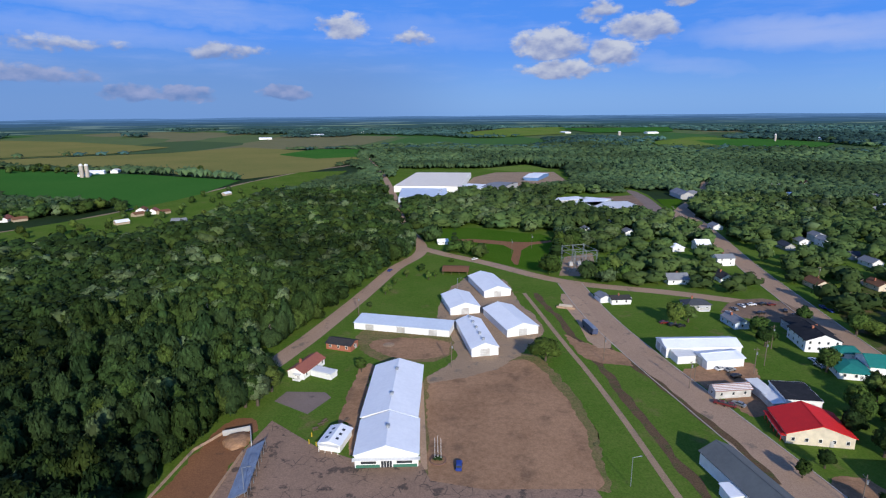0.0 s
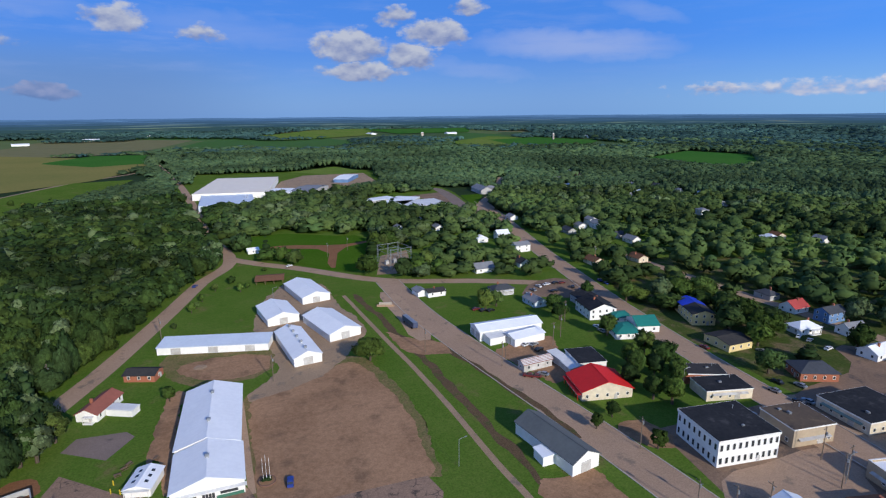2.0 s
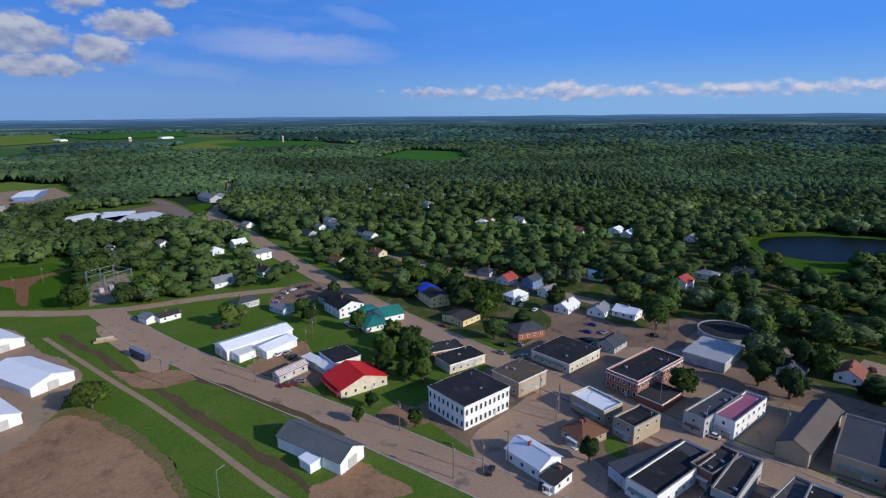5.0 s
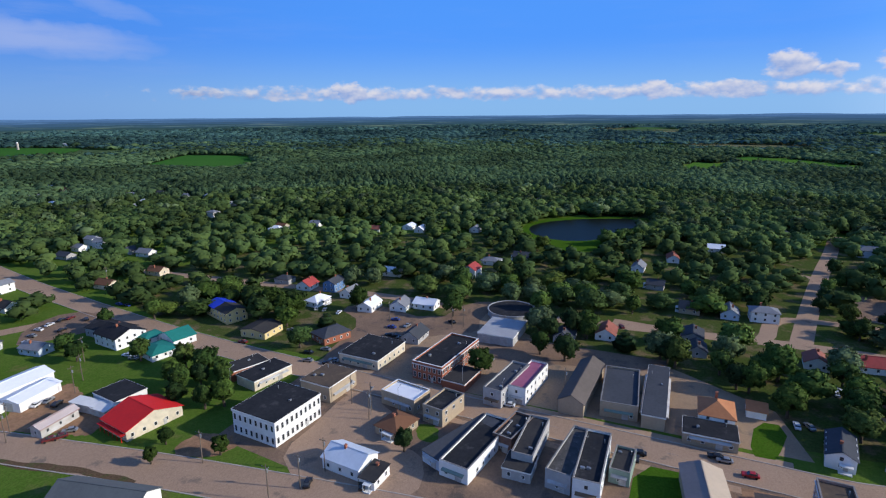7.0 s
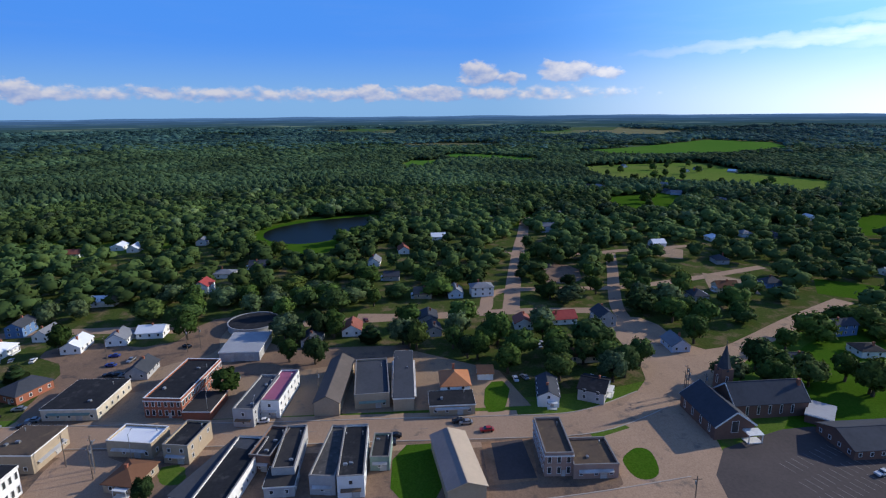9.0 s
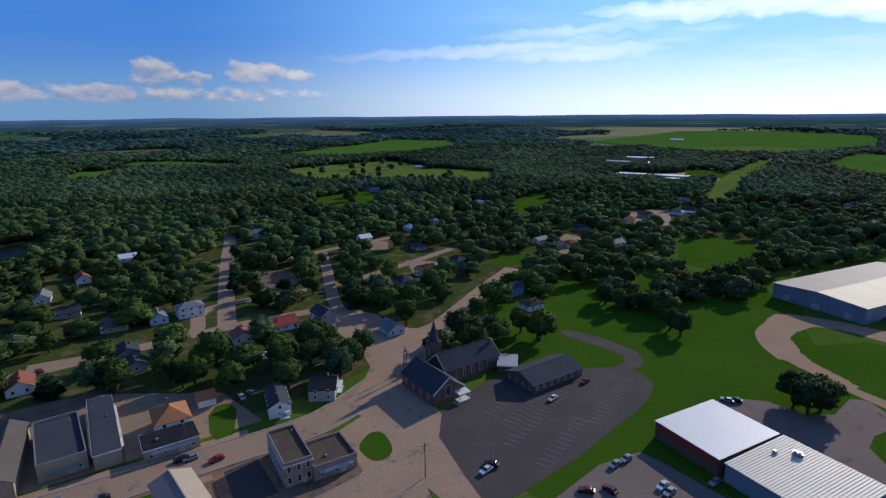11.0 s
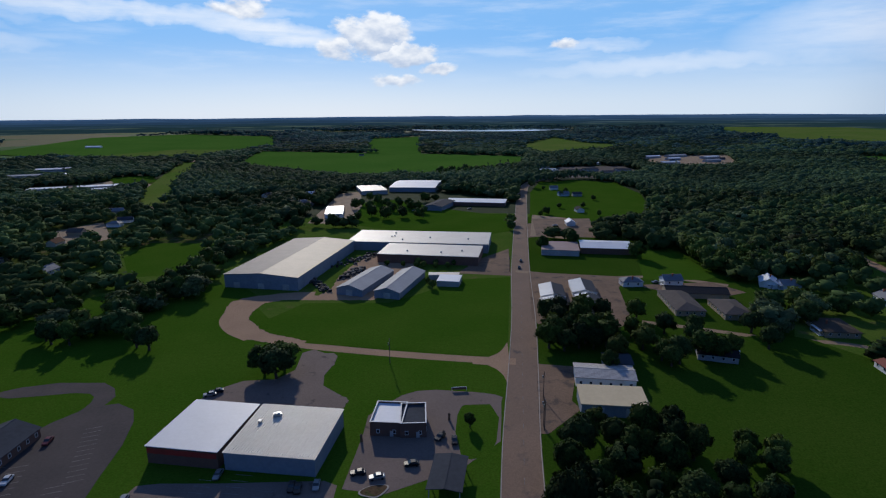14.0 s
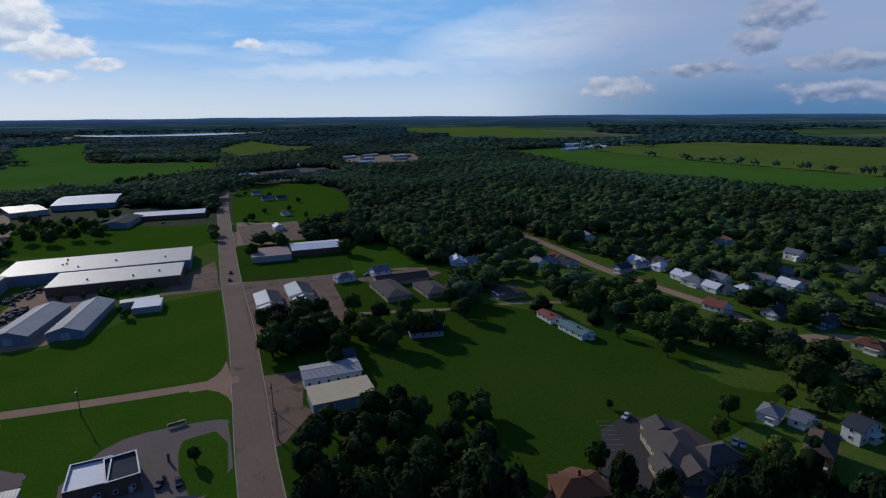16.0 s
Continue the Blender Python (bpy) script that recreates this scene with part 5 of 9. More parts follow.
        part("entrance_front", bm, [TRIM, GREENTRIM, GLASS], root, "green base panels, glass doors and entrance canopy")
    if kind in ("store", "store2"):
        for s in (-1, 1):
            if kind == "store":
                bm = bmesh.new()
                box(bm, 0, s * (W / 2 + 0.12), 3.4, L * 0.98, 0.2, 1.6)
                part("sign_band", bm, REDSIGN, root, "plain red sign band")
            bm = bmesh.new()
            box(bm, s * 0.1 * L, W / 2 + 0.06, 0, 3.2, 0.1, 2.6)
            part("entrance", bm, GLASS, root)
            for k in range(5):
                bm = bmesh.new()
                box(bm, s * 0.3 * L + (k - 2) * 0.8, W / 2 + 0.06, 0.8, 0.6, 0.08, 1.6)
                part("shop_window", bm, GLASS, root)
    if kind == "store2":
        share("rooftop_unit", unit_mesh(), root, pose(-0.22 * L, 0.25 * W, h + rise * 0.8 + 0.22, 0, 0, 20))
        share("rooftop_unit", unit_mesh(), root, pose(-0.36 * L, 0.1 * W, h + rise * 0.8 + 0.22, 0, 0, 90) @ Matrix.Scale(0.6, 4))
    if kind == "stand":
        lean = math.degrees(math.atan2(rise, L / 2))
        for s in (-1, 1):
            for k in (-1, 0, 1):
                bm = bmesh.new()
                box(bm, 0, 0, 0, 0.9, 1.0, 0.1)
                ob = part("skylight", bm, GLASS, root)
                ob.matrix_basis = pose(s * L * 0.25, k * W * 0.26, h + rise * 0.5 + 0.2, 0, s * lean, 0)
        for k in range(4):
            bm = bmesh.new()
            box(bm, -L / 2 + 0.3 + k * (L - 0.6) / 3, -W / 2 - 1.0, 0, 0.14, 0.14, h - 0.2)
            part("porch_post", bm, TRIM, root)
        bm = bmesh.new()
        box(bm, 0, -W / 2 - 0.6, h - 0.2, L, 1.2, 0.12)
        part("awning", bm, R_PALE, root)
    if kind == "lodge":
        bm = bmesh.new()
        for k in range(6):
            box(bm, -L / 2 - 1.2, -W / 2 + 1 + k * (W - 2) / 5, 0, 0.15, 0.15, 2.6)
        box(bm, -L / 2 - 0.7, 0, 2.6, 1.8, W, 0.12)
        part("porch", bm, R_RED, root)
    if kind == "tarp":
        bm = bmesh.new()
        slab(bm, L * 1.02, W * 0.4, h + 0.05, rise, 0.5, 0.25)
        for v in bm.verts:
            v.co.y += 0.27 * W
            v.co.z += 0.1 * noise.noise(v.co)
        part("tarpaulin", bm, R_TARP, root, "crumpled blue tarpaulin")
    return root


building("exhibition_hall", "long white metal exhibition hall with ridge vents and green base", "hall", -17.2, 150.5, 18.4, 18.6, 1.7, 4.3, "gable_y", 3.0, WHITE, R_WHITE, 0, vents=1, kind="hall")
building("exhibition_hall", "long white metal hall wing with two ridge vents", "hall", -17.6, 179.8, 18.1, 37.6, -0.9, 4.6, "gable_y", 2.8, WHITE, R_WHITE, 0, vents=2)
building("food_stand", "small white metal food stand with skylights on asphalt", "stand", -34.0, 153.8, 6.8, 9.4, -13.5, 2.6, "gable_y", 1.0, WHITE, R_WHITE, 0, kind="stand")
building("stock_barn", "long low white stock barn with pale blue roof", "barn", -18.9, 247.6, 46.6, 10.3, -13.9, 3.2, "shed", 0.9, WHITE, R_PALEBLUE, 0, door=3)
building("show_barn", "white metal show barn on bare soil", "barn", 26.6, 309.3, 15.6, 31.5, 13.5, 3.8, "gable_y", 2.4, WHITE, R_WHITE, 0, door=1)
building("show_barn", "white metal show barn on bare soil", "barn", 8.8, 278.1, 15.4, 23.2, 11.3, 3.8, "gable_y", 2.4, WHITE, R_WHITE, 0, door=1)
building("show_barn", "white metal show barn beside a gravel drive", "barn", 32.1, 252.9, 15.6, 30.5, 16.7, 3.8, "gable_y", 2.4, WHITE, R_WHITE, 0, door=1)
building("show_barn", "white metal show barn with ridge vents facing the dirt lot", "barn", 14.6, 232.9, 11.6, 33.4, 9.6, 3.8, "gable_y", 2.2, WHITE, R_WHITE, 0, vents=5, door=1)
building("brick_shed", "small red brick shed with dark shingle roof", "shed", -44.7, 226.8, 11.9, 7.1, -18.9, 2.8, "gable_x", 1.2, BRICK, R_DARK, 1)
building("cottage", "white cottage with rust red shingle roof", "house", -55.1, 204.4, 7.3, 14.8, -20.5, 2.8, "gable_y", 1.8, WHITE, R_RUST, 1)
building("garage_wing", "low white wing of a cottage with pale roof", "garage", -47.2, 199.7, 9.5, 4.2, -25.2, 2.2, "flat", 0.3, WHITE, R_PALE, 0)
building("picnic_shelter", "brown roofed open picnic shelter on grass", "shelter", 8.3, 344.1, 16.2, 13.3, -6.3, 2.4, "gable_x", 1.2, WOODW, R_BROWN, 0, kind="shelter")
building("hut", "small white hut on the lawn by the crossroads", "hut", -0.4, 423.6, 8.0, 6.0, 10.0, 2.6, "gable_x", 1.4, WHITE, R_WHITE, 1)
building("factory", "large factory with a cream flat membrane roof", "factory", -9.0, 797.2, 87.1, 170.7, -7.5, 8.0, "flat", 0.8, WHITE, R_CREAM, 0)
building("factory_annex", "factory annex with pale blue roof and stacks", "factory", -23.1, 675.0, 57.2, 85.2, 1.1, 6.0, "flat", 0.5, PALEBLUE, R_PALEBLUE, 0, vents=3)
building("warehouse", "white warehouse behind the factory", "warehouse", 41.7, 729.9, 32.6, 42.5, -23.4, 6.0, "flat", 0.4, WHITE, R_WHITE, 0)
building("warehouse", "grey warehouse with curved roof behind the factory", "warehouse", 76.5, 738.2, 29.4, 65.8, -25.7, 6.0, "gable_x", 2.0, GREYW, R_GREY, 0)
building("machine_shed", "blue metal machine shed with white roof", "shed", 146.1, 862.6, 22.5, 69.6, -23.6, 5.0, "gable_x", 2.0, BLUE, R_WHITE, 0)
building("school", "low school block with white roof among trees", "school", 161.9, 603.8, 29.0, 62.0, -33.4, 4.0, "flat", 0.4, GREYW, R_WHITE, 1)
building("school", "school wing with white gravel roof", "school", 180.7, 579.7, 47.8, 43.4, 5.4, 4.0, "flat", 0.4, GREYW, R_PALE, 1)
building("school", "school wing with pale roof", "school", 143.4, 626.5, 38.1, 20.8, 22.7, 4.0, "flat", 0.4, GREYW, R_WHITE, 0)
building("hay_barn", "grey wooden barn with steep roof", "barn", 285.6, 656.2, 16.0, 38.2, -3.4, 5.0, "gable_y", 4.0, GREYW, R_GREY, 0)
building("ranch_house", "white ranch house with a dark roof", "house", 94.6, 283.0, 10.4, 7.3, 3.6, 2.8, "gable_x", 1.2, WHITE, R_DARK, 1)
building("garage", "white garage with grey roof", "garage", 86.9, 286.4, 6.0, 8.3, 7.4, 2.8, "gable_y", 1.2, WHITE, R_GREY, 0)
building("workshop", "long white metal building with stepped ends", "workshop", 108.2, 218.8, 31.5, 10.8, 0.9, 4.5, "gable_x", 1.6, WHITE, R_WHITE, 0, door=2)
building("workshop_bay", "white metal front bay of the long workshop", "workshop", 111.7, 207.9, 16.5, 9.2, 9.8, 3.6, "gable_x", 1.2, WHITE, R_WHITE, 0, door=1)
building("workshop_bay", "small white metal bay of the long workshop", "workshop", 98.9, 210.8, 8.7, 6.4, 6.0, 3.2, "shed", 0.6, WHITE, R_PALE, 0)
building("repair_shed", "patchy metal shed with striped rusty roof", "shed", 103.2, 181.8, 13.5, 4.4, 6.1, 3.2, "gable_x", 1.2, PALEMETAL, R_STRIPE, 1)
building("repair_shed", "small pale metal lean-to shed", "shed", 115.1, 174.1, 7.3, 5.2, -92.3, 2.6, "shed", 0.7, PALEMETAL, R_PALE, 0)
building("workshop", "white workshop with a black flat roof", "workshop", 123.3, 176.7, 11.6, 13.8, -8.5, 4.0, "flat", 0.4, WHITE, R_BLACK, 0)
building("lean_to", "pale metal lean-to between shed and workshop", "shed", 114.6, 182.2, 4.4, 10.5, 6.1, 2.8, "shed", 0.5, PALEMETAL, R_PALE, 0)
building("hall", "hall with bright red metal roof and cream walls", "hall", 116.1, 157.1, 19.1, 14.9, -10.6, 3.6, "gable_y", 3.2, CREAM, R_RED, 1, kind="lodge")
building("apartment_block", "two storey white block with many tall windows and black flat roof", "apartments", 131.6, 113.6, 20.9, 18.4, -6.3, 8.4, "flat", 0.5, WHITE, R_BLACK, 2, kind="block")
building("shed", "long grey roofed metal shed with white gable", "shed", 81.7, 130.0, 25.9, 10.2, -78.9, 4.2, "gable_x", 2.6, WHITE, R_SHED, 0, door=1)
building("lean_to", "white cube shaped metal lean-to", "shed", 75.9, 126.0, 5.3, 4.5, -88.1, 3.0, "shed", 0.4, WHITE, R_WHITE, 0)
building("office", "low white office with teal green hipped roof", "office", 158.0, 198.5, 11.5, 13.5, -14.0, 2.8, "hip", 1.7, WHITE, R_TEAL, 1)
building("office", "white gabled office with teal green roof", "office", 171.5, 201.5, 10.5, 13.0, -14.0, 3.4, "gable_x", 2.6, WHITE, R_TEAL, 1)
building("office", "teal green roofed office wing with white walls", "office", 167.5, 214.0, 9.0, 8.5, -14.0, 2.8, "hip", 1.6, WHITE, R_TEAL, 1)
building("farmhouse", "two storey white house with black roof", "house", 161.6, 225.2, 14.1, 16.7, -8.3, 5.2, "gable_y", 2.8, WHITE, R_BLACK, 2)
building("farmhouse", "long rear wing with black roof", "house", 166.2, 237.1, 20.1, 12.0, -92.9, 4.0, "gable_x", 1.6, GREYW, R_BLACK, 1)
building("shop", "low red brick shop with dark roof", "shop", 157.9, 150.5, 15.2, 8.9, -22.7, 4.0, "flat", 0.4, BRICK, R_DARK, 1, kind="shop")
building("shop", "white walled shop with black flat roof", "shop", 156.1, 139.5, 17.6, 10.6, -12.2, 3.8, "flat", 0.3, CREAM, R_BLACK, 1, kind="shop")
building("store", "brown brick store with dark roof", "shop", 157.7, 111.1, 15.4, 13.4, -6.1, 6.0, "flat", 0.5, TAN, R_DARKBROWN, 1, kind="shop")
building("shop", "flat white roofed cafe with parapet", "shop", 159.5, 80.3, 14.5, 9.4, -101.6, 4.5, "parapet", 0.5, TAN, R_WHITE, 1, kind="shop")
building("hip_house", "brown hip roofed small house", "house", 142.9, 75.5, 9.0, 10.7, -103.4, 2.9, "hip", 2.2, TAN, R_BROWN, 1)
building("shop", "two storey tan stone store with black roof", "shop", 156.9, 64.7, 7.9, 13.6, -101.4, 5.4, "parapet", 0.5, TAN, R_BLACK, 2, kind="shop")
building("white_house", "white house with pale metal roof and porch", "house", 120.9, 79.5, 13.0, 9.3, -97.3, 3.8, "gable_x", 2.2, WHITE, R_PALEBLUE, 1)
building("house_wing", "low white wing with dark roof", "house", 117.7, 69.7, 5.0, 7.9, -94.1, 2.8, "shed", 0.6, WHITE, R_DARK, 1)
building("shop", "long shop with black flat roof and white side wall", "shop", 140.4, 46.9, 9.3, 29.2, -99.5, 4.2, "parapet", 0.5, WHITE, R_BLACK, 1, kind="shop")
building("shop", "long shop wing with weathered grey roof", "shop", 141.8, 52.3, 7.0, 27.0, -113.4, 3.6, "shed", 0.6, PALEBLUE, R_SLATE, 1, kind="shop")
building("shop", "two storey shop with dark roof and white side", "shop", 147.5, 32.3, 6.3, 21.6, -91.0, 5.0, "parapet", 0.4, GREYW, R_DARK, 1, kind="shop")
building("shop", "dark roofed shop of brown brick", "shop", 151.3, 38.8, 6.4, 15.3, -102.6, 4.6, "parapet", 0.4, BROWNBRICK, R_DARK, 1, kind="shop")
building("shed", "single storey dark roofed rear shed", "shed", 136.4, 32.9, 8.1, 8.8, -90.2, 3.2, "flat", 0.3, GREYW, R_DARK, 1)
building("shop", "two storey shop with weathered mottled grey roof", "shop", 144.1, 19.5, 7.1, 24.8, -98.7, 5.2, "parapet", 0.4, GREYW, R_MOTTLE, 1, kind="shop")
building("shop", "two storey shop with black roof and white walls", "shop", 142.5, 13.5, 7.2, 25.2, -90.5, 6.0, "parapet", 0.4, WHITE, R_BLACK, 2, kind="shop")
building("shop", "low shop with dark green tarred roof", "shop", 146.9, 5.7, 5.6, 12.2, -94.6, 3.8, "parapet", 0.4, GREENW, R_DARK, 1, kind="shop")
building("bank", "red brick corner bank with black roof and white cornice", "bank", 192.5, 77.8, 13.1, 31.2, -97.5, 6.6, "parapet", 0.5, BRICK, R_BLACK, 2, kind="block")
building("shop", "low brick annex beside the bank", "shop", 181.5, 67.4, 9.5, 14.0, -96.6, 3.0, "flat", 0.3, BRICK, R_DARK, 0)
building("office", "low tan office with black roof and canopy", "office", 189.3, 110.3, 18.8, 21.6, -94.1, 4.2, "flat", 0.4, CREAM, R_BLACK, 1, kind="shop")
building("garage_hall", "grey flat roofed metal garage", "garage", 230.8, 65.6, 16.5, 21.7, -91.6, 4.0, "flat", 0.3, GREYW, R_LIGHTGREY, 0, door=2)
building("library", "red brick building with grey green hip roof", "library", 199.7, 138.1, 11.2, 14.0, -113.2, 3.4, "hip", 2.4, BRICK, R_SLATE, 1)
building("shop_house", "low building with yellow wall and dark roof", "shop", 193.2, 171.9, 13.3, 13.6, 1.5, 3.4, "gable_x", 1.2, YELLOW, R_DARK, 1)
building("apartment_house", "two storey cream house under repair with blue tarp roof", "house", 204.5, 203.6, 10.9, 22.5, -21.4, 5.6, "gable_y", 1.8, YELLOW, R_DARK, 2, kind="tarp")
building("shop", "old two storey shop with grey front", "shop", 180.6, 49.2, 7.0, 24.6, -99.7, 5.8, "parapet", 0.4, GREYW, R_SLATE, 2, kind="shop")
building("shop", "old shop with faded magenta roof and white side wall", "shop", 184.9, 42.3, 6.8, 23.3, -97.5, 5.8, "parapet", 0.4, WHITE, R_PINK, 2, kind="shop")
building("lumber_barn", "long tan gabled barn with bright metal patch", "barn", 189.6, 23.4, 8.6, 34.1, -94.5, 5.0, "gable_y", 2.4, TAN, R_TAUPE, 0)
building("shop", "flat dark roofed shop with white shopfront sign", "shop", 190.3, 10.0, 12.2, 28.5, -87.8, 4.8, "parapet", 0.4, TAN, R_SLATE, 1, kind="shop")
building("shop", "flat dark roofed shop wing", "shop", 192.9, -1.8, 39.2, 7.2, -1.1, 4.6, "flat", 0.4, TAN, R_SLATE, 0, kind="shop")
building("house", "white house with orange tile hip roof", "house", 185.7, -20.4, 10.4, 12.1, -91.5, 5.0, "hip", 3.2, WHITE, R_ORANGE, 2)
building("office", "low dark flat roofed office before an orange roofed house", "office", 173.8, -18.0, 15.5, 10.0, -91.3, 3.6, "flat", 0.3, TAN, R_BLACK, 1, kind="shop")
building("orange_garage", "small white garage with orange roof", "garage", 196.3, -33.4, 5.9, 7.4, -93.6, 2.8, "gable_x", 1.6, WHITE, R_ORANGE, 0)
building("house", "narrow white house with slate grey roof", "house", 177.4, -53.1, 7.4, 14.5, -101.6, 4.2, "gable_y", 1.9, WHITE, R_SLATE, 2)
building("grey_house", "grey house with dark roof under trees", "house", 177.5, -70.6, 9.3, 12.6, -121.0, 4.4, "gable_x", 2.0, GREYW, R_BLACK, 2)
building("tan_hall", "long hall with taupe and cream metal roof", "hall", 137.6, -15.7, 10.4, 25.9, -84.1, 4.6, "gable_y", 1.8, TAN, R_CREAM, 0, kind="two_tone")
building("brick_block", "two storey pinkish brick block with brown flat roof", "shop", 142.4, -44.8, 8.1, 18.7, -94.3, 6.8, "parapet", 0.6, PINKBRICK, R_DARKBROWN, 2, kind="block")
building("brick_block", "single storey brick wing with brown roof", "shop", 137.7, -54.6, 12.8, 13.3, -93.2, 3.8, "parapet", 0.4, PINKBRICK, R_DARKBROWN, 1, kind="shop")
building("parish_hall", "low brick parish hall with dark gable roof", "hall", 138.8, -144.9, 25.4, 15.3, -90.8, 3.2, "gable_x", 2.8, BROWNBRICK, R_SLATE, 1)
building("parish_wing", "low flat roofed link with pale roof", "hall", 153.9, -139.5, 7.7, 11.3, -133.6, 2.8, "flat", 0.3, BROWNBRICK, R_LIGHTGREY, 0)
building("store", "steel store with bright white roof and red sign band", "store", 76.1, -154.9, 22.5, 26.0, 171.5, 5.6, "shed", 0.5, BROWNBRICK, R_BRIGHT, 0, kind="store")
building("store", "steel store with ribbed cream roof and rooftop units", "store", 49.7, -151.5, 27.3, 26.3, 172.7, 5.6, "shed", 0.5, GREYBLUE, R_CREAM, 0, kind="store2")
building("bank", "brown brick bank with white edged flat roof", "bank", 19.4, -163.6, 10.4, 13.2, 175.5, 4.2, "parapet", 0.5, BROWNBRICK, R_WHITE, 1)
building("bank", "brown brick bank wing with grey roof and white coping", "bank", 11.5, -162.5, 8.4, 12.7, -177.2, 4.4, "parapet", 0.5, BROWNBRICK, R_SLATE, 1)
building("drive_canopy", "dark roofed drive-through canopy", "canopy", 0.3, -133.7, 8.9, 15.1, 172.0, 3.6, "gable_y", 0.6, GREYW, R_SLATE, 0, kind="shelter")
building("warehouse", "large warehouse with tan and grey low gable roof", "warehouse", 101.5, -358.8, 46.8, 97.3, 169.9, 8.0, "gable_y", 1.6, GREYBLUE, R_CREAM2, 0, door=3, kind="two_tone")
building("assembly_plant", "long plant with pale cream flat roof", "factory", 20.3, -419.9, 106.2, 41.2, 172.6, 6.5, "flat", 0.4, GREYBLUE, R_CREAM, 0, vents=6)
building("assembly_plant", "front wing of the plant with pale cream roof", "factory", 11.4, -379.7, 69.8, 32.2, 170.8, 6.0, "flat", 0.4, BROWNBRICK, R_CREAM, 0, vents=3)
building("steel_shed", "grey steel shed with ribbed gable roof", "shed", 48.8, -317.9, 16.2, 42.8, 160.9, 4.0, "gable_y", 2.4, GREYBLUE, R_LIGHTGREY, 0, door=1)
building("steel_shed", "grey steel shed with ribbed gable roof", "shed", 27.7, -313.6, 15.1, 45.1, 164.0, 4.0, "gable_y", 2.4, GREYBLUE, R_LIGHTGREY, 0, door=1)
building("plant_office", "small white roofed office by the plant", "office", -1.1, -319.8, 13.3, 13.8, 171.1, 3.2, "flat", 0.3, GREYW, R_WHITE, 0)
building("plant_office", "low pale roofed annex by the plant", "office", 2.3, -329.8, 18.8, 5.9, 178.3, 3.0, "flat", 0.3, GREYW, R_CREAM, 0)
building("far_warehouse", "white roofed warehouse beyond the plant", "warehouse", 41.6, -758.7, 60.6, 79.6, 174.2, 6.0, "gable_x", 2.0, GREYBLUE, R_WHITE, 0)
building("far_warehouse", "pale flat roofed warehouse beyond the plant", "warehouse", 99.7, -725.7, 32.9, 56.5, -163.9, 5.0, "flat", 0.4, GREYW, R_CREAM, 0)
building("far_office", "long white roofed office beside the street", "office", -32.7, -618.3, 66.9, 28.6, 169.7, 4.0, "flat", 0.4, BROWNBRICK, R_WHITE, 1)
building("blue_shed", "blue grey metal shed", "shed", 8.1, -597.4, 20.6, 43.0, 160.0, 4.5, "gable_y", 1.8, GREYBLUE, R_SLATE, 0)
building("shop", "pale roofed shop by a gravel yard", "shop", 115.9, -561.8, 17.9, 50.1, -171.0, 4.0, "flat", 0.3, WHITE, R_PALE, 0)
# gable roofs whose sunlit and shaded slopes are painted
for ux, uy, ul, uw in [(-55.4, -273.5, 13.0, 17.5), (-58.4, -296.5, 13.0, 21.0), (-77.2, -303.5, 13.0, 22.0), (-75.0, -281.0, 12.0, 14.0)]:
    building("storage_units", "row of storage units, gable roof coloured sunlit and shaded", "storage", ux, uy, ul, uw, 174.0, 2.8, "gable_y", 1.6, WHITE, R_PALE, 0, kind="two_slopes")
building("workshop", "workshop with ribbed grey metal roof", "workshop", -59.4, -194.0, 21.7, 12.0, 171.7, 3.8, "gable_x", 1.0, WHITE, R_RIBBED, 1)
building("workshop", "metal workshop with flat sand coloured roof", "workshop", -56.6, -174.1, 22.1, 13.0, 173.8, 4.4, "shed", 0.4, GREYBLUE, R_SAND, 0, door=2)
building("shed", "small dark roofed rear shed", "shed", -67.6, -205.1, 9.6, 10.0, 178.0, 4.0, "gable_x", 1.4, GREYW, R_SLATE, 0)
building("shop", "long shop with white barrel roof", "shop", -116.6, -399.3, 36.2, 24.8, 170.6, 4.5, "gable_x", 1.4, BROWNBRICK, R_WHITE, 0)
building("shop", "shop with faded pink roof", "shop", -82.9, -397.7, 26.7, 27.6, 170.7, 4.0, "flat", 0.4, GREYW, R_PINKISH, 0)
building("care_home", "grey hip roofed care home wing", "apartments", -122.9, -278.4, 32.8, 14.2, 85.6, 3.0, "hip", 2.2, TAN, R_TAUPE, 1)
building("care_home", "grey hip roofed care home wing", "apartments", -143.8, -267.5, 22.7, 13.5, 85.8, 3.0, "hip", 2.2, TAN, R_TAUPE, 1)
building("care_home", "grey roofed care home rear wing", "apartments", -137.9, -295.0, 32.2, 12.3, 171.1, 3.0, "gable_x", 2.0, TAN, R_DARK, 0)
building("brown_house", "low house with brown roof", "house", -178.8, -242.4, 17.9, 14.7, 83.5, 2.8, "hip", 1.8, TAN, R_DARKBROWN, 1)
building("mobile_home", "mobile home with teal metal roof and white walls", "house", -172.2, -178.9, 16.5, 7.3, 88.2, 2.6, "gable_x", 1.2, WHITE, R_TEALGREY, 1)
building("mobile_home", "white mobile home with rust roof", "house", -173.1, -198.7, 12.1, 6.6, 84.6, 2.6, "gable_x", 1.0, WHITE, R_RUST, 1)
building("lawn_house", "dark roofed house among trees on the lawn", "house", -113.2, -218.2, 15.2, 17.9, 161.9, 2.8, "gable_x", 2.0, GREYW, R_BLACK, 1)
building("clinic_building", "large grey hip roofed clinic", "office", -131.5, -93.0, 13.5, 18.0, 151.9, 3.0, "hip", 3.2, TAN, R_TAUPE, 1)
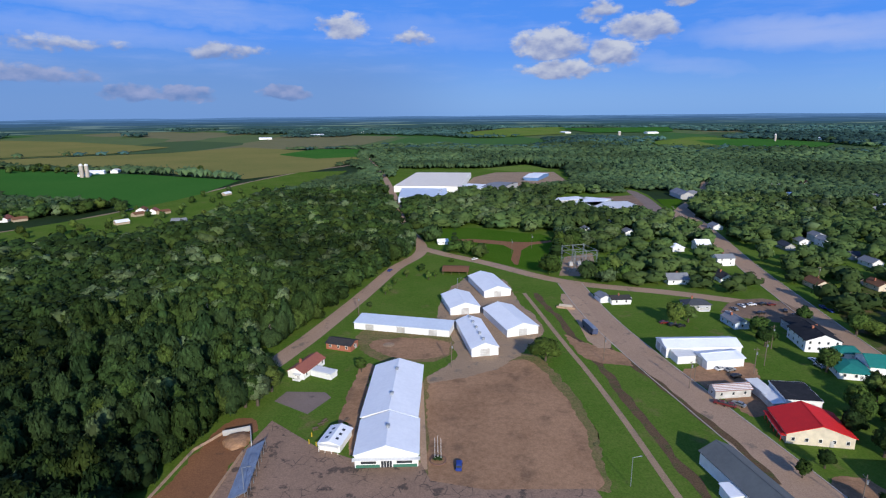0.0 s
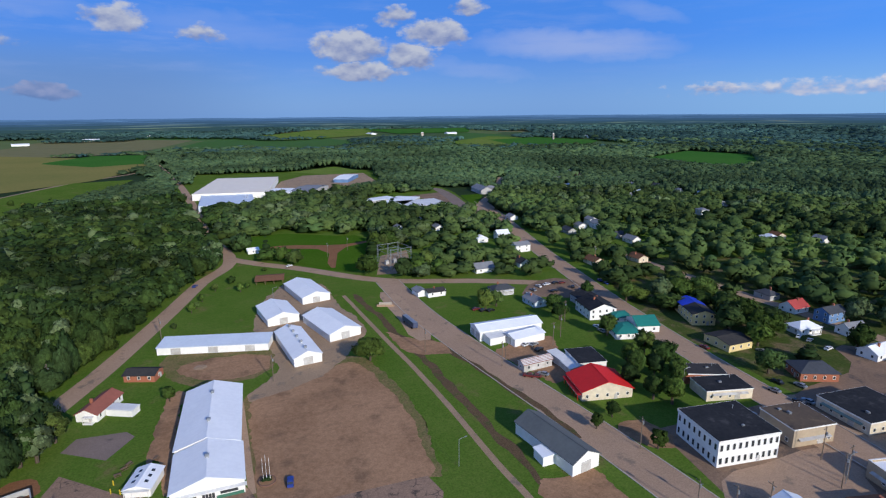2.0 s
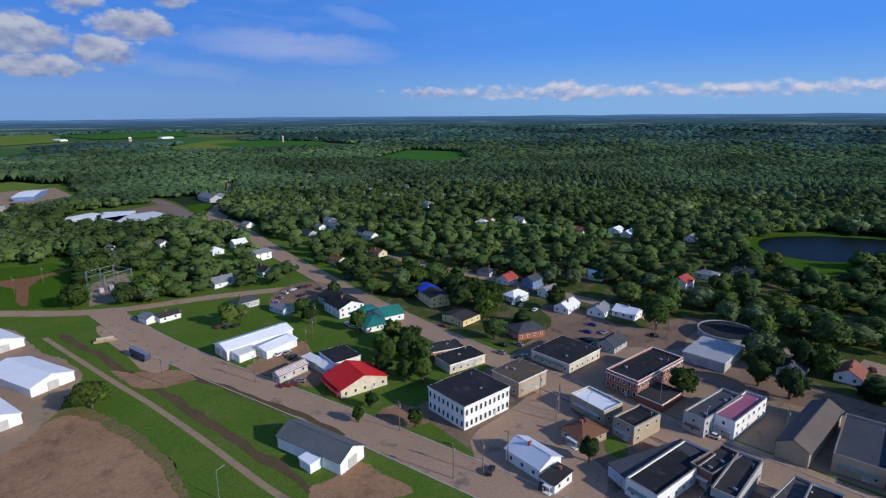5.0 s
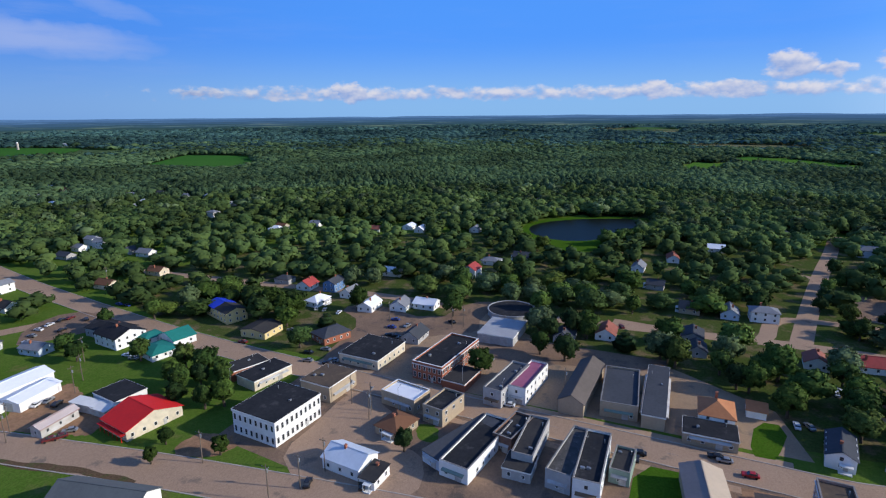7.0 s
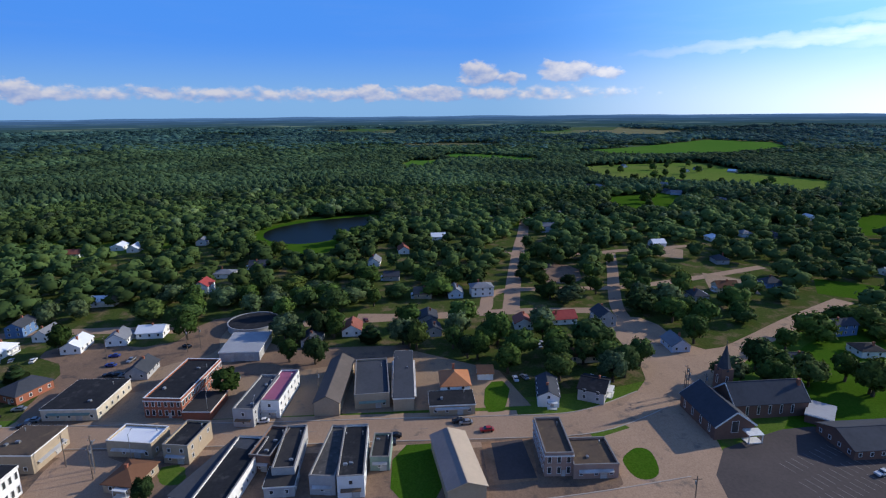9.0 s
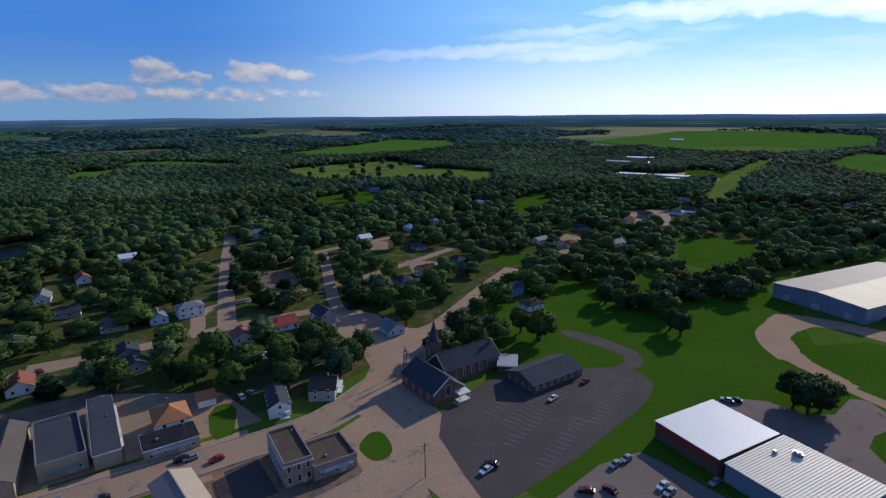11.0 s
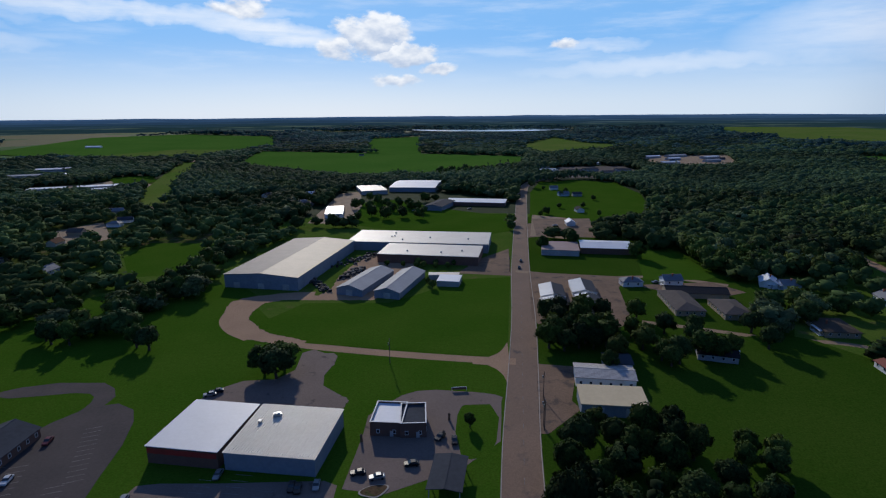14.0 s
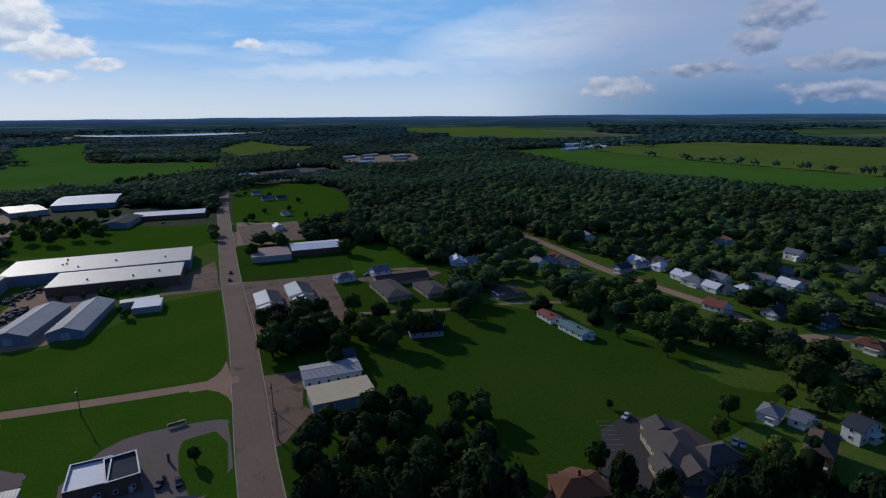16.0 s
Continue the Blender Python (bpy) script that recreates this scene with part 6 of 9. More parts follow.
building("clinic_building", "grey gabled clinic wing", "office", -139.0, -84.5, 12.5, 8.5, 166.4, 3.0, "hip", 3.0, TAN, R_TAUPE, 1)
building("house", "low brown roofed house by the lawn", "house", -94.6, -94.2, 13.7, 9.6, 157.0, 3.0, "hip", 2.4, BRICK, R_BROWN, 1)
building("brick_house", "orange brick two storey house with dark hip roof", "house", -166.3, -70.0, 7.0, 13.8, 109.2, 5.6, "hip", 2.4, ORANGEBRICK, R_DARKBROWN, 2)
building("small_house", "small house with slate grey roof", "house", -177.0, -90.6, 6.4, 8.1, 104.0, 2.8, "hip", 1.8, WHITE, R_GREY, 1)
building("small_house", "small white house with grey roof", "house", -181.7, -83.4, 5.0, 7.8, 95.8, 2.8, "gable_x", 1.6, WHITE, R_GREY, 1)
building("house", "white two storey house with slate roof", "house", -189.2, -69.7, 5.6, 11.1, 86.1, 5.0, "gable_x", 2.2, WHITE, R_SLATE, 2)
building("garage", "white garage beside the clinic", "garage", -142.9, -83.7, 5.1, 4.2, 81.4, 2.6, "gable_x", 1.0, WHITE, R_WHITE, 0)
building("house", "white house with grey shingle roof", "house", 122.0, 461.0, 10.3, 8.3, 95.0, 3.0, "gable_x", 2.4, WHITE, R_GREY, 1)
building("house", "white house with grey shingle roof", "house", 150.9, 489.0, 9.7, 7.5, 87.1, 3.0, "gable_x", 2.0, WHITE, R_GREY, 1)
building("house", "white house with grey shingle roof", "house", 155.4, 452.9, 12.0, 8.3, 88.8, 3.0, "gable_x", 2.0, WHITE, R_GREY, 1)
building("house", "white house with white metal roof", "house", 171.9, 397.2, 10.0, 8.9, 92.9, 3.0, "hip", 2.6, WHITE, R_WHITE, 1)
building("house", "two storey white house with white metal roof", "house", 191.2, 398.3, 10.1, 8.9, -2.4, 5.2, "gable_x", 2.6, WHITE, R_WHITE, 2)
building("house", "white house with grey shingle roof", "house", 237.4, 472.8, 10.4, 8.4, 92.6, 3.0, "gable_x", 2.2, WHITE, R_GREY, 1)
building("house", "two storey white house with grey shingle roof", "house", 187.0, 357.3, 12.3, 8.2, 4.5, 5.2, "gable_x", 1.8, WHITE, R_GREY, 2)
building("house", "white house with dark shingle roof", "house", 169.5, 321.7, 12.4, 8.4, 91.0, 3.0, "gable_x", 2.5, WHITE, R_DARK, 1)
building("house", "white house with grey shingle roof", "house", 139.4, 317.9, 12.8, 8.8, 2.4, 3.0, "gable_x", 2.8, WHITE, R_GREY, 1)
building("house", "white house with grey shingle roof", "house", 275.4, 413.4, 9.9, 8.2, 85.1, 3.0, "gable_x", 2.2, WHITE, R_GREY, 1)
building("house", "two storey white house with grey shingle roof", "house", 288.3, 407.4, 10.0, 7.9, 94.5, 5.2, "gable_x", 2.4, WHITE, R_GREY, 2)
building("house", "cream house with brown roof", "house", 216.8, 306.9, 12.2, 8.1, 90.6, 3.0, "gable_x", 2.3, CREAM, R_BROWN, 1)
building("house", "white house with white metal roof", "house", 418.1, 659.0, 13.0, 8.0, -4.7, 3.0, "hip", 1.8, WHITE, R_WHITE, 1)
building("house", "cream house with brown roof", "house", 500.4, 761.4, 10.2, 8.1, 85.9, 3.0, "gable_x", 2.8, CREAM, R_BROWN, 1)
building("house", "white house with grey shingle roof", "house", 435.7, 548.5, 10.7, 8.0, 4.8, 3.0, "gable_x", 2.2, WHITE, R_GREY, 1)
building("house", "grey sided house with slate roof", "house", 131.5, 273.4, 12.5, 8.1, 1.4, 3.0, "hip", 2.1, GREYW, R_SLATE, 1)
building("house", "pale blue house with grey roof", "house", 139.9, 249.3, 11.4, 7.5, 95.8, 3.0, "gable_x", 1.8, PALEBLUE, R_GREY, 1)
building("house", "grey sided house with slate roof", "house", 285.2, 368.9, 11.7, 8.4, 1.6, 3.0, "gable_x", 2.3, GREYW, R_SLATE, 1)
building("house", "white house with grey shingle roof", "house", 281.9, 351.5, 11.9, 8.0, 92.9, 3.0, "gable_x", 2.4, WHITE, R_GREY, 1)
building("house", "grey sided house with slate roof", "house", 254.9, 399.5, 12.8, 7.5, 87.0, 3.0, "gable_x", 2.1, GREYW, R_SLATE, 1)
building("house", "white house with red roof", "house", 258.9, 193.2, 10.4, 8.7, 3.3, 3.0, "gable_x", 2.8, WHITE, R_REDROOF, 1)
building("house", "two storey blue house with slate roof", "house", 262.6, 177.2, 11.9, 7.7, 1.8, 5.2, "gable_x", 2.0, BLUE, R_SLATE, 2)
building("house", "white house with grey shingle roof", "house", 255.4, 161.3, 10.2, 8.2, -4.8, 3.0, "gable_x", 2.7, WHITE, R_GREY, 1)
building("house", "white house with white metal roof", "house", 237.4, 171.2, 11.9, 7.8, -5.0, 3.0, "hip", 2.5, WHITE, R_WHITE, 1)
building("house", "white house with white metal roof", "house", 241.2, 141.2, 12.6, 8.2, 3.4, 3.0, "gable_x", 2.3, WHITE, R_WHITE, 1)
building("house", "white house with grey shingle roof", "house", 247.1, 125.8, 10.2, 8.7, 4.4, 3.0, "gable_x", 2.6, WHITE, R_GREY, 1)
building("house", "white house with white metal roof", "house", 253.5, 113.9, 11.7, 8.7, 91.1, 3.0, "gable_x", 2.1, WHITE, R_WHITE, 1)
building("house", "white house with white metal roof", "house", 301.1, 157.9, 12.3, 7.9, 91.6, 3.0, "gable_x", 2.2, WHITE, R_WHITE, 1)
building("house", "two storey white house with red roof", "house", 317.4, 111.0, 10.9, 8.9, -3.6, 5.2, "gable_x", 2.7, WHITE, R_REDROOF, 2)
building("house", "white house with grey shingle roof", "house", 348.9, 107.8, 12.6, 9.0, 90.7, 3.0, "hip", 2.0, WHITE, R_GREY, 1)
building("house", "grey sided house with slate roof", "house", 366.5, 90.6, 12.1, 8.8, 90.5, 3.0, "gable_x", 2.7, GREYW, R_SLATE, 1)
building("house", "white house with white metal roof", "house", 436.3, 211.4, 12.5, 9.0, 3.7, 3.0, "gable_x", 1.8, WHITE, R_WHITE, 1)
building("house", "white house with white metal roof", "house", 428.7, 196.9, 12.3, 8.3, 4.8, 3.0, "gable_x", 2.4, WHITE, R_WHITE, 1)
building("house", "white house with grey shingle roof", "house", 445.0, 152.1, 9.5, 8.6, 0.0, 3.0, "gable_x", 2.5, WHITE, R_GREY, 1)
building("house", "pale blue house with grey roof", "house", 295.4, -33.0, 11.3, 8.1, -1.9, 3.0, "gable_x", 2.8, PALEBLUE, R_GREY, 1)
building("house", "grey sided house with slate roof", "house", 258.0, -15.3, 11.4, 8.7, -1.8, 3.0, "gable_x", 1.9, GREYW, R_SLATE, 1)
building("house", "white house with rust red roof", "house", 399.4, -6.2, 12.6, 7.7, 3.5, 3.0, "gable_x", 2.6, WHITE, R_RUST, 1)
building("house", "grey sided house with slate roof", "house", 331.2, 2.6, 9.5, 8.4, 84.6, 3.0, "gable_x", 2.0, GREYW, R_SLATE, 1)
building("house", "grey sided house with slate roof", "house", 212.8, 101.6, 11.7, 8.3, -0.3, 3.0, "gable_x", 2.7, GREYW, R_SLATE, 1)
building("house", "white house with grey shingle roof", "house", 367.7, 14.1, 12.2, 7.6, -5.2, 3.0, "gable_x", 2.7, WHITE, R_GREY, 1)
building("house", "cream house with brown roof", "house", 397.1, 319.5, 9.8, 8.3, 85.9, 3.0, "gable_x", 2.2, CREAM, R_BROWN, 1)
building("house", "grey sided house with slate roof", "house", 263.4, 213.0, 9.9, 7.5, 93.5, 3.0, "hip", 2.0, GREYW, R_SLATE, 1)
building("house", "white house with rust red roof", "house", 415.2, 234.1, 10.8, 8.4, 91.6, 3.0, "gable_x", 2.4, WHITE, R_RUST, 1)
building("house", "cream house with brown roof", "house", 249.3, 302.8, 11.0, 8.1, 93.1, 3.0, "gable_x", 2.2, CREAM, R_BROWN, 1)
building("house", "grey sided house with slate roof", "house", 237.4, 38.1, 11.9, 8.2, -3.4, 3.0, "gable_x", 2.5, GREYW, R_SLATE, 1)
building("house", "tan house with taupe roof", "house", 295.2, -14.8, 9.8, 8.1, 85.6, 3.0, "gable_x", 2.7, TAN, R_TAUPE, 1)
building("house", "two storey white house with grey shingle roof", "house", 295.3, -47.9, 12.3, 8.5, 92.0, 5.2, "hip", 2.1, WHITE, R_GREY, 2)
building("house", "white house with rust red roof", "house", 247.2, 21.1, 11.4, 8.7, -0.3, 3.0, "gable_x", 2.6, WHITE, R_RUST, 1)
building("house", "grey sided house with slate roof", "house", 242.0, -16.3, 9.7, 7.6, 1.9, 3.0, "gable_x", 2.0, GREYW, R_SLATE, 1)
building("house", "white house with rust red roof", "house", 245.8, -60.3, 9.6, 8.8, -5.7, 3.0, "gable_x", 2.5, WHITE, R_RUST, 1)
building("house", "white house with red roof", "house", 249.5, -80.4, 12.4, 8.9, 93.6, 3.0, "gable_x", 2.8, WHITE, R_REDROOF, 1)
building("house", "two storey grey sided house with slate roof", "house", 245.4, -99.7, 11.4, 8.3, 3.9, 5.2, "gable_x", 2.8, GREYW, R_SLATE, 2)
building("house", "cream house with brown roof", "house", 207.2, -76.1, 11.8, 8.2, 87.0, 3.0, "hip", 2.2, CREAM, R_BROWN, 1)
building("house", "pale blue house with grey roof", "house", 213.9, -120.2, 10.7, 8.1, -1.5, 3.0, "gable_x", 2.8, PALEBLUE, R_GREY, 1)
building("house", "grey sided house with slate roof", "house", 275.0, -164.0, 10.9, 8.6, -1.0, 3.0, "hip", 2.6, GREYW, R_SLATE, 1)
building("house", "cream house with brown roof", "house", 286.5, -187.3, 11.9, 8.3, 85.9, 3.0, "gable_x", 2.7, CREAM, R_BROWN, 1)
building("house", "blue house with slate roof", "house", 291.3, -218.1, 10.0, 7.6, 95.0, 3.0, "hip", 2.8, BLUE, R_SLATE, 1)
building("house", "white house with white metal roof", "house", 439.0, -35.3, 11.3, 8.9, 92.1, 3.0, "gable_x", 2.4, WHITE, R_WHITE, 1)
building("house", "two storey grey sided house with slate roof", "house", 493.9, -87.9, 11.5, 9.0, -2.3, 5.2, "gable_x", 2.3, GREYW, R_SLATE, 2)
building("house", "two storey pale blue house with grey roof", "house", 457.5, -131.2, 10.8, 7.8, 86.9, 5.2, "gable_x", 2.6, PALEBLUE, R_GREY, 2)
building("house", "white house with white metal roof", "house", 395.3, -199.6, 10.0, 9.0, 92.4, 3.0, "gable_x", 2.3, WHITE, R_WHITE, 1)
building("house", "white house with grey shingle roof", "house", 534.6, -163.1, 12.4, 8.7, -0.2, 3.0, "hip", 1.9, WHITE, R_GREY, 1)
building("house", "white house with grey shingle roof", "house", 991.6, -424.6, 12.8, 8.7, -0.4, 3.0, "gable_x", 2.7, WHITE, R_GREY, 1)
building("house", "white house with grey shingle roof", "house", 897.2, -491.6, 11.8, 8.7, 5.5, 3.0, "gable_x", 2.0, WHITE, R_GREY, 1)
building("house", "white house with white metal roof", "house", 407.1, -250.8, 10.2, 7.9, 1.5, 3.0, "hip", 2.7, WHITE, R_WHITE, 1)
building("house", "grey sided house with slate roof", "house", 406.8, -304.1, 12.6, 7.9, -2.2, 3.0, "gable_x", 1.9, GREYW, R_SLATE, 1)
building("house", "two storey blue house with slate roof", "house", 221.1, -202.2, 12.3, 7.7, 94.0, 5.2, "gable_x", 1.8, BLUE, R_SLATE, 2)
building("house", "grey sided house with slate roof", "house", 193.3, -157.2, 11.1, 8.6, 84.1, 3.0, "gable_x", 2.1, GREYW, R_SLATE, 1)
building("house", "grey sided house with slate roof", "house", 282.6, -303.2, 9.8, 8.9, 92.1, 3.0, "gable_x", 2.6, GREYW, R_SLATE, 1)
building("house", "two storey white house with grey shingle roof", "house", 255.9, -338.6, 10.5, 8.5, 85.3, 5.2, "gable_x", 2.5, WHITE, R_GREY, 2)
building("house", "cream house with brown roof", "house", 312.4, -427.4, 11.4, 7.7, 90.1, 3.0, "gable_x", 2.5, CREAM, R_BROWN, 1)
building("house", "white house with grey shingle roof", "house", 309.2, -503.2, 11.9, 8.3, 1.8, 3.0, "hip", 2.4, WHITE, R_GREY, 1)
building("house", "white house with dark shingle roof", "house", 198.9, -196.1, 10.1, 8.8, 85.5, 3.0, "hip", 1.9, WHITE, R_DARK, 1)
building("house", "cream house with brown roof", "house", 282.4, -317.8, 10.7, 8.6, 90.7, 3.0, "hip", 2.0, CREAM, R_BROWN, 1)
building("house", "grey sided house with slate roof", "house", 317.9, -370.1, 12.6, 7.6, 87.0, 3.0, "hip", 2.2, GREYW, R_SLATE, 1)
building("house", "white house with white metal roof", "house", 478.1, -387.9, 10.7, 8.1, -1.8, 3.0, "gable_x", 2.0, WHITE, R_WHITE, 1)
building("house", "grey sided house with slate roof", "house", 573.9, -362.3, 11.6, 8.5, -3.8, 3.0, "gable_x", 2.4, GREYW, R_SLATE, 1)
building("house", "grey sided house with slate roof", "house", 662.2, -341.5, 11.8, 8.1, 1.1, 3.0, "gable_x", 2.7, GREYW, R_SLATE, 1)
building("house", "tan house with taupe roof", "house", 321.5, -467.4, 12.3, 8.3, 0.8, 3.0, "gable_x", 2.7, TAN, R_TAUPE, 1)
building("house", "white house with white metal roof", "house", 489.3, -772.3, 10.8, 7.9, 94.7, 3.0, "gable_x", 2.1, WHITE, R_WHITE, 1)
building("house", "white house with white metal roof", "house", 656.5, -951.1, 12.7, 8.0, 95.7, 3.0, "hip", 2.5, WHITE, R_WHITE, 1)
building("house", "pale blue house with grey roof", "house", 419.4, -285.1, 9.9, 8.6, -0.1, 3.0, "hip", 2.4, PALEBLUE, R_GREY, 1)
building("house", "grey sided house with slate roof", "house", 343.8, -218.7, 10.2, 8.7, -5.6, 3.0, "hip", 2.7, GREYW, R_SLATE, 1)
building("house", "white house with grey shingle roof", "house", 304.2, -307.4, 12.8, 7.7, 95.5, 3.0, "gable_x", 1.9, WHITE, R_GREY, 1)
building("house", "grey sided house with slate roof", "house", 157.5, -614.8, 12.3, 8.4, -5.7, 3.0, "hip", 2.0, GREYW, R_SLATE, 1)
building("house", "grey sided house with slate roof", "house", 536.7, -465.8, 9.8, 8.3, 87.9, 3.0, "gable_x", 2.5, GREYW, R_SLATE, 1)
building("house", "pale blue house with grey roof", "house", -142.7, -677.2, 13.0, 7.8, 4.3, 3.0, "gable_x", 2.5, PALEBLUE, R_GREY, 1)
building("house", "white house with grey shingle roof", "house", -140.9, -731.5, 10.3, 8.0, -1.1, 3.0, "gable_x", 2.5, WHITE, R_GREY, 1)
building("house", "grey sided house with slate roof", "house", -158.6, -674.2, 10.9, 8.2, 0.4, 3.0, "gable_x", 2.0, GREYW, R_SLATE, 1)
building("house", "white house with dark shingle roof", "house", -136.1, -564.4, 11.2, 7.5, 93.1, 3.0, "gable_x", 2.2, WHITE, R_DARK, 1)
building("house", "white house with white metal roof", "house", -111.9, -496.5, 11.1, 7.6, 88.4, 3.0, "gable_x", 2.2, WHITE, R_WHITE, 1)
building("house", "white house with grey shingle roof", "house", -133.1, -316.8, 10.8, 8.1, 3.7, 3.0, "gable_x", 2.6, WHITE, R_GREY, 1)
building("house", "grey sided house with slate roof", "house", 204.3, -1340.7, 10.0, 8.2, -4.1, 3.0, "gable_x", 2.0, GREYW, R_SLATE, 1)
building("house", "grey sided house with slate roof", "house", -460.7, -1147.8, 10.9, 7.8, -4.3, 3.0, "hip", 2.0, GREYW, R_SLATE, 1)
building("house", "grey sided house with slate roof", "house", -570.2, -1163.2, 11.2, 7.6, -1.2, 3.0, "gable_x", 2.2, GREYW, R_SLATE, 1)
building("house", "white house with white metal roof", "house", -295.9, -1089.8, 12.0, 7.6, 84.5, 3.0, "gable_x", 1.8, WHITE, R_WHITE, 1)
building("house", "white house with grey shingle roof", "house", -176.4, -998.7, 12.9, 7.8, -1.3, 3.0, "gable_x", 2.0, WHITE, R_GREY, 1)
building("house", "white house with grey shingle roof", "house", -108.6, -314.6, 11.7, 8.0, 1.1, 3.0, "hip", 2.1, WHITE, R_GREY, 1)
building("house", "white house with grey shingle roof", "house", -242.9, -282.3, 12.9, 8.9, 89.9, 3.0, "hip", 2.1, WHITE, R_GREY, 1)
building("house", "grey sided house with slate roof", "house", -249.4, -269.8, 12.4, 8.4, 87.8, 3.0, "gable_x", 2.5, GREYW, R_SLATE, 1)
building("house", "white house with grey shingle roof", "house", -287.3, -243.4, 12.9, 8.4, -4.7, 3.0, "hip", 1.9, WHITE, R_GREY, 1)
building("house", "white house with white metal roof", "house", -293.3, -230.2, 10.1, 7.6, -3.7, 3.0, "hip", 2.7, WHITE, R_WHITE, 1)
building("house", "white house with grey shingle roof", "house", -282.8, -198.3, 12.8, 7.6, 93.0, 3.0, "hip", 2.7, WHITE, R_GREY, 1)
building("house", "white house with white metal roof", "house", -282.8, -185.8, 9.8, 7.9, 85.4, 3.0, "gable_x", 2.3, WHITE, R_WHITE, 1)
building("house", "white house with white metal roof", "house", -293.3, -173.5, 11.4, 8.7, 86.1, 3.0, "hip", 2.7, WHITE, R_WHITE, 1)
building("house", "white house with rust red roof", "house", -256.6, -165.5, 10.9, 8.9, 95.1, 3.0, "gable_x", 2.6, WHITE, R_RUST, 1)
building("house", "two storey white house with grey shingle roof", "house", -391.2, -200.3, 11.0, 8.2, 88.1, 5.2, "gable_x", 2.3, WHITE, R_GREY, 2)
building("house", "grey sided house with slate roof", "house", -331.2, -162.7, 12.1, 8.9, 95.4, 3.0, "gable_x", 2.0, GREYW, R_SLATE, 1)
building("house", "white house with grey shingle roof", "house", -388.4, -251.0, 12.0, 7.5, 85.1, 3.0, "hip", 2.5, WHITE, R_GREY, 1)
building("house", "grey sided house with slate roof", "house", -384.6, -164.0, 12.6, 8.6, 96.0, 3.0, "gable_x", 1.9, GREYW, R_SLATE, 1)
building("house", "blue house with slate roof", "house", -281.5, -125.8, 10.9, 8.9, -1.9, 3.0, "gable_x", 1.9, BLUE, R_SLATE, 1)
building("house", "grey sided house with slate roof", "house", -272.1, -144.7, 9.8, 8.5, 2.3, 3.0, "gable_x", 2.7, GREYW, R_SLATE, 1)
building("house", "pale blue house with grey roof", "house", -196.8, -307.0, 10.0, 9.0, -3.2, 3.0, "gable_x", 2.0, PALEBLUE, R_GREY, 1)
building("house", "cream house with brown roof", "house", -266.7, -100.5, 11.5, 8.1, 93.5, 3.0, "hip", 2.6, CREAM, R_BROWN, 1)
building("house", "grey sided house with slate roof", "house", -269.5, -241.6, 11.1, 8.4, 3.9, 3.0, "gable_x", 2.4, GREYW, R_SLATE, 1)
building("house", "white house with grey shingle roof", "house", -322.6, -180.7, 12.5, 7.7, 85.0, 3.0, "gable_x", 2.2, WHITE, R_GREY, 1)
building("house", "grey sided house with slate roof", "house", -336.4, -125.6, 10.7, 8.4, 93.3, 3.0, "gable_x", 2.6, GREYW, R_SLATE, 1)
building("house", "white house with grey shingle roof", "house", -457.4, -178.1, 11.6, 8.7, -4.6, 3.0, "gable_x", 2.3, WHITE, R_GREY, 1)
building("house", "white house with white metal roof", "house", 512.0, 809.7, 12.0, 7.6, 86.3, 3.0, "gable_x", 2.7, WHITE, R_WHITE, 1)
building("house", "white house with grey shingle roof", "house", 497.8, 633.9, 12.4, 7.6, -0.8, 3.0, "gable_x", 2.1, WHITE, R_GREY, 1)
building("house", "white house with white metal roof", "house", 462.9, 568.6, 10.6, 8.6, 2.7, 3.0, "hip", 2.4, WHITE, R_WHITE, 1)
building("house", "grey sided house with slate roof", "house", 522.0, 609.6, 12.8, 8.3, 88.4, 3.0, "gable_x", 2.7, GREYW, R_SLATE, 1)
building("house", "white house with grey shingle roof", "house", 514.0, 557.4, 12.8, 8.2, 89.6, 3.0, "hip", 2.7, WHITE, R_GREY, 1)
building("house", "white house with white metal roof", "house", 515.2, 525.5, 10.5, 8.9, 4.7, 3.0, "gable_x", 2.5, WHITE, R_WHITE, 1)
building("house", "two storey white house with grey shingle roof", "house", 421.9, 424.0, 10.5, 8.3, 84.5, 5.2, "hip", 2.0, WHITE, R_GREY, 2)
building("house", "white house with white metal roof", "house", 385.2, 316.3, 11.2, 7.6, 92.9, 3.0, "hip", 2.6, WHITE, R_WHITE, 1)
building("house", "two storey white house with grey shingle roof", "house", 292.9, 423.4, 10.0, 8.2, 89.3, 5.2, "gable_x", 2.0, WHITE, R_GREY, 2)
building("house", "grey sided house with slate roof", "house", 591.3, 671.4, 10.5, 7.9, -5.8, 3.0, "hip", 2.3, GREYW, R_SLATE, 1)
building("house", "white house with grey shingle roof", "house", 481.3, 455.3, 11.4, 7.7, -6.0, 3.0, "gable_x", 2.2, WHITE, R_GREY, 1)
building("house", "white house with grey shingle roof", "house", 442.4, 735.2, 12.9, 8.0, -0.1, 3.0, "gable_x", 1.8, WHITE, R_GREY, 1)
building("house", "grey sided house with slate roof", "house", 613.9, 137.3, 11.0, 8.0, 1.2, 3.0, "gable_x", 2.3, GREYW, R_SLATE, 1)
building("house", "white house with grey shingle roof", "house", 418.5, 298.0, 10.4, 8.5, 89.0, 3.0, "gable_x", 2.1, WHITE, R_GREY, 1)
building("barn", "white farm barn beside two silos", "barn", -607.8, 978.6, 26.0, 13.0, 15.0, 4.5, "gable_x", 2.6, WHITE, R_WHITE, 0)
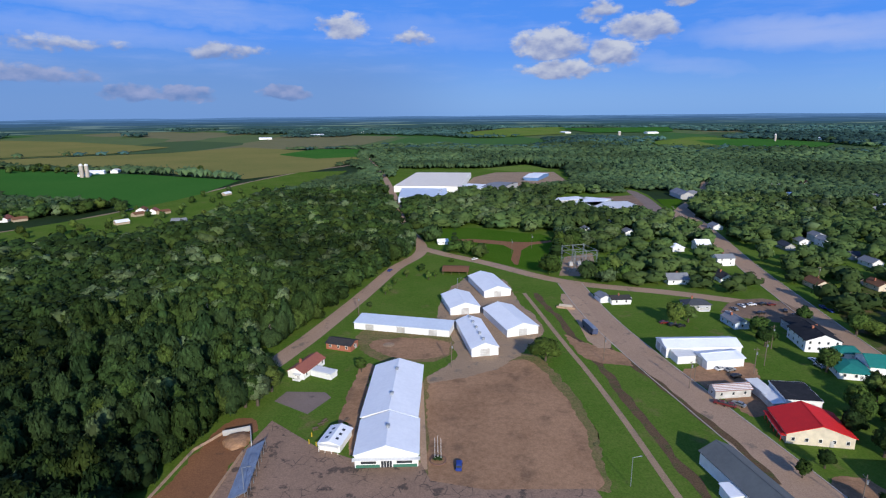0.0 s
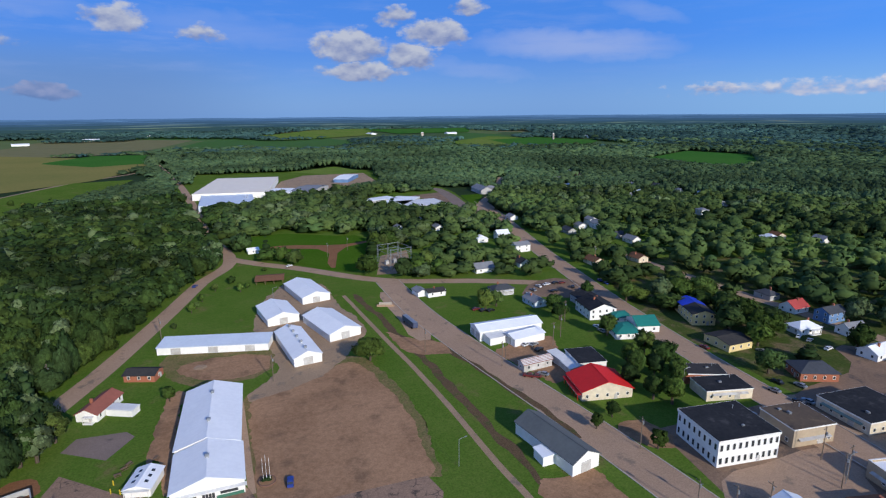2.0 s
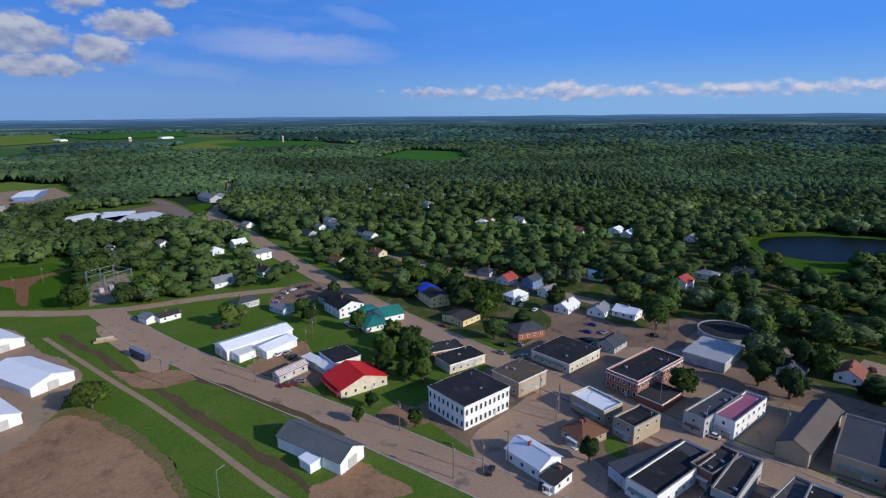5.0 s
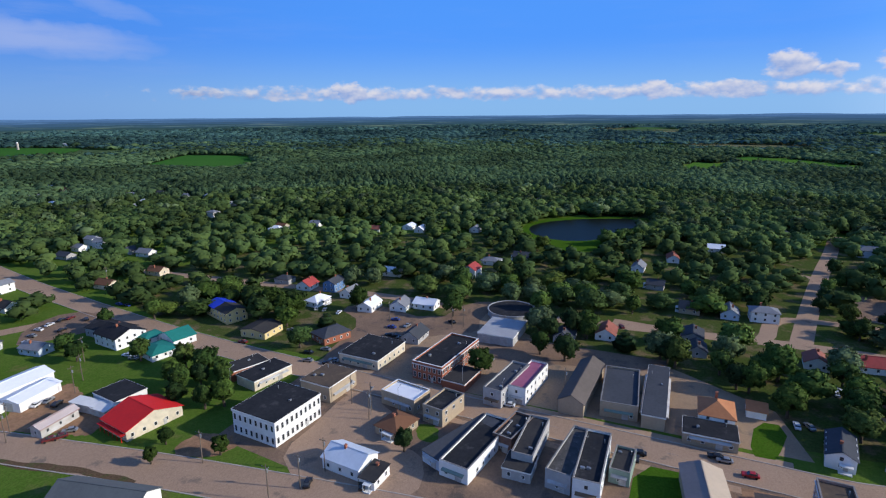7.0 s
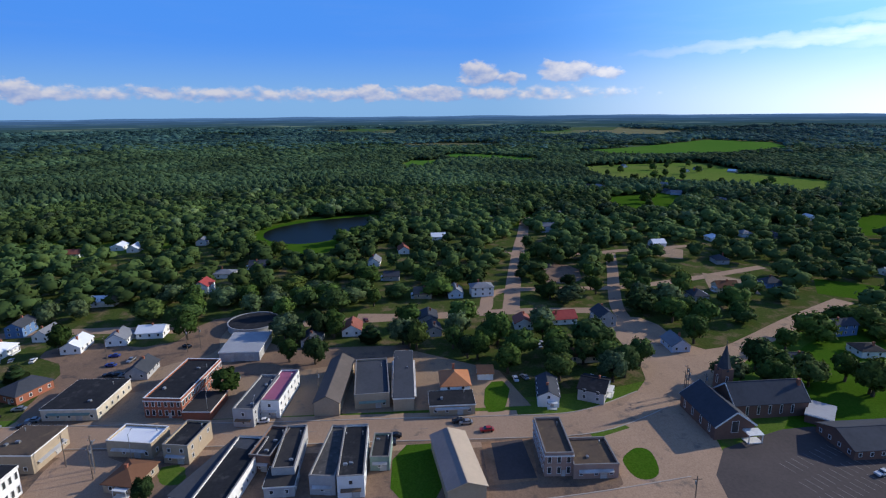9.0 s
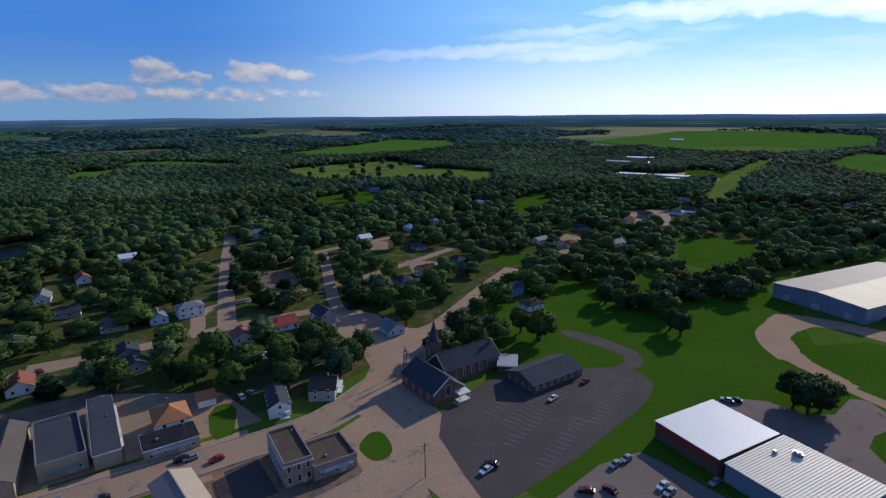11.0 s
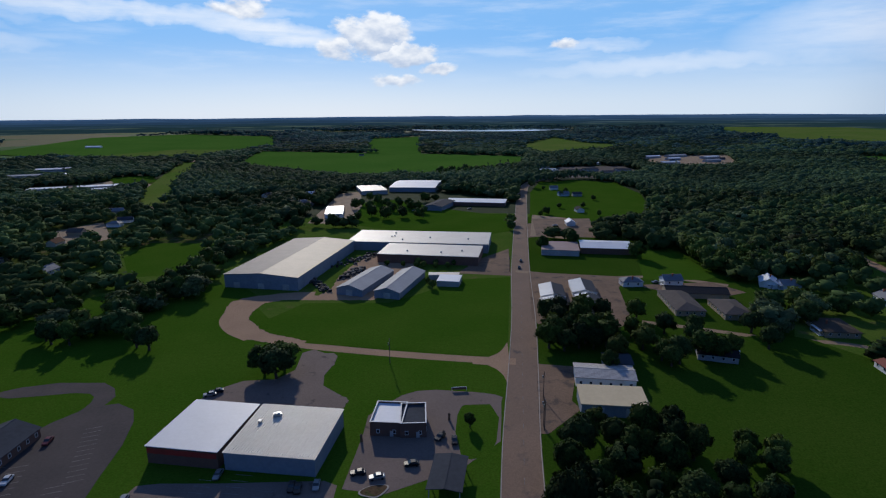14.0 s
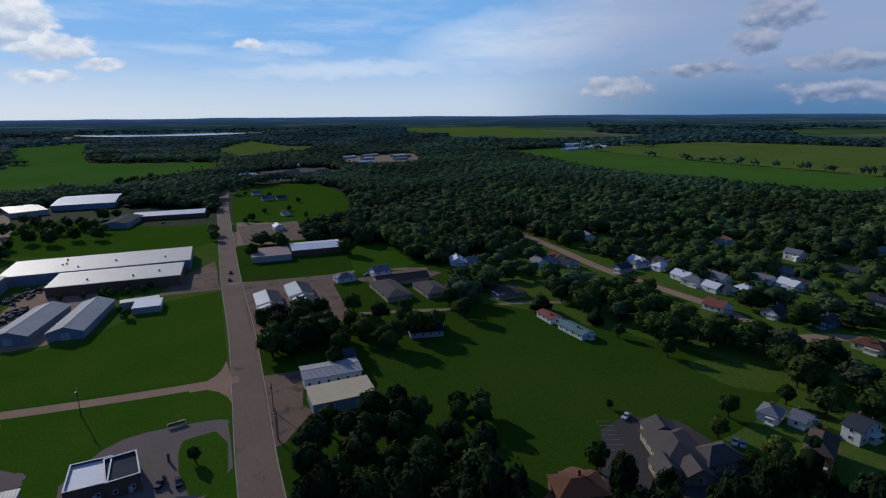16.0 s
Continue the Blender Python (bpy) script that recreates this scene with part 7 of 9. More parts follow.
building("barn", "pale farm shed among trees", "barn", -590.4, 1005.7, 20.0, 12.0, 105.0, 4.5, "gable_x", 2.6, WHITE, R_PALE, 0)
building("barn", "small grey farm shed among trees", "barn", -607.3, 942.9, 18.0, 10.0, 15.0, 4.5, "gable_x", 2.6, WHITE, R_GREY, 0)
building("barn", "white farm buildings far off", "barn", -509.7, 2290.5, 60.0, 25.0, 15.0, 4.5, "gable_x", 2.6, WHITE, R_WHITE, 0)
building("barn", "white farm buildings far off", "barn", -649.4, 2074.3, 45.0, 20.0, 15.0, 4.5, "gable_x", 2.6, WHITE, R_WHITE, 0)
building("barn", "white farm buildings far off", "barn", -355.6, 2499.8, 70.0, 25.0, 15.0, 4.5, "gable_x", 2.6, WHITE, R_WHITE, 0)
building("barn", "white farm buildings far off", "barn", 511.3, 2346.6, 50.0, 25.0, 105.0, 4.5, "gable_x", 2.6, WHITE, R_WHITE, 0)
building("barn", "white farm buildings far off", "barn", 1179.5, 1727.7, 60.0, 25.0, 105.0, 4.5, "gable_x", 2.6, WHITE, R_WHITE, 0)
building("barn", "white farm buildings far off", "barn", 830.3, 2242.0, 50.0, 25.0, 15.0, 4.5, "gable_x", 2.6, WHITE, R_WHITE, 0)
building("barn", "white farm buildings far off", "barn", 3338.3, 75.9, 60.0, 25.0, 105.0, 4.5, "gable_x", 2.6, WHITE, R_WHITE, 0)
building("barn", "white farm buildings far off", "barn", 1034.0, -1638.5, 40.0, 20.0, 15.0, 4.5, "gable_x", 2.6, WHITE, R_WHITE, 0)
building("barn", "white farm buildings far off", "barn", -1016.8, -1111.2, 60.0, 22.0, 15.0, 4.5, "gable_x", 2.6, WHITE, R_WHITE, 0)
building("barn", "white farm buildings far off", "barn", -1104.8, -1130.9, 50.0, 22.0, 15.0, 4.5, "gable_x", 2.6, WHITE, R_WHITE, 0)
building("barn", "white farm buildings far off", "barn", -1135.2, -1239.7, 70.0, 22.0, 15.0, 4.5, "gable_x", 2.6, WHITE, R_WHITE, 0)
building("barn", "white farm buildings far off", "barn", -1134.0, -1126.1, 50.0, 22.0, 105.0, 4.5, "gable_x", 2.6, WHITE, R_WHITE, 0)
building("house", "white house among trees", "house", -248.8, 514.1, 13.0, 9.0, 15.0, 3.2, "gable_x", 2.6, WHITE, R_GREY, 0)
building("house", "brown roofed house among trees", "house", -319.7, 582.0, 14.0, 9.0, 105.0, 3.2, "gable_x", 2.6, WHITE, R_BROWN, 0)
building("house", "rust roofed house among trees", "house", -303.8, 574.4, 14.0, 9.0, 105.0, 3.2, "gable_x", 2.6, WHITE, R_RUST, 0)
building("house", "rust roofed house among trees", "house", -430.3, 536.3, 14.0, 9.0, 105.0, 3.2, "gable_x", 2.6, WHITE, R_RUST, 0)
building("low_hall", "low hall with white flat roof on a gravel lot", "hall", 548.0, -752.0, 44.0, 20.0, 23.0, 4.5, "flat", 0.3, GREYW, R_BRIGHT, 0)
building("low_hall", "low hall with white flat roof on a gravel lot", "hall", 492.0, -776.0, 52.0, 22.0, 23.0, 4.5, "flat", 0.3, GREYW, R_BRIGHT, 0)
building("low_hall", "small hall with pale flat roof on a gravel lot", "hall", 470.0, -748.0, 24.0, 14.0, 23.0, 4.0, "flat", 0.3, TAN, R_PALE, 0)
building("long_hall", "long white roofed hall among trees", "hall", 728.0, -1027.0, 56.0, 26.0, 22.0, 5.0, "gable_x", 1.5, GREYW, R_BRIGHT, 0)
building("long_hall", "long grey roofed hall among trees", "hall", 702.0, -918.0, 46.0, 22.0, 22.0, 5.0, "gable_x", 1.5, GREYW, R_LIGHTGREY, 0)
building("school_shed", "low blue-grey hipped hall by the school drive", "hall", 300.0, 665.0, 20.0, 13.0, 30.0, 4.0, "hip", 3.0, GREYW, R_GREY, 0)
for hx, hy, L, W, turn, top in [(-445, -1220, 40, 14, 20, R_WHITE), (-505, -1240, 50, 18, 25, R_LIGHTGREY), (-470, -1165, 30, 14, 20, R_WHITE), (-560, -1195, 46, 16, 30, R_PALE), (-530, -1120, 34, 14, 20, R_LIGHTGREY), (-430, -1080, 36, 14, 10, R_WHITE)]:
    building("low_hall", "low pale roofed hall on an industrial lot", "hall", hx, hy, L, W, turn, 4.5, "gable_x", 1.6, GREYW, top, 0)
for hx, hy, L, W, turn, top in [(-1114, -1216, 44, 15, 40, R_PALE), (-1071, -1125, 60, 16, 35, R_WHITE), (-1177, -1168, 40, 16, 45, R_GREY), (-1266, -1300, 44, 14, 40, R_BROWN), (-1344, -1217, 60, 16, 40, R_WHITE)]:
    building("barn", "long low farm barn with metal roof", "barn", hx, hy, L, W, turn, 4.5, "gable_x", 3.0, WHITE, top, 0)
STREET = [(-233, -280, 75, WHITE, R_GREY, "white house with grey gabled roof in a street"), (-251, -283, 75, CREAM, R_BROWN, "cream house with brown gabled roof in a street"),
          (-291, -247, 80, WHITE, R_WHITE, "white house with pale metal roof beside a street"), (-302, -236, 80, GREYW, R_SLATE, "grey house with slate roof beside a street"),
          (-287, -209, 85, WHITE, R_WHITE, "white house with pale metal roof beside a street"), (-302, -196, 85, WHITE, R_GREY, "white house with grey gabled roof beside a street"),
          (-285, -182, 85, CREAM, R_SLATE, "cream house with slate roof beside a street"), (-324, -166, 80, WHITE, R_WHITE, "white house with pale roof on a back street"),
          (-348, -180, 80, GREYW, R_GREY, "grey house with grey roof on a back street"), (-392, -199, 60, WHITE, R_WHITE, "large white house with pale roof among trees"),
          (-395, -252, 60, CREAM, R_BROWN, "cream house with brown roof among trees"), (-317, -322, 70, WHITE, R_GREY, "white house with grey roof behind a street")]
for hx, hy, turn, wall, top, words in STREET:
    building("house", words, "house", hx, hy, 12.0, 8.5, turn, 3.2, "gable_x", 2.4, wall, top, 1)
for hx, hy, turn, top, words in [(-417, 537, 50, R_BROWN, "low farmhouse with brown roof beside a country road"), (-305, 517, 50, R_WHITE, "white roofed house beside a country road"), (-312, 560, 60, R_BROWN, "long house with rust brown roof by a country road"), (-292, 572, 60, R_BROWN, "low outbuilding with rust brown roof"), (-277, 706, 70, R_WHITE, "white roofed house by the edge of the woods")]:
    building("farmhouse", words, "house", hx, hy, 12.0, 7.0, turn, 2.5, "gable_x", 1.8, TAN, top, 1)
building("works_hall", "bright white roofed hall on a works lot", "hall", -171.0, -945.0, 30.0, 16.0, 15.0, 5.0, "gable_x", 2.0, WHITE, R_BRIGHT, 0)
for hx, hy, turn in [(-217, -942, 12), (-248, -965, 12), (-267, -921, 12), (-300, -952, 12)]:
    building("works_shed", "low dark roofed shed on a works lot", "shed", hx, hy, 26.0, 11.0, turn, 4.0, "gable_x", 1.6, GREYW, R_SLATE, 0)
ESTATE = [(725.7, -262.6, 24, WHITE, R_SLATE, "white house with dark gabled roof among trees"),
          (719.9, -276.5, 24, GREYW, R_GREY, "grey house with grey gabled roof among trees"),
          (727.6, -372, 40, WHITE, R_GREY, "white house with grey gabled roof by a lawn"),
          (754.7, -406.6, 40, CREAM, R_BROWN, "cream house with brown gabled roof by a lawn"),
          (920.9, -527, 30, WHITE, R_SLATE, "far white house with slate gabled roof"),
          (877.7, -563, 30, GREYW, R_WHITE, "far grey house with pale gabled roof"),
          (586.5, -366.8, 15, WHITE, R_GREY, "white house with grey gabled roof on grass"),
          (552.8, -369.7, 15, GREYW, R_BROWN, "grey house with brown gabled roof on grass"),
          (650, -347, 60, PALEBLUE, R_GREY, "pale blue house with grey gabled roof"),
          (310.5, -523.4, 20, WHITE, R_SLATE, "white house with slate roof beside a road"),
          (349, -575, 20, GREYW, R_GREY, "grey house with gabled roof beside a road"),
          (166.6, -624, 10, WHITE, R_GREY, "white house with grey roof among trees"),
          (170.9, -692.5, 10, CREAM, R_WHITE, "cream house with pale roof among trees"),
          (224, -685.6, 70, WHITE, R_SLATE, "white house with slate roof among trees"),
          (-188.5, -313, 65, WHITE, R_WHITE, "white house with pale gabled roof in a street")]
for hx, hy, turn, wall, top, words in ESTATE:
    building("house", words, "house", hx, hy, 13.0, 9.0, turn, 3.0, "gable_x", 2.4, wall, top, 1)
building("clinic_building", "grey gabled clinic porch wing", "office", -121.8, -88.2, 7.0, 6.5, 151.9, 2.9, "gable_y", 2.2, TAN, R_TAUPE, 1)
building("clinic_building", "grey gabled clinic front wing", "office", -127.5, -83.0, 7.5, 6.5, 151.9, 2.9, "gable_y", 2.2, TAN, R_TAUPE, 1)
building("clinic_building", "grey gabled clinic rear wing", "office", -136.5, -102.5, 9.5, 6.5, 151.9, 2.9, "gable_y", 2.2, TAN, R_TAUPE, 1)

# ---- church ----


def church(x, y, rot):
    root = new("church")
    root.matrix_basis = pose(x, y, 0, 0, 0, rot)
    tagged(root, "brown brick church with dark roofs, white trim and steeple", "church")
    TAKEN.append((x + 3, y - 12, 24, 17))

    def wing(name, w, length, h, rise, turn, cx, cy, over):
        turned = Matrix.Translation((cx, cy, 0)) @ Matrix.Rotation(radians(turn), 4, "Z")
        for what, mat in ((name, BROWNBRICK), (name + "_roof", R_SLATE)):
            bm = bmesh.new()
            if mat is BROWNBRICK:
                prism(bm, [(-w / 2, 0), (w / 2, 0), (w / 2, h), (0, h + rise), (-w / 2, h)], -length / 2, length / 2)
            else:
                slab(bm, w, length, h, rise, over, 0.22)
            bmesh.ops.transform(bm, verts=bm.verts, matrix=turned)
            bmesh.ops.recalc_face_normals(bm, faces=bm.faces)
            part(what, bm, mat, root)
        lean = math.degrees(math.atan2(rise, w / 2))
        for end in (-1, 1):
            for side in (-1, 1):
                bm = bmesh.new()
                board = pose(side * (w / 4 + over / 2), end * (length / 2 + over + 0.06), h + rise / 2 - 0.25, 0, side * lean, 0)
                bmesh.ops.create_cube(bm, size=1.0, matrix=turned @ board @ Matrix.Diagonal((math.hypot(w / 2 + over, rise), 0.1, 0.5, 1)))
                part("bargeboard", bm, TRIM, root)

    wing("front_hall", 13, 21, 4.8, 4.6, 90, 0, 0, 0.5)
    wing("nave", 12, 26, 5.4, 5.0, 0, 6, -19.6, 0.5)
    bm = bmesh.new()
    box(bm, 12.6, -9.6, 0, 4.4, 4.4, 12)
    for s in (-1, 1):
        box(bm, 12.6 + s * 2.0, -9.6, 12, 0.5, 4.4, 0.9)
        box(bm, 12.6, -9.6 + s * 2.0, 12, 3.4, 0.5, 0.9)
    part("tower", bm, BROWNBRICK, root)
    bm = bmesh.new()
    cyl(bm, (12.6, -9.6, 12), (12.6, -9.6, 21.5), 2.5, 0.05, 8)
    cyl(bm, (12.6, -9.6, 21.4), (12.6, -9.6, 22.8), 0.06, 0.06, 6)
    box(bm, 12.6, -9.6, 22.2, 0.7, 0.08, 0.1)
    part("spire", bm, R_SLATE, root)
    tall = window_mesh(1.0, 3.2, "tall")
    for k in range(5):
        window(tall, root, pose(-0.03, -11 - k * 4.0, 3.0, 0, 0, -90))
    for k in range(4):
        window(tall, root, pose(-7.5 + k * 5.0, 6.53, 2.8, 0, 0, 180))
    window(window_mesh(2.4, 4.0, "tall"), root, pose(-10.53, 0, 4.2, 0, 0, -90))
    for turn, cx, cy in ((0, 12.6, -11.83), (180, 12.6, -7.37), (-90, 10.37, -9.6), (90, 14.83, -9.6)):
        window(tall, root, pose(cx, cy, 8.6, 0, 0, turn))
    bm = bmesh.new()
    box(bm, 4.5, -31.5, 7, 1.0, 1.0, 4.2)
    part("chimney", bm, BRICK, root)
    bm = bmesh.new()
    box(bm, -12.2, -5.0, 0, 3.2, 5.0, 0.3)
    prism(bm, [(-14, 2.9), (-10.6, 2.9), (-10.6, 3.5), (-14, 3.1)], -7.5, -2.5)
    for s in (-7.2, -2.8):
        box(bm, -13.7, s, 0.3, 0.25, 0.25, 2.6)
    bmesh.ops.recalc_face_normals(bm, faces=bm.faces)
    part("porch", bm, TRIM, root)


church(156, -104, 0)

# ---- trees ----
DICE = np.random.default_rng(7)


def sphere(sub):
    bm = bmesh.new()
    bmesh.ops.create_icosphere(bm, subdivisions=sub, radius=1.0)
    v = np.array([tuple(p.co) for p in bm.verts])
    f = np.array([[q.index for q in p.verts] for p in bm.faces])
    bm.free()
    return v, f


def lumps(v, seed, strength=0.34, scale=1.7):
    d = np.array([noise.fractal(Vector(p) * scale + Vector((seed * 7.3, seed * 3.1, seed)), 1.0, 2.0, 3) for p in v])
    return v * (1.0 + strength * d)[:, None]


def leaves(points, normals, size, rng):
    """Small leaf sprays, one triangle each, standing off the crown."""
    n = len(points)
    a = rng.normal(size=(n, 3))
    a -= (a * normals).sum(1)[:, None] * normals * 0.55
    a /= np.linalg.norm(a, axis=1)[:, None]
    b = np.cross(normals, a)
    s = size * rng.uniform(0.6, 1.3, (n, 1))
    c = points + normals * s * rng.uniform(-0.2, 0.9, (n, 1))
    tri = np.stack([c - a * s * 0.7 - b * s * 0.5, c + a * s * 0.7 - b * s * 0.4, c + b * s * 0.8 + normals * s * 0.45], 1)
    return tri.reshape(-1, 3), np.arange(3 * n).reshape(n, 3)


def crown(seed, clumps, sprays, spray_size, shape="round", rough=0.3):
    """Vertices and triangles of a crown of unit half width, standing on z = 0: a core, boughs that swell out of it and leaf sprays."""
    rng = np.random.default_rng(seed)
    sv, sf = sphere(1)
    mid = np.array([0, 0, 0.9])
    if shape == "cone":
        spec = [(np.array([0, 0, 0.35 + 0.42 * k]), 0.95 - 0.19 * k, 0.42) for k in range(5)]
    else:
        spec = [(np.array([0, 0, 0.9]), 0.70, 0.95)]
        turn = rng.uniform(0, 6.28)
        for k in range(clumps):
            up = 1.0 - 1.45 * (k + 0.5) / clumps + rng.uniform(-0.06, 0.06)
            flat, a = math.sqrt(max(0.0, 1 - up * up)), 2.39996 * k + turn + rng.uniform(-0.25, 0.25)
            r = rng.uniform(0.46, 0.68)
            size = rng.uniform(0.8, 1.2) * min(0.5, 1.25 / math.sqrt(clumps))
            spec.append((mid + r * np.array([flat * math.cos(a), flat * math.sin(a), 0.95 * up]), size, 0.85))
    vs, fs, base = [], [], 0
    for i, (c, r, squash) in enumerate(spec):
        big, faces = sv, sf
        v = lumps(big, seed + i * 1.37, rough)
        v = v * np.array([r, r, r * squash]) + c
        mids = v[faces].mean(1)
        keep = np.ones(len(faces), bool)
        if shape != "cone":      # nothing inside another bough is kept
            for j, (d, q, sq) in enumerate(spec):
                if j != i:
                    keep &= np.linalg.norm((mids - d) / np.array([q, q, q * sq]), axis=1) > 0.82
            keep &= mids[:, 2] > 0.16
        vs.append(v)
        fs.append(faces[keep] + base)
        base += len(v)
    pts, skin = np.concatenate(vs), np.concatenate(fs)
    area = np.linalg.norm(np.cross(pts[skin[:, 1]] - pts[skin[:, 0]], pts[skin[:, 2]] - pts[skin[:, 0]]), axis=1)
    pick = skin[rng.choice(len(skin), sprays, p=area / area.sum())]
    w = rng.dirichlet((1, 1, 1), sprays)
    p = (pts[pick] * w[:, :, None]).sum(1)
    nn = p - mid
    nn /= np.linalg.norm(nn, axis=1)[:, None] + 1e-6
    lv, lf = leaves(p, nn, spray_size, rng)
    used, skin = np.unique(skin, return_inverse=True)
    return np.concatenate([pts[used], lv]), np.concatenate([skin.reshape(-1, 3), lf + len(used)])


def soft_normals(v, f, mid=(0, 0, 0.8)):
    """Leaf normals that follow the crown, so that light falls on it as on a loose volume."""
    n = np.zeros_like(v)
    fn = np.cross(v[f[:, 1]] - v[f[:, 0]], v[f[:, 2]] - v[f[:, 0]])
    fn /= np.linalg.norm(fn, axis=1)[:, None] + 1e-9
    out = v - np.array(mid)
    out /= np.linalg.norm(out, axis=1)[:, None] + 1e-9
    fn *= np.where((fn * out[f[:, 0]]).sum(1) < 0, -1.0, 1.0)[:, None]
    for k in range(3):
        np.add.at(n, f[:, k], fn)
    n /= np.linalg.norm(n, axis=1)[:, None] + 1e-9
    n = 0.9 * n + 0.45 * out
    return n / (np.linalg.norm(n, axis=1)[:, None] + 1e-9)


def fast_mesh(name, verts, tris, mats, normals=None, tint=None):
    me = bpy.data.meshes.new(name)
    me.vertices.add(len(verts))
    me.vertices.foreach_set("co", np.ascontiguousarray(verts, dtype=np.float32).ravel())
    me.loops.add(3 * len(tris))
    me.loops.foreach_set("vertex_index", np.ascontiguousarray(tris, dtype=np.int32).ravel())
    me.polygons.add(len(tris))
    me.polygons.foreach_set("loop_start", np.arange(0, 3 * len(tris), 3, dtype=np.int32))
    for m in mats if isinstance(mats, (list, tuple)) else [mats]:
        me.materials.append(m)
    me.polygons.foreach_set("use_smooth", np.ones(len(tris), dtype=bool))
    if normals is not None:
        me.attributes.new("custom_normal", "FLOAT_VECTOR", "POINT").data.foreach_set("vector", np.ascontiguousarray(normals, dtype=np.float32).ravel())
    if tint is not None:
        me.attributes.new("tint", "FLOAT", "POINT").data.foreach_set("value", np.ascontiguousarray(tint, dtype=np.float32))
    me.update(calc_edges=True)
    return me


def inside(outline, x, y):
    hit = np.zeros(len(x), bool)
    a, b = outline, np.roll(outline, -1, 0)
    for (x0, y0), (x1, y1) in zip(a, b):
        if y0 == y1:
            continue
        hit ^= ((y0 > y) != (y1 > y)) & (x < (x1 - x0) * (y - y0) / (y1 - y0) + x0)
    return hit


def free_of_things(x, y, pad=3.5, shade=11.0, road_gap=3.0):
    """True where a tree may stand: off clearings, roads and buildings, and not right before a building's south or west yard."""
    ok = np.ones(len(x), bool)
    for p in OPEN:
        lo, hi = p.min(0), p.max(0)
        near = np.where((x > lo[0]) & (x < hi[0]) & (y > lo[1]) & (y < hi[1]) & ok)[0]
        if len(near):
            ok[near[inside(p, x[near], y[near])]] = False
    for line, half in ROADS:
        lo, hi = line.min(0) - half - 8, line.max(0) + half + 8
        near = np.where((x > lo[0]) & (x < hi[0]) & (y > lo[1]) & (y < hi[1]) & ok)[0]
        if len(near):
            d = np.hypot(x[near, None] - line[None, :, 0], y[near, None] - line[None, :, 1])
            a, b = line[:-1], line[1:]
            ab = b - a
            t = np.clip(((x[near, None] - a[:, 0]) * ab[:, 0] + (y[near, None] - a[:, 1]) * ab[:, 1]) / ((ab ** 2).sum(1) + 1e-9), 0, 1)
            d = np.hypot(x[near, None] - a[:, 0] - t * ab[:, 0], y[near, None] - a[:, 1] - t * ab[:, 1]).min(1)
            ok[near[d < half + road_gap]] = False
    for bx, by, r, half, *tall in TAKEN:
        d = np.hypot(x - bx, y - by)
        ok[d < half + pad] = False
        # open front yards, on the side of the town centre
        u = np.array([-bx, -by]) / (math.hypot(bx, by) + 1e-6)
        deep = min(60.0, max(1.5 * shade, 0.66 * (11.5 - (tall[0] if tall else 6.0)) * math.hypot(bx, by) / 100.0))
        for k in range(1, 9):
            ok[np.hypot(x - bx - u[0] * deep * k / 8, y - by - u[1] * deep * k / 8) < half * 0.7 + pad] = False
    return ok


def in_town(x, y):
    east = (x > 110) & (x < 470) & (y > -520) & (y < 430)
    south_west = (x < -150) & (x > -430) & (y > -330) & (y < 20)
    south = (x > 200) & (x < 640) & (y > -900) & (y <= -480)
    return east | south_west | south


LEAF_MATS = [LEAF, LEAF, LEAF_LIGHT, LEAF_DARK]


def tree_models(dense):
    out = []
    for i in range(7):
        v, f = crown(20 + i, 11 + i % 3, 1300, 0.105) if dense else crown(20 + i, 8 + i % 3, 520, 0.15)
        out.append(fast_mesh("crown", v, f, LEAF_MATS[i % 4] if i < 6 else LEAF, soft_normals(v, f)))
    v, f = crown(41, 1, 260, 0.13, "cone")
    out.append(fast_mesh("crown", v, f, LEAF_DARK, soft_normals(v, f)))
    return out


def trunk_mesh():
    bm = bmesh.new()
    cyl(bm, (0, 0, 0), (0.03, 0, 0.5), 0.055, 0.042, 7)
    cyl(bm, (0.03, 0, 0.5), (0, 0.02, 1.0), 0.042, 0.02, 7)
    for k in range(4):
        a = 1.6 * k
        cyl(bm, (0.02, 0, 0.42 + 0.07 * k), (0.35 * math.cos(a), 0.35 * math.sin(a), 0.85 + 0.05 * k), 0.025, 0.01, 5)
    me = bpy.data.meshes.new("trunk")
    bm.to_mesh(me)
    bm.free()
    me.materials.append(BARK)
    return me


CROWNS, FAR_CROWNS, TRUNK = tree_models(True), tree_models(False), trunk_mesh()
TREE_WORDS = ["broad green deciduous tree", "rounded leafy street tree", "silvery green willow-like tree", "dark green dense tree", "tall leafy green tree", "full green maple-like tree", "bright green spreading tree", "dark narrow pointed conifer tree"]


def tree(x, y, height, width, kind, turn):
    root = new("tree")
    root.matrix_basis = pose(x, y, float(terrain(math.hypot(x, y))), 0, 0, turn)
    tagged(root, TREE_WORDS[kind], "tree", group="trees of the town")
    stem = 0.13 if kind != 7 else 0.05
    ch = height * (1 - stem)
    share("trunk", TRUNK, root, Matrix.Diagonal((height * 0.9, height * 0.9, height * 0.75, 1)))
    top = 1.75 if kind != 7 else 2.4
    share("crown", (CROWNS if math.hypot(x, y) < 215 else FAR_CROWNS)[kind], root, Matrix.Translation((0, 0, height * stem)) @ Matrix.Diagonal((width / 2, width / 2, ch / top, 1)))


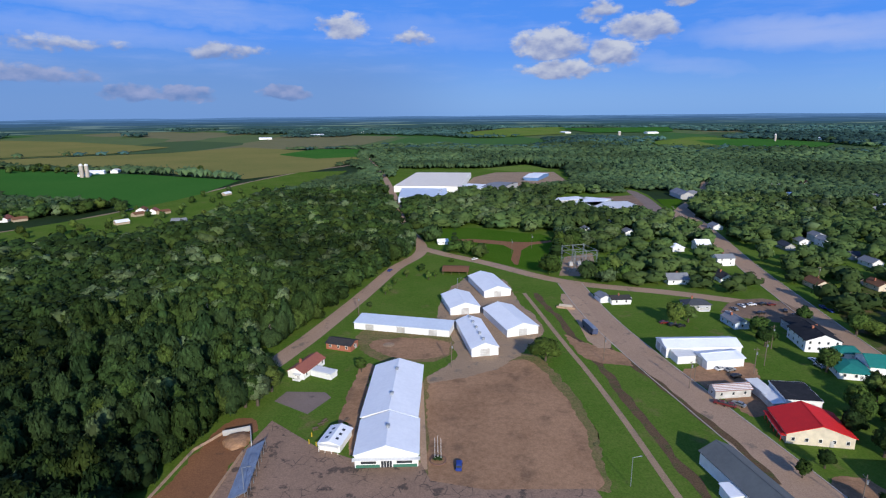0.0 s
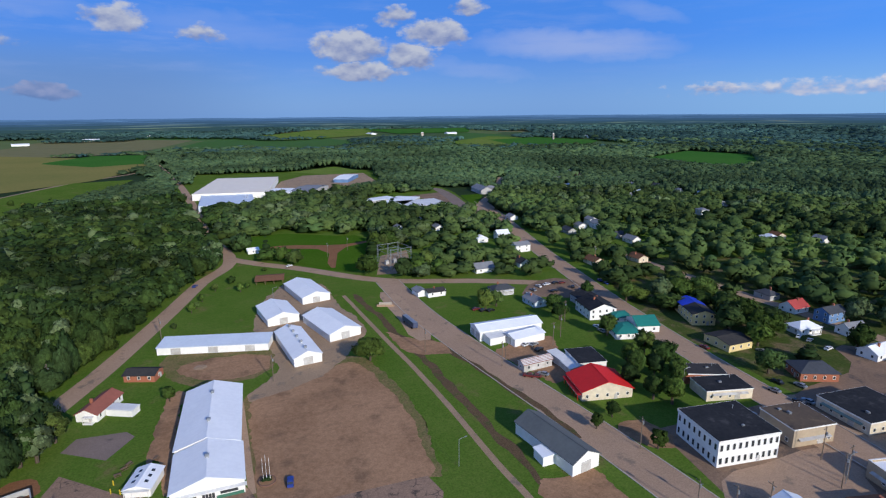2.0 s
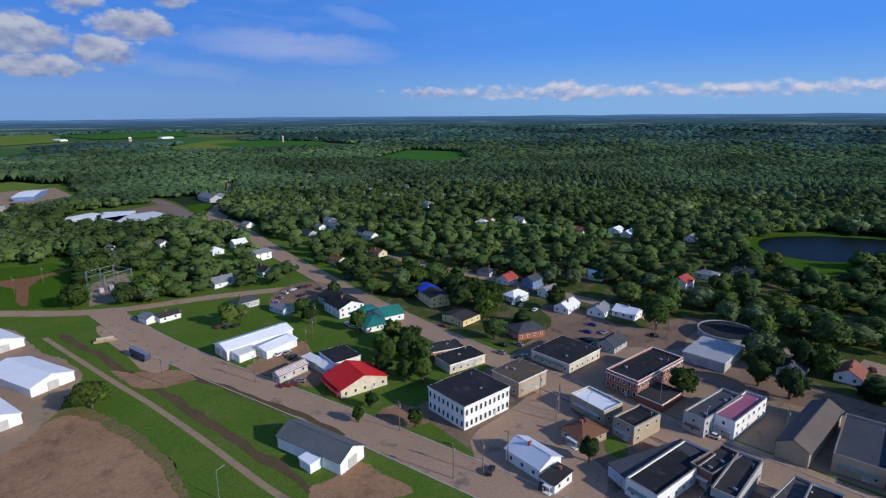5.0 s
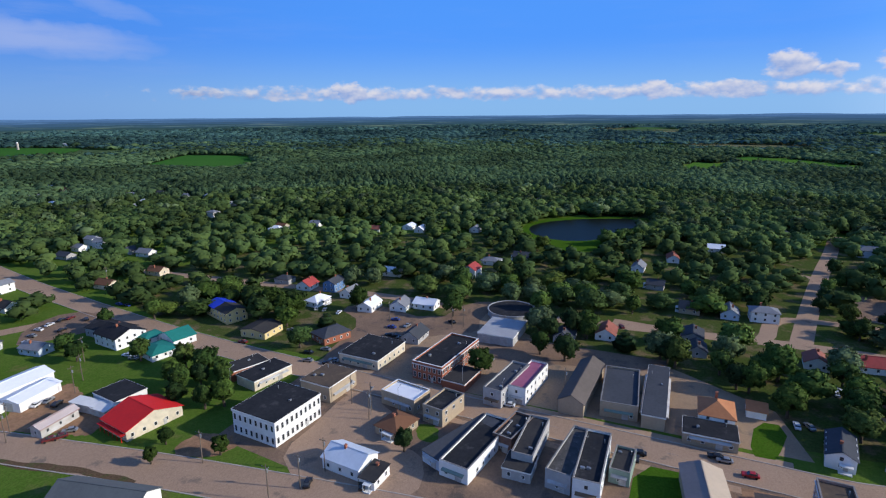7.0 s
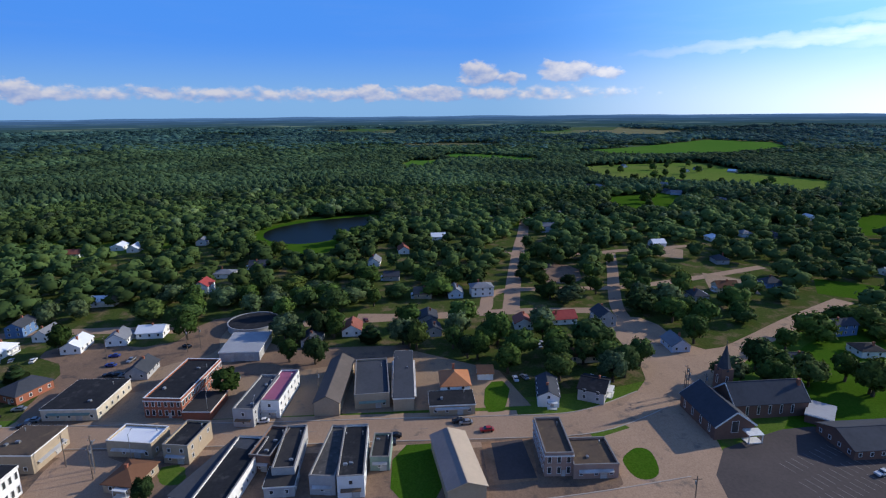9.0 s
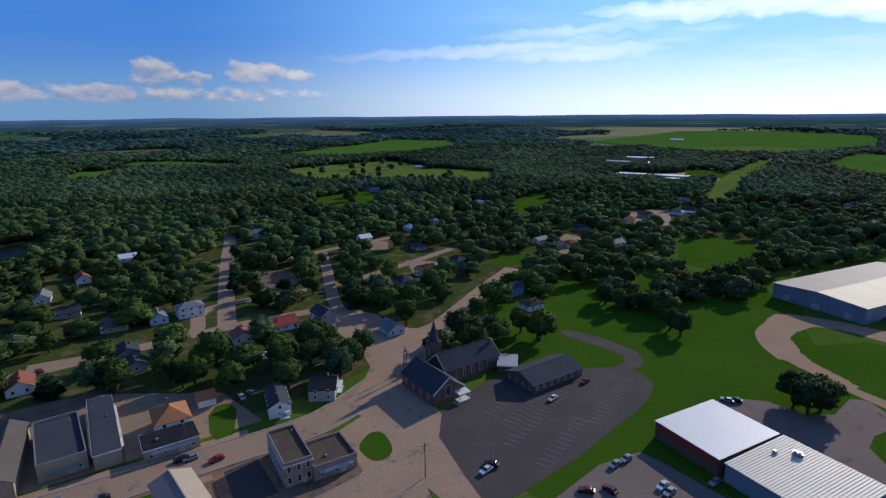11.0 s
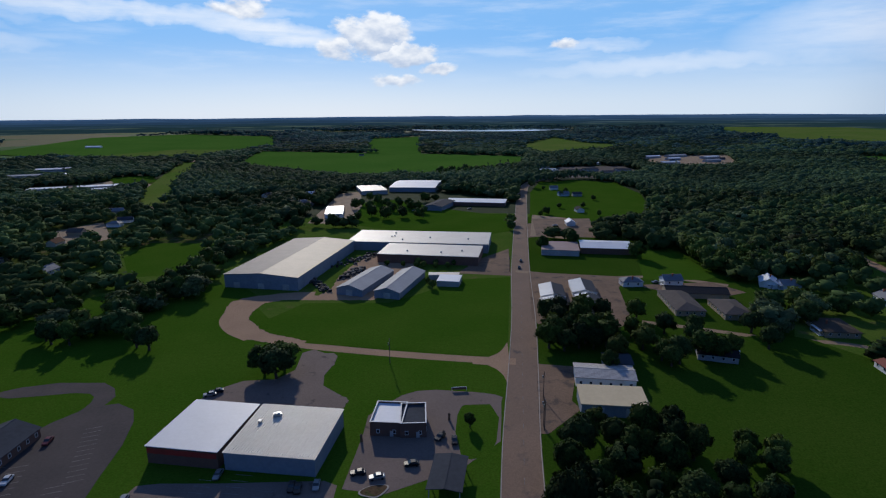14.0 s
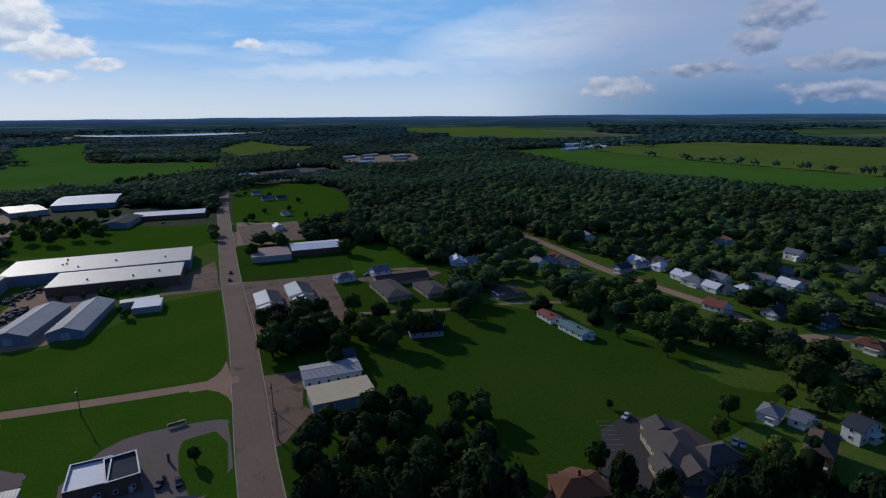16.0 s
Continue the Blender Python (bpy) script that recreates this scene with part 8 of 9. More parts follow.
# ---- vehicles ----
CAR_PAINT = {"white": material("white_paint", (0.72, 0.72, 0.72), None, 0.3, 1.0, 0.3, 0.0, spec=0.5), "silver": material("silver_paint", (0.38, 0.39, 0.40), None, 0.3, 1.0, 0.3, 0.0, metal=0.5),
             "black": material("black_paint", (0.018, 0.018, 0.02), None, 0.25, 1.0, 0.3, 0.0, spec=0.5), "red": material("red_paint", (0.40, 0.015, 0.02), None, 0.3, 1.0, 0.3, 0.0, spec=0.5),
             "darkred": material("dark_red_paint", (0.16, 0.02, 0.02), None, 0.35, 1.0, 0.3, 0.0, spec=0.5), "blue": material("blue_paint", (0.03, 0.06, 0.28), None, 0.3, 1.0, 0.3, 0.0, spec=0.5)}
CAR_WORDS = {"white": "white parked car with dark windows", "silver": "silver grey parked car with dark windows", "black": "black parked car on asphalt", "red": "bright red car on the street", "darkred": "dark red parked car", "blue": "dark blue parked car"}
CAR_PARTS = {}


def car_meshes(colour):
    if colour in CAR_PARTS:
        return CAR_PARTS[colour]
    body = bmesh.new()
    prism(body, [(-2.25, 0.35), (2.25, 0.35), (2.3, 0.7), (2.2, 0.95), (1.0, 1.05), (-1.9, 1.08), (-2.28, 0.95)], -0.88, 0.88)
    bmesh.ops.bevel(body, geom=[e for e in body.edges if abs(e.verts[0].co.y - e.verts[1].co.y) < 0.01], offset=0.1, segments=1, affect="EDGES")
    bmesh.ops.recalc_face_normals(body, faces=body.faces)
    cabin = bmesh.new()
    prism(cabin, [(-1.75, 1.07), (0.95, 1.05), (0.3, 1.5), (-1.2, 1.52)], -0.76, 0.76)
    top = bmesh.new()
    prism(top, [(-1.25, 1.505), (0.32, 1.485), (0.2, 1.56), (-1.1, 1.58)], -0.7, 0.7)
    wheel = bmesh.new()
    cyl(wheel, (0, -0.11, 0), (0, 0.11, 0), 0.34, seg=10)
    out = []
    for nm, bm, mt in (("body", body, CAR_PAINT[colour]), ("cabin_glass", cabin, GLASS), ("roof_panel", top, CAR_PAINT[colour]), ("wheel", wheel, RUBBER)):
        me = bpy.data.meshes.new(nm)
        bmesh.ops.recalc_face_normals(bm, faces=bm.faces)
        bm.to_mesh(me)
        bm.free()
        me.materials.append(mt)
        out.append(me)
    CAR_PARTS[colour] = out
    return out


def car(x, y, rot, colour):
    root = new("car")
    root.matrix_basis = pose(x, y, top_of(x, y), 0, 0, rot)
    tagged(root, CAR_WORDS[colour], "car", group="parked cars")
    body, cabin, top, wheel = car_meshes(colour)
    share("body", body, root, Matrix())
    share("cabin_glass", cabin, root, Matrix())
    share("roof_panel", top, root, Matrix())
    for sx in (-1.4, 1.4):
        for sy in (-0.82, 0.82):
            share("wheel", wheel, root, pose(sx, sy, 0.34))


# ---- poles and lamps ----
POLE_PARTS = {}


def pole_mesh(key, make, mat):
    if key not in POLE_PARTS:
        bm = bmesh.new()
        make(bm)
        me = bpy.data.meshes.new(key)
        bm.to_mesh(me)
        bm.free()
        me.materials.append(mat)
        POLE_PARTS[key] = me
    return POLE_PARTS[key]


def utility_pole(x, y):
    root = new("utility_pole")
    root.matrix_basis = pose(x, y, 0, 0, 0, 90 if abs(x) < 120 else 10)
    tagged(root, "brown wooden utility pole with crossarm", "utility pole", group="utility poles")
    share("shaft", pole_mesh("shaft", lambda b: cyl(b, (0, 0, 0), (0, 0, 11), 0.17, 0.11), POLEWOOD), root, Matrix())
    share("crossarm", pole_mesh("crossarm", lambda b: box(b, 0, 0.14, 10.1, 2.4, 0.12, 0.14), POLEWOOD), root, Matrix())
    for k in (-1.1, 0.0, 1.1):
        share("insulator", pole_mesh("insulator", lambda b: cyl(b, (0, 0, 0), (0, 0, 0.22), 0.06, 0.04, 6), STEEL), root, pose(k, 0.14, 10.24))
    share("transformer", pole_mesh("transformer", lambda b: cyl(b, (0, -0.38, 8.3), (0, -0.38, 9.3), 0.26), STEEL), root, Matrix())


def street_lamp(x, y):
    root = new("street_lamp")
    root.matrix_basis = pose(x, y, 0, 0, 0, 0)
    tagged(root, "grey steel street lamp with single arm", "street lamp", group="street lamps")
    share("pole", pole_mesh("lamp_pole", lambda b: cyl(b, (0, 0, 0), (0, 0, 9), 0.11, 0.07), STEEL), root, Matrix())
    share("arm", pole_mesh("lamp_arm", lambda b: cyl(b, (0, 0, 8.8), (1.9, 0, 9.3), 0.05, 0.04), STEEL), root, Matrix())
    share("lamp_head", pole_mesh("lamp_head", lambda b: box(b, 2.1, 0, 9.22, 0.7, 0.3, 0.16), STEEL), root, Matrix())


car(4.1, 140.8, 85, "blue")
car(144.5, 263.9, 100, "white")
car(150.2, 269.5, 100, "silver")
car(156.4, 274.5, 100, "white")
car(144.0, 259.1, 100, "white")
car(160.3, 263.5, 10, "black")
car(162.6, 276.1, 10, "white")
car(172.9, 275.9, 10, "darkred")
car(168.9, 276.8, 10, "black")
car(174.6, 266.4, 60, "black")
car(174.9, 259.9, 60, "black")
car(173.8, 254.5, 60, "darkred")
car(106.8, 251.6, 10, "darkred")
car(109.7, 248.6, 15, "black")
car(113.1, 247.1, 15, "black")
car(109.8, 201.7, 20, "white")
car(113.1, 200.7, 20, "silver")
car(112.6, 195.4, 20, "black")
car(96.8, 175.2, 150, "darkred")
car(99.0, 173.6, 150, "darkred")
car(102.7, 174.3, 130, "silver")
car(151.3, 208.6, 100, "white")
car(150.2, 203.5, 100, "silver")
car(197.0, 271.8, 80, "blue")
car(197.3, 265.9, 80, "blue")
car(22.1, 374.5, 30, "white")
car(92.2, 770.1, 0, "white")
car(79.6, 802.8, 10, "black")
car(-34.8, 347.7, 70, "blue")
car(200.2, 160.6, 95, "silver")
car(180.6, 172.2, 95, "darkred")
car(181.9, 137.7, 95, "black")
car(187.4, 132.7, 95, "silver")
car(220.8, 117.6, 80, "blue")
car(224.9, 111.4, 170, "silver")
car(179.1, 123.2, 95, "silver")
car(230.2, 120.5, 95, "blue")
car(152.8, 123.2, 10, "silver")
car(155.6, 117.7, 100, "black")
car(170.6, 45.8, 92, "white")
car(162.8, -21.6, 92, "silver")
car(157.8, -27.8, 92, "red")
car(157.4, 1.9, 92, "black")
car(196.0, 136.2, 95, "silver")
car(109.2, 86.1, 20, "black")
car(211.3, 110.9, 95, "black")
car(210.5, 107.6, 95, "silver")
car(211.6, 114.0, 95, "black")
car(237.1, 93.0, 60, "black")
car(203.4, 63.5, 95, "silver")
car(175.9, 124.0, 95, "black")
car(175.1, 133.3, 100, "silver")
car(191.6, -44.7, 0, "white")
car(221.0, -61.9, 0, "white")
car(221.4, -51.5, 20, "silver")
car(229.5, 166.8, 30, "white")
car(228.7, 152.4, 10, "white")
car(229.6, 161.6, 20, "silver")
car(113.9, 71.7, 30, "black")
car(260.7, 15.5, 20, "darkred")
car(163.9, -19.3, 88, "black")
car(192.5, -48.4, 20, "silver")
car(223.4, -63.8, 10, "white")
car(154.5, 2.4, 0, "black")
car(124.4, -134.8, 100, "white")
car(126.3, -154.0, 100, "darkred")
car(107.9, -92.4, 40, "black")
car(106.7, -89.3, 100, "white")
car(150.4, -13.7, 95, "black")
car(80.6, -111.3, 0, "darkred")
car(73.2, -124.1, 95, "white")
car(70.6, -123.3, 95, "silver")
car(65.8, -121.3, 95, "silver")
car(59.7, -119.7, 95, "black")
car(54.8, -119.0, 95, "silver")
car(86.7, -126.3, 95, "silver")
car(86.9, -121.3, 95, "silver")
car(84.1, -105.8, 40, "darkred")
car(87.4, -183.5, 20, "silver")
car(85.7, -186.1, 20, "black")
car(36.6, -132.4, 95, "silver")
car(41.4, -131.1, 95, "black")
car(43.3, -131.8, 95, "black")
car(65.7, -137.2, 90, "silver")
car(25.9, -137.8, 10, "black")
car(10.9, -141.9, 10, "black")
car(2.7, -155.7, 60, "black")
car(-1.8, -153.7, 90, "black")
car(-47.2, -351.5, 80, "black")
car(20.3, -135.9, 15, "silver")
car(-50.5, -368.7, 80, "black")
car(-113.1, -501.9, 0, "white")
car(-97.4, -490.8, 0, "silver")
car(-124.4, -318.2, 20, "silver")
car(-132.3, -319.5, 20, "black")
car(-61.6, -170.1, 10, "silver")
car(-53.7, -170.8, 10, "white")
car(34.9, -574.0, 0, "white")
car(-23.9, -584.4, 0, "silver")
car(-135.4, -115.0, 20, "white")
car(-152.9, -87.6, 30, "white")
car(-153.7, -85.4, 30, "silver")
car(-195.8, -316.3, 0, "white")
for px, py in [(-76, 227), (-115, 255), (-43, 265), (-92, 303), (3, 206), (67, 406), (50, 390)]:
    utility_pole(px, py)
for px, py in [(66, 211), (91, 187), (106, 121), (100, 92), (152, 98), (145, 87), (129, 205), (221, 312), (121, 198)]:
    utility_pole(px, py)
for px, py in [(141, 221), (95, 192), (116, 85), (107, 87), (227, 122), (232, 91), (185, 29)]:
    utility_pole(px, py)
for px, py in [(150, 89), (175, -104), (235, 50), (234, 86)]:
    utility_pole(px, py)
for px, py in [(168, -107), (115, -74), (171, -101)]:
    utility_pole(px, py)
for px, py in [(24, -210), (172, -103), (-31, -162)]:
    utility_pole(px, py)
for px, py in [(-31, -160), (-34, -180), (-48, -260), (-40, -344)]:
    utility_pole(px, py)
for px, py in [(51, 132), (-54, 129), (8, 300)]:
    street_lamp(px, py)
for px, py in [(148, 88), (153, 80), (144, 145), (176, 65), (170, 48)]:
    street_lamp(px, py)

# ---- fairground ----


def bleachers(x, y, rot, length):
    root = new("bleachers")
    root.matrix_basis = pose(x, y, 0.1, 0, 0, rot)
    tagged(root, "long blue grey metal bleachers beside the dirt arena", "bleachers")
    TAKEN.append((x, y, 12, 8))
    for k in range(7):
        bm = bmesh.new()
        box(bm, -2.4 + 0.8 * k, 0, 0.45 + 0.38 * k, 0.32, length, 0.06)
        part("bench", bm, BENCH, root)
        bm = bmesh.new()
        box(bm, -2.75 + 0.8 * k, 0, 0.2 + 0.38 * k, 0.4, length, 0.05)
        part("footboard", bm, BENCH, root)
    for k in range(8):
        bm = bmesh.new()
        yy = -length / 2 + 0.2 + k * (length - 0.4) / 7
        cyl(bm, (-2.7, yy, 0), (2.7, yy, 2.7), 0.06, seg=5)
        cyl(bm, (2.7, yy, 0), (2.7, yy, 3.7), 0.06, seg=5)
        cyl(bm, (0, yy, 0), (0, yy, 1.4), 0.06, seg=5)
        part("support_frame", bm, STEEL, root)
    bm = bmesh.new()
    cyl(bm, (2.75, -length / 2, 3.7), (2.75, length / 2, 3.7), 0.05, seg=5)
    part("back_rail", bm, STEEL, root)


bleachers(-56.5, 139, 6, 24)


def low_wall(label, line, h=0.8):
    root = new("barrier")
    root.matrix_basis = pose(*line[0], 0)
    tagged(root, label, "barrier")
    o = Vector(line[0])
    for p, q in zip(line, line[1:]):
        p, q = Vector(p) - o, Vector(q) - o
        n = max(1, int((q - p).length / 3.2))
        a = math.degrees(math.atan2((q - p).y, (q - p).x))
        for k in range(n):
            c = p.lerp(q, (k + 0.5) / n)
            bm = bmesh.new()
            vs = box(bm, 0, 0, 0, (q - p).length / n - 0.08, 0.5, h)
            for v in vs:
                if v.co.z > 0.1:
                    v.co.y *= 0.5
            bmesh.ops.transform(bm, verts=bm.verts, matrix=pose(c.x, c.y, 0.05, 0, 0, a))
            part("block", bm, CONCRETE, root)


low_wall("row of pale concrete barrier blocks along the arena", [(-80, 124), (-77, 150), (-71, 160), (-66, 162)])
low_wall("row of pale concrete barrier blocks by the bleachers", [(-63, 128), (-61.5, 149)])


def soil_berm(x, y):
    root = new("soil_berm")
    root.matrix_basis = pose(x, y, 0.05, 0, 0, 20)
    tagged(root, "sandy soil mound held by timber walls", "mound")
    bm = bmesh.new()
    bmesh.ops.create_icosphere(bm, subdivisions=3, radius=1.0)
    for v in bm.verts:
        d = 1 + 0.18 * noise.noise(v.co * 2)
        v.co = Vector((v.co.x * 4.2 * d, v.co.y * 4.6 * d, max(0.0, v.co.z) * 1.7 * d))
    part("mound", bm, SOIL, root)
    bm = bmesh.new()
    box(bm, 4.3, 0, 0, 0.3, 9, 1.9)
    box(bm, 0, 4.7, 0, 8.4, 0.3, 1.9)
    part("timber_wall", bm, GREYW, root)


soil_berm(-65.5, 155)


def planter(x, y):
    root = new("flower_bed")
    root.matrix_basis = pose(x, y, 0.1)
    tagged(root, "round brick edged bed with flag poles and shrubs", "flower bed")
    bm = bmesh.new()
    for k in range(18):
        a = 2 * math.pi * k / 18
        box(bm, 2.3 * math.cos(a), 2.3 * math.sin(a), 0, 0.3, 0.78, 0.4, math.degrees(a))
    part("edging", bm, BROWNBRICK, root)
    bm = bmesh.new()
    cyl(bm, (0, 0, 0), (0, 0, 0.3), 2.15, seg=18)
    part("soil", bm, SOIL, root)
    for k in range(3):
        bm = bmesh.new()
        cyl(bm, (-0.9 + 0.9 * k, 0, 0.3), (-0.9 + 0.9 * k, 0, 7.5 + (k == 1)), 0.06, 0.04, 6)
        part("flag_pole", bm, TRIM, root)
    v, f = crown(301, 6, 160, 0.18)
    ob = new("shrub", fast_mesh("shrub", v * np.array([1.6, 1.2, 0.5]) + np.array([0, 0, 0.3]), f, LEAF_DARK))
    ob.parent = root


planter(-2, 144)


def trailer(x, y, rot):
    root = new("trailer")
    root.matrix_basis = pose(x, y, top_of(x, y), 0, 0, rot)
    tagged(root, "long dark blue trailer parked on gravel", "trailer")
    bm = bmesh.new()
    box(bm, 0, 0, 0.9, 2.5, 13, 2.6)
    bmesh.ops.bevel(bm, geom=list(bm.edges), offset=0.12, segments=2, affect="EDGES")
    part("box_body", bm, NAVY, root)
    bm = bmesh.new()
    box(bm, 0, 0, 3.5, 2.3, 12.6, 0.08)
    part("roof_skin", bm, STEEL, root)
    for yy in (-4.6, -3.6, 4.8):
        for s in (-1, 1):
            bm = bmesh.new()
            cyl(bm, (s * 0.85, yy, 0.5), (s * 1.2, yy, 0.5), 0.5, seg=12)
            part("wheel", bm, RUBBER, root)


trailer(68.5, 243, 8)


def monument(x, y, rot):
    root = new("stone_sign")
    root.matrix_basis = pose(x, y, 0, 0, 0, rot)
    tagged(root, "low pale stone welcome sign on the verge", "sign")
    bm = bmesh.new()
    box(bm, 0, 0, 0, 9.5, 1.6, 1.0)
    bmesh.ops.bevel(bm, geom=list(bm.edges), offset=0.15, segments=2, affect="EDGES")
    part("base", bm, CONCRETE, root)
    bm = bmesh.new()
    box(bm, 0, 0, 1.0, 7.0, 0.7, 1.3)
    bmesh.ops.bevel(bm, geom=list(bm.edges), offset=0.1, segments=2, affect="EDGES")
    part("slab", bm, KERB, root)


monument(64, 274, -18)


def home_plate(x, y):
    bm = bmesh.new()
    cyl(bm, (0, 0, 0), (0, 0, 0.25), 2.6, 1.6, 18)
    ob = link("pitching_mound", bm, GRAVEL)
    ob.matrix_basis = pose(x, y, 0.07)
    tagged(ob, "pale worn patch of the infield", "mound")


home_plate(-24.5, 229)

# ---- substation ----


def substation(x, y):
    root = new("substation")
    root.matrix_basis = pose(x, y, 0.1, 0, 0, 15)
    tagged(root, "grey steel lattice substation inside a fence", "substation")
    TAKEN.append((x, y, 22, 18))
    for gx in (-8, 0, 8):
        for gy in (-9, 9):
            bm = bmesh.new()
            for sx in (-0.5, 0.5):
                for sy in (-0.5, 0.5):
                    cyl(bm, (gx + sx, gy + sy, 0), (gx + sx * 0.5, gy + sy * 0.5, 12), 0.09, 0.06, 4)
            for k in range(5):
                z = 1.5 + 2.2 * k
                cyl(bm, (gx - 0.45, gy - 0.45, z), (gx + 0.42, gy + 0.42, z + 2.0), 0.05, seg=4)
                cyl(bm, (gx + 0.45, gy - 0.45, z), (gx - 0.42, gy + 0.42, z + 2.0), 0.05, seg=4)
            part("lattice_tower", bm, STEEL, root)
    for z in (8.5, 11.8):
        for gx in (-8, 0, 8):
            bm = bmesh.new()
            cyl(bm, (gx, -9.5, z), (gx, 9.5, z), 0.14, seg=6)
            part("beam", bm, STEEL, root)
        for gy in (-9, 9):
            bm = bmesh.new()
            cyl(bm, (-8.5, gy, z), (8.5, gy, z), 0.14, seg=6)
            part("beam", bm, STEEL, root)
    for k in range(3):
        bm = bmesh.new()
        box(bm, -6 + 6 * k, 0, 0, 2.6, 2.0, 2.6)
        for s in (-0.7, 0, 0.7):
            cyl(bm, (-6 + 6 * k + s, 0, 2.6), (-6 + 6 * k + s, 0, 3.8), 0.13, 0.08, 6)
        part("transformer", bm, GREYW, root)
    bm = bmesh.new()
    for a, b in (((-14, -14), (14, -14)), ((14, -14), (14, 14)), ((14, 14), (-14, 14)), ((-14, 14), (-14, -14))):
        a, b = Vector(a), Vector(b)
        for k in range(9):
            c = a.lerp(b, k / 9)
            cyl(bm, (c.x, c.y, 0), (c.x, c.y, 2.4), 0.05, seg=5)
        for z in (0.3, 1.3, 2.3):
            cyl(bm, (a.x, a.y, z), (b.x, b.y, z), 0.025, seg=4)
    part("fence", bm, STEEL, root)


substation(91, 358)

# ---- plant yard, parking bays, water ----


def scrap_heap():
    """Parts and pallets stacked in the yard of the plant."""
    bm = bmesh.new()
    r = random.Random(9)
    for a, b, wide in (((88, -332), (70, -306), 4), ((74, -362), (52, -392), 10), ((66, -330), (58, -352), 6), ((52, -392), (30, -400), 8)):
        for k in range(70):
            t = r.random()
            box(bm, a[0] + (b[0] - a[0]) * t + r.uniform(-wide, wide) * 0.6, a[1] + (b[1] - a[1]) * t + r.uniform(-wide, wide) * 0.6, 0.1, r.uniform(0.6, 2.4), r.uniform(0.6, 2.4), r.uniform(0.4, 1.8), r.uniform(0, 90))
    tagged(link("scrap_stock", bm, SCRAP), "stacked parts, pallets and scrap in a factory yard", "scrap", kind="stuff")


scrap_heap()


def parking_bays(label, x, y, rot, count, step=2.7, length=5.0):
    bm = bmesh.new()
    for k in range(count):
        box(bm, (k - count / 2) * step, 0, 0, 0.14, length, 0.012)
    ob = link("parking_lines", bm, BAYPAINT)
    ob.matrix_basis = pose(x, y, top_of(x, y) + 0.002, 0, 0, rot)
    tagged(ob, label, "road marking", kind="structure")


for px, py, rot, n in [(128, -128, -70, 14), (120, -124, -70, 16), (134, -122, -70, 9), (112, -150, -68, 12), (105, -120, -70, 12), (70, -122, 82, 10), (60, -127, 82, 10), (52, -120, 82, 8), (-122, -108, 60, 8)]:
    parking_bays("worn white parking bay lines on dark asphalt", px, py, rot, n)


def centre_line(label, p, q, step=9.0):
    bm = bmesh.new()
    p, q = Vector(p), Vector(q)
    n = int((q - p).length / step)
    a = math.degrees(math.atan2((q - p).y, (q - p).x))
    for k in range(n):
        c = p.lerp(q, (k + 0.5) / n)
        box(bm, c.x, c.y, top_of(c.x, c.y) + 0.002, 3.0, 0.14, 0.012, a)
    tagged(link("lane_marking", bm, BAYPAINT), label, "road marking", kind="structure")


centre_line("dashed faded lane line on the street out of town", (-20.5, -130), (-47, -343))
centre_line("dashed faded lane line on the street out of town", (-47, -343), (-74, -548))
centre_line("dashed faded lane line on the main street", (168, 105), (160, -30))

patch("pond_bank", "green marshy pond bank", LAWN, 1, [(490, 124), (540, 96), (566, 22), (522, 6), (448, 36), (404, 48), (396, 72), (438, 106)], 2)
patch("pond", "dark still pond water", WATER, 3, [(484, 118), (529, 90), (556, 25), (522, 12), (462, 41), (434, 62), (440, 98)], 2)
patch("lake", "distant pale shining lake", LAKE, 3, [(171, -2715), (91, -2618), (0, -2570), (-111, -2548), (-221, -2525), (-333, -2528), (-451, -2561), (-571, -2639), (-614, -2793), (-508, -2881), (-204, -2923), (51, -2925), (170, -2855)], 1)


def round_tank(x, y, r, h, label):
    root = new("water_basin")
    root.matrix_basis = pose(x, y, 0.05)
    tagged(root, label, "basin")
    TAKEN.append((x, y, r, r))
    bm = bmesh.new()
    cyl(bm, (0, 0, 0), (0, 0, h), r, seg=32)
    part("wall", bm, GREYW, root)
    bm = bmesh.new()
    for k in range(32):
        a = 2 * math.pi * k / 32
        box(bm, r * math.cos(a), r * math.sin(a), h, 0.4, 2 * math.pi * r / 32 + 0.05, 0.35, math.degrees(a))
    part("rim", bm, R_LIGHTGREY, root)
    bm = bmesh.new()
    cyl(bm, (0, 0, h), (0, 0, h + 0.1), r - 0.4, seg=32)
    part("cover", bm, R_BLACK, root)


round_tank(259, 69, 12, 3.0, "round covered basin with pale rim")

# ---- farms ----


def silo(x, y, r, h):
    root = new("silo")
    root.matrix_basis = pose(x, y, float(terrain(math.hypot(x, y))))
    tagged(root, "tall pale concrete farm silo with dome", "silo", group="farm silos")
    bm = bmesh.new()
    cyl(bm, (0, 0, 0), (0, 0, h), r, seg=16)
    part("shaft", bm, KERB, root)
    bm = bmesh.new()
    bmesh.ops.create_icosphere(bm, subdivisions=2, radius=r)
    for v in bm.verts:
        v.co.z = max(0, v.co.z) + h
    part("dome", bm, R_PALE, root)
    for k in range(4):
        bm = bmesh.new()
        cyl(bm, (0, 0, h * (k + 0.7) / 5), (0, 0, h * (k + 0.7) / 5 + 0.3), r + 0.06, seg=16)
        part("hoop", bm, STEEL, root)


for px, py in [(-600, 925), (-592, 927), (622, 1985), (628, 1992), (1000, 1690), (-1050, -1105), (-1062, -1112), (-1240, -1140)]:
    silo(px, py, 3.2, 20)


# ---- small things ----


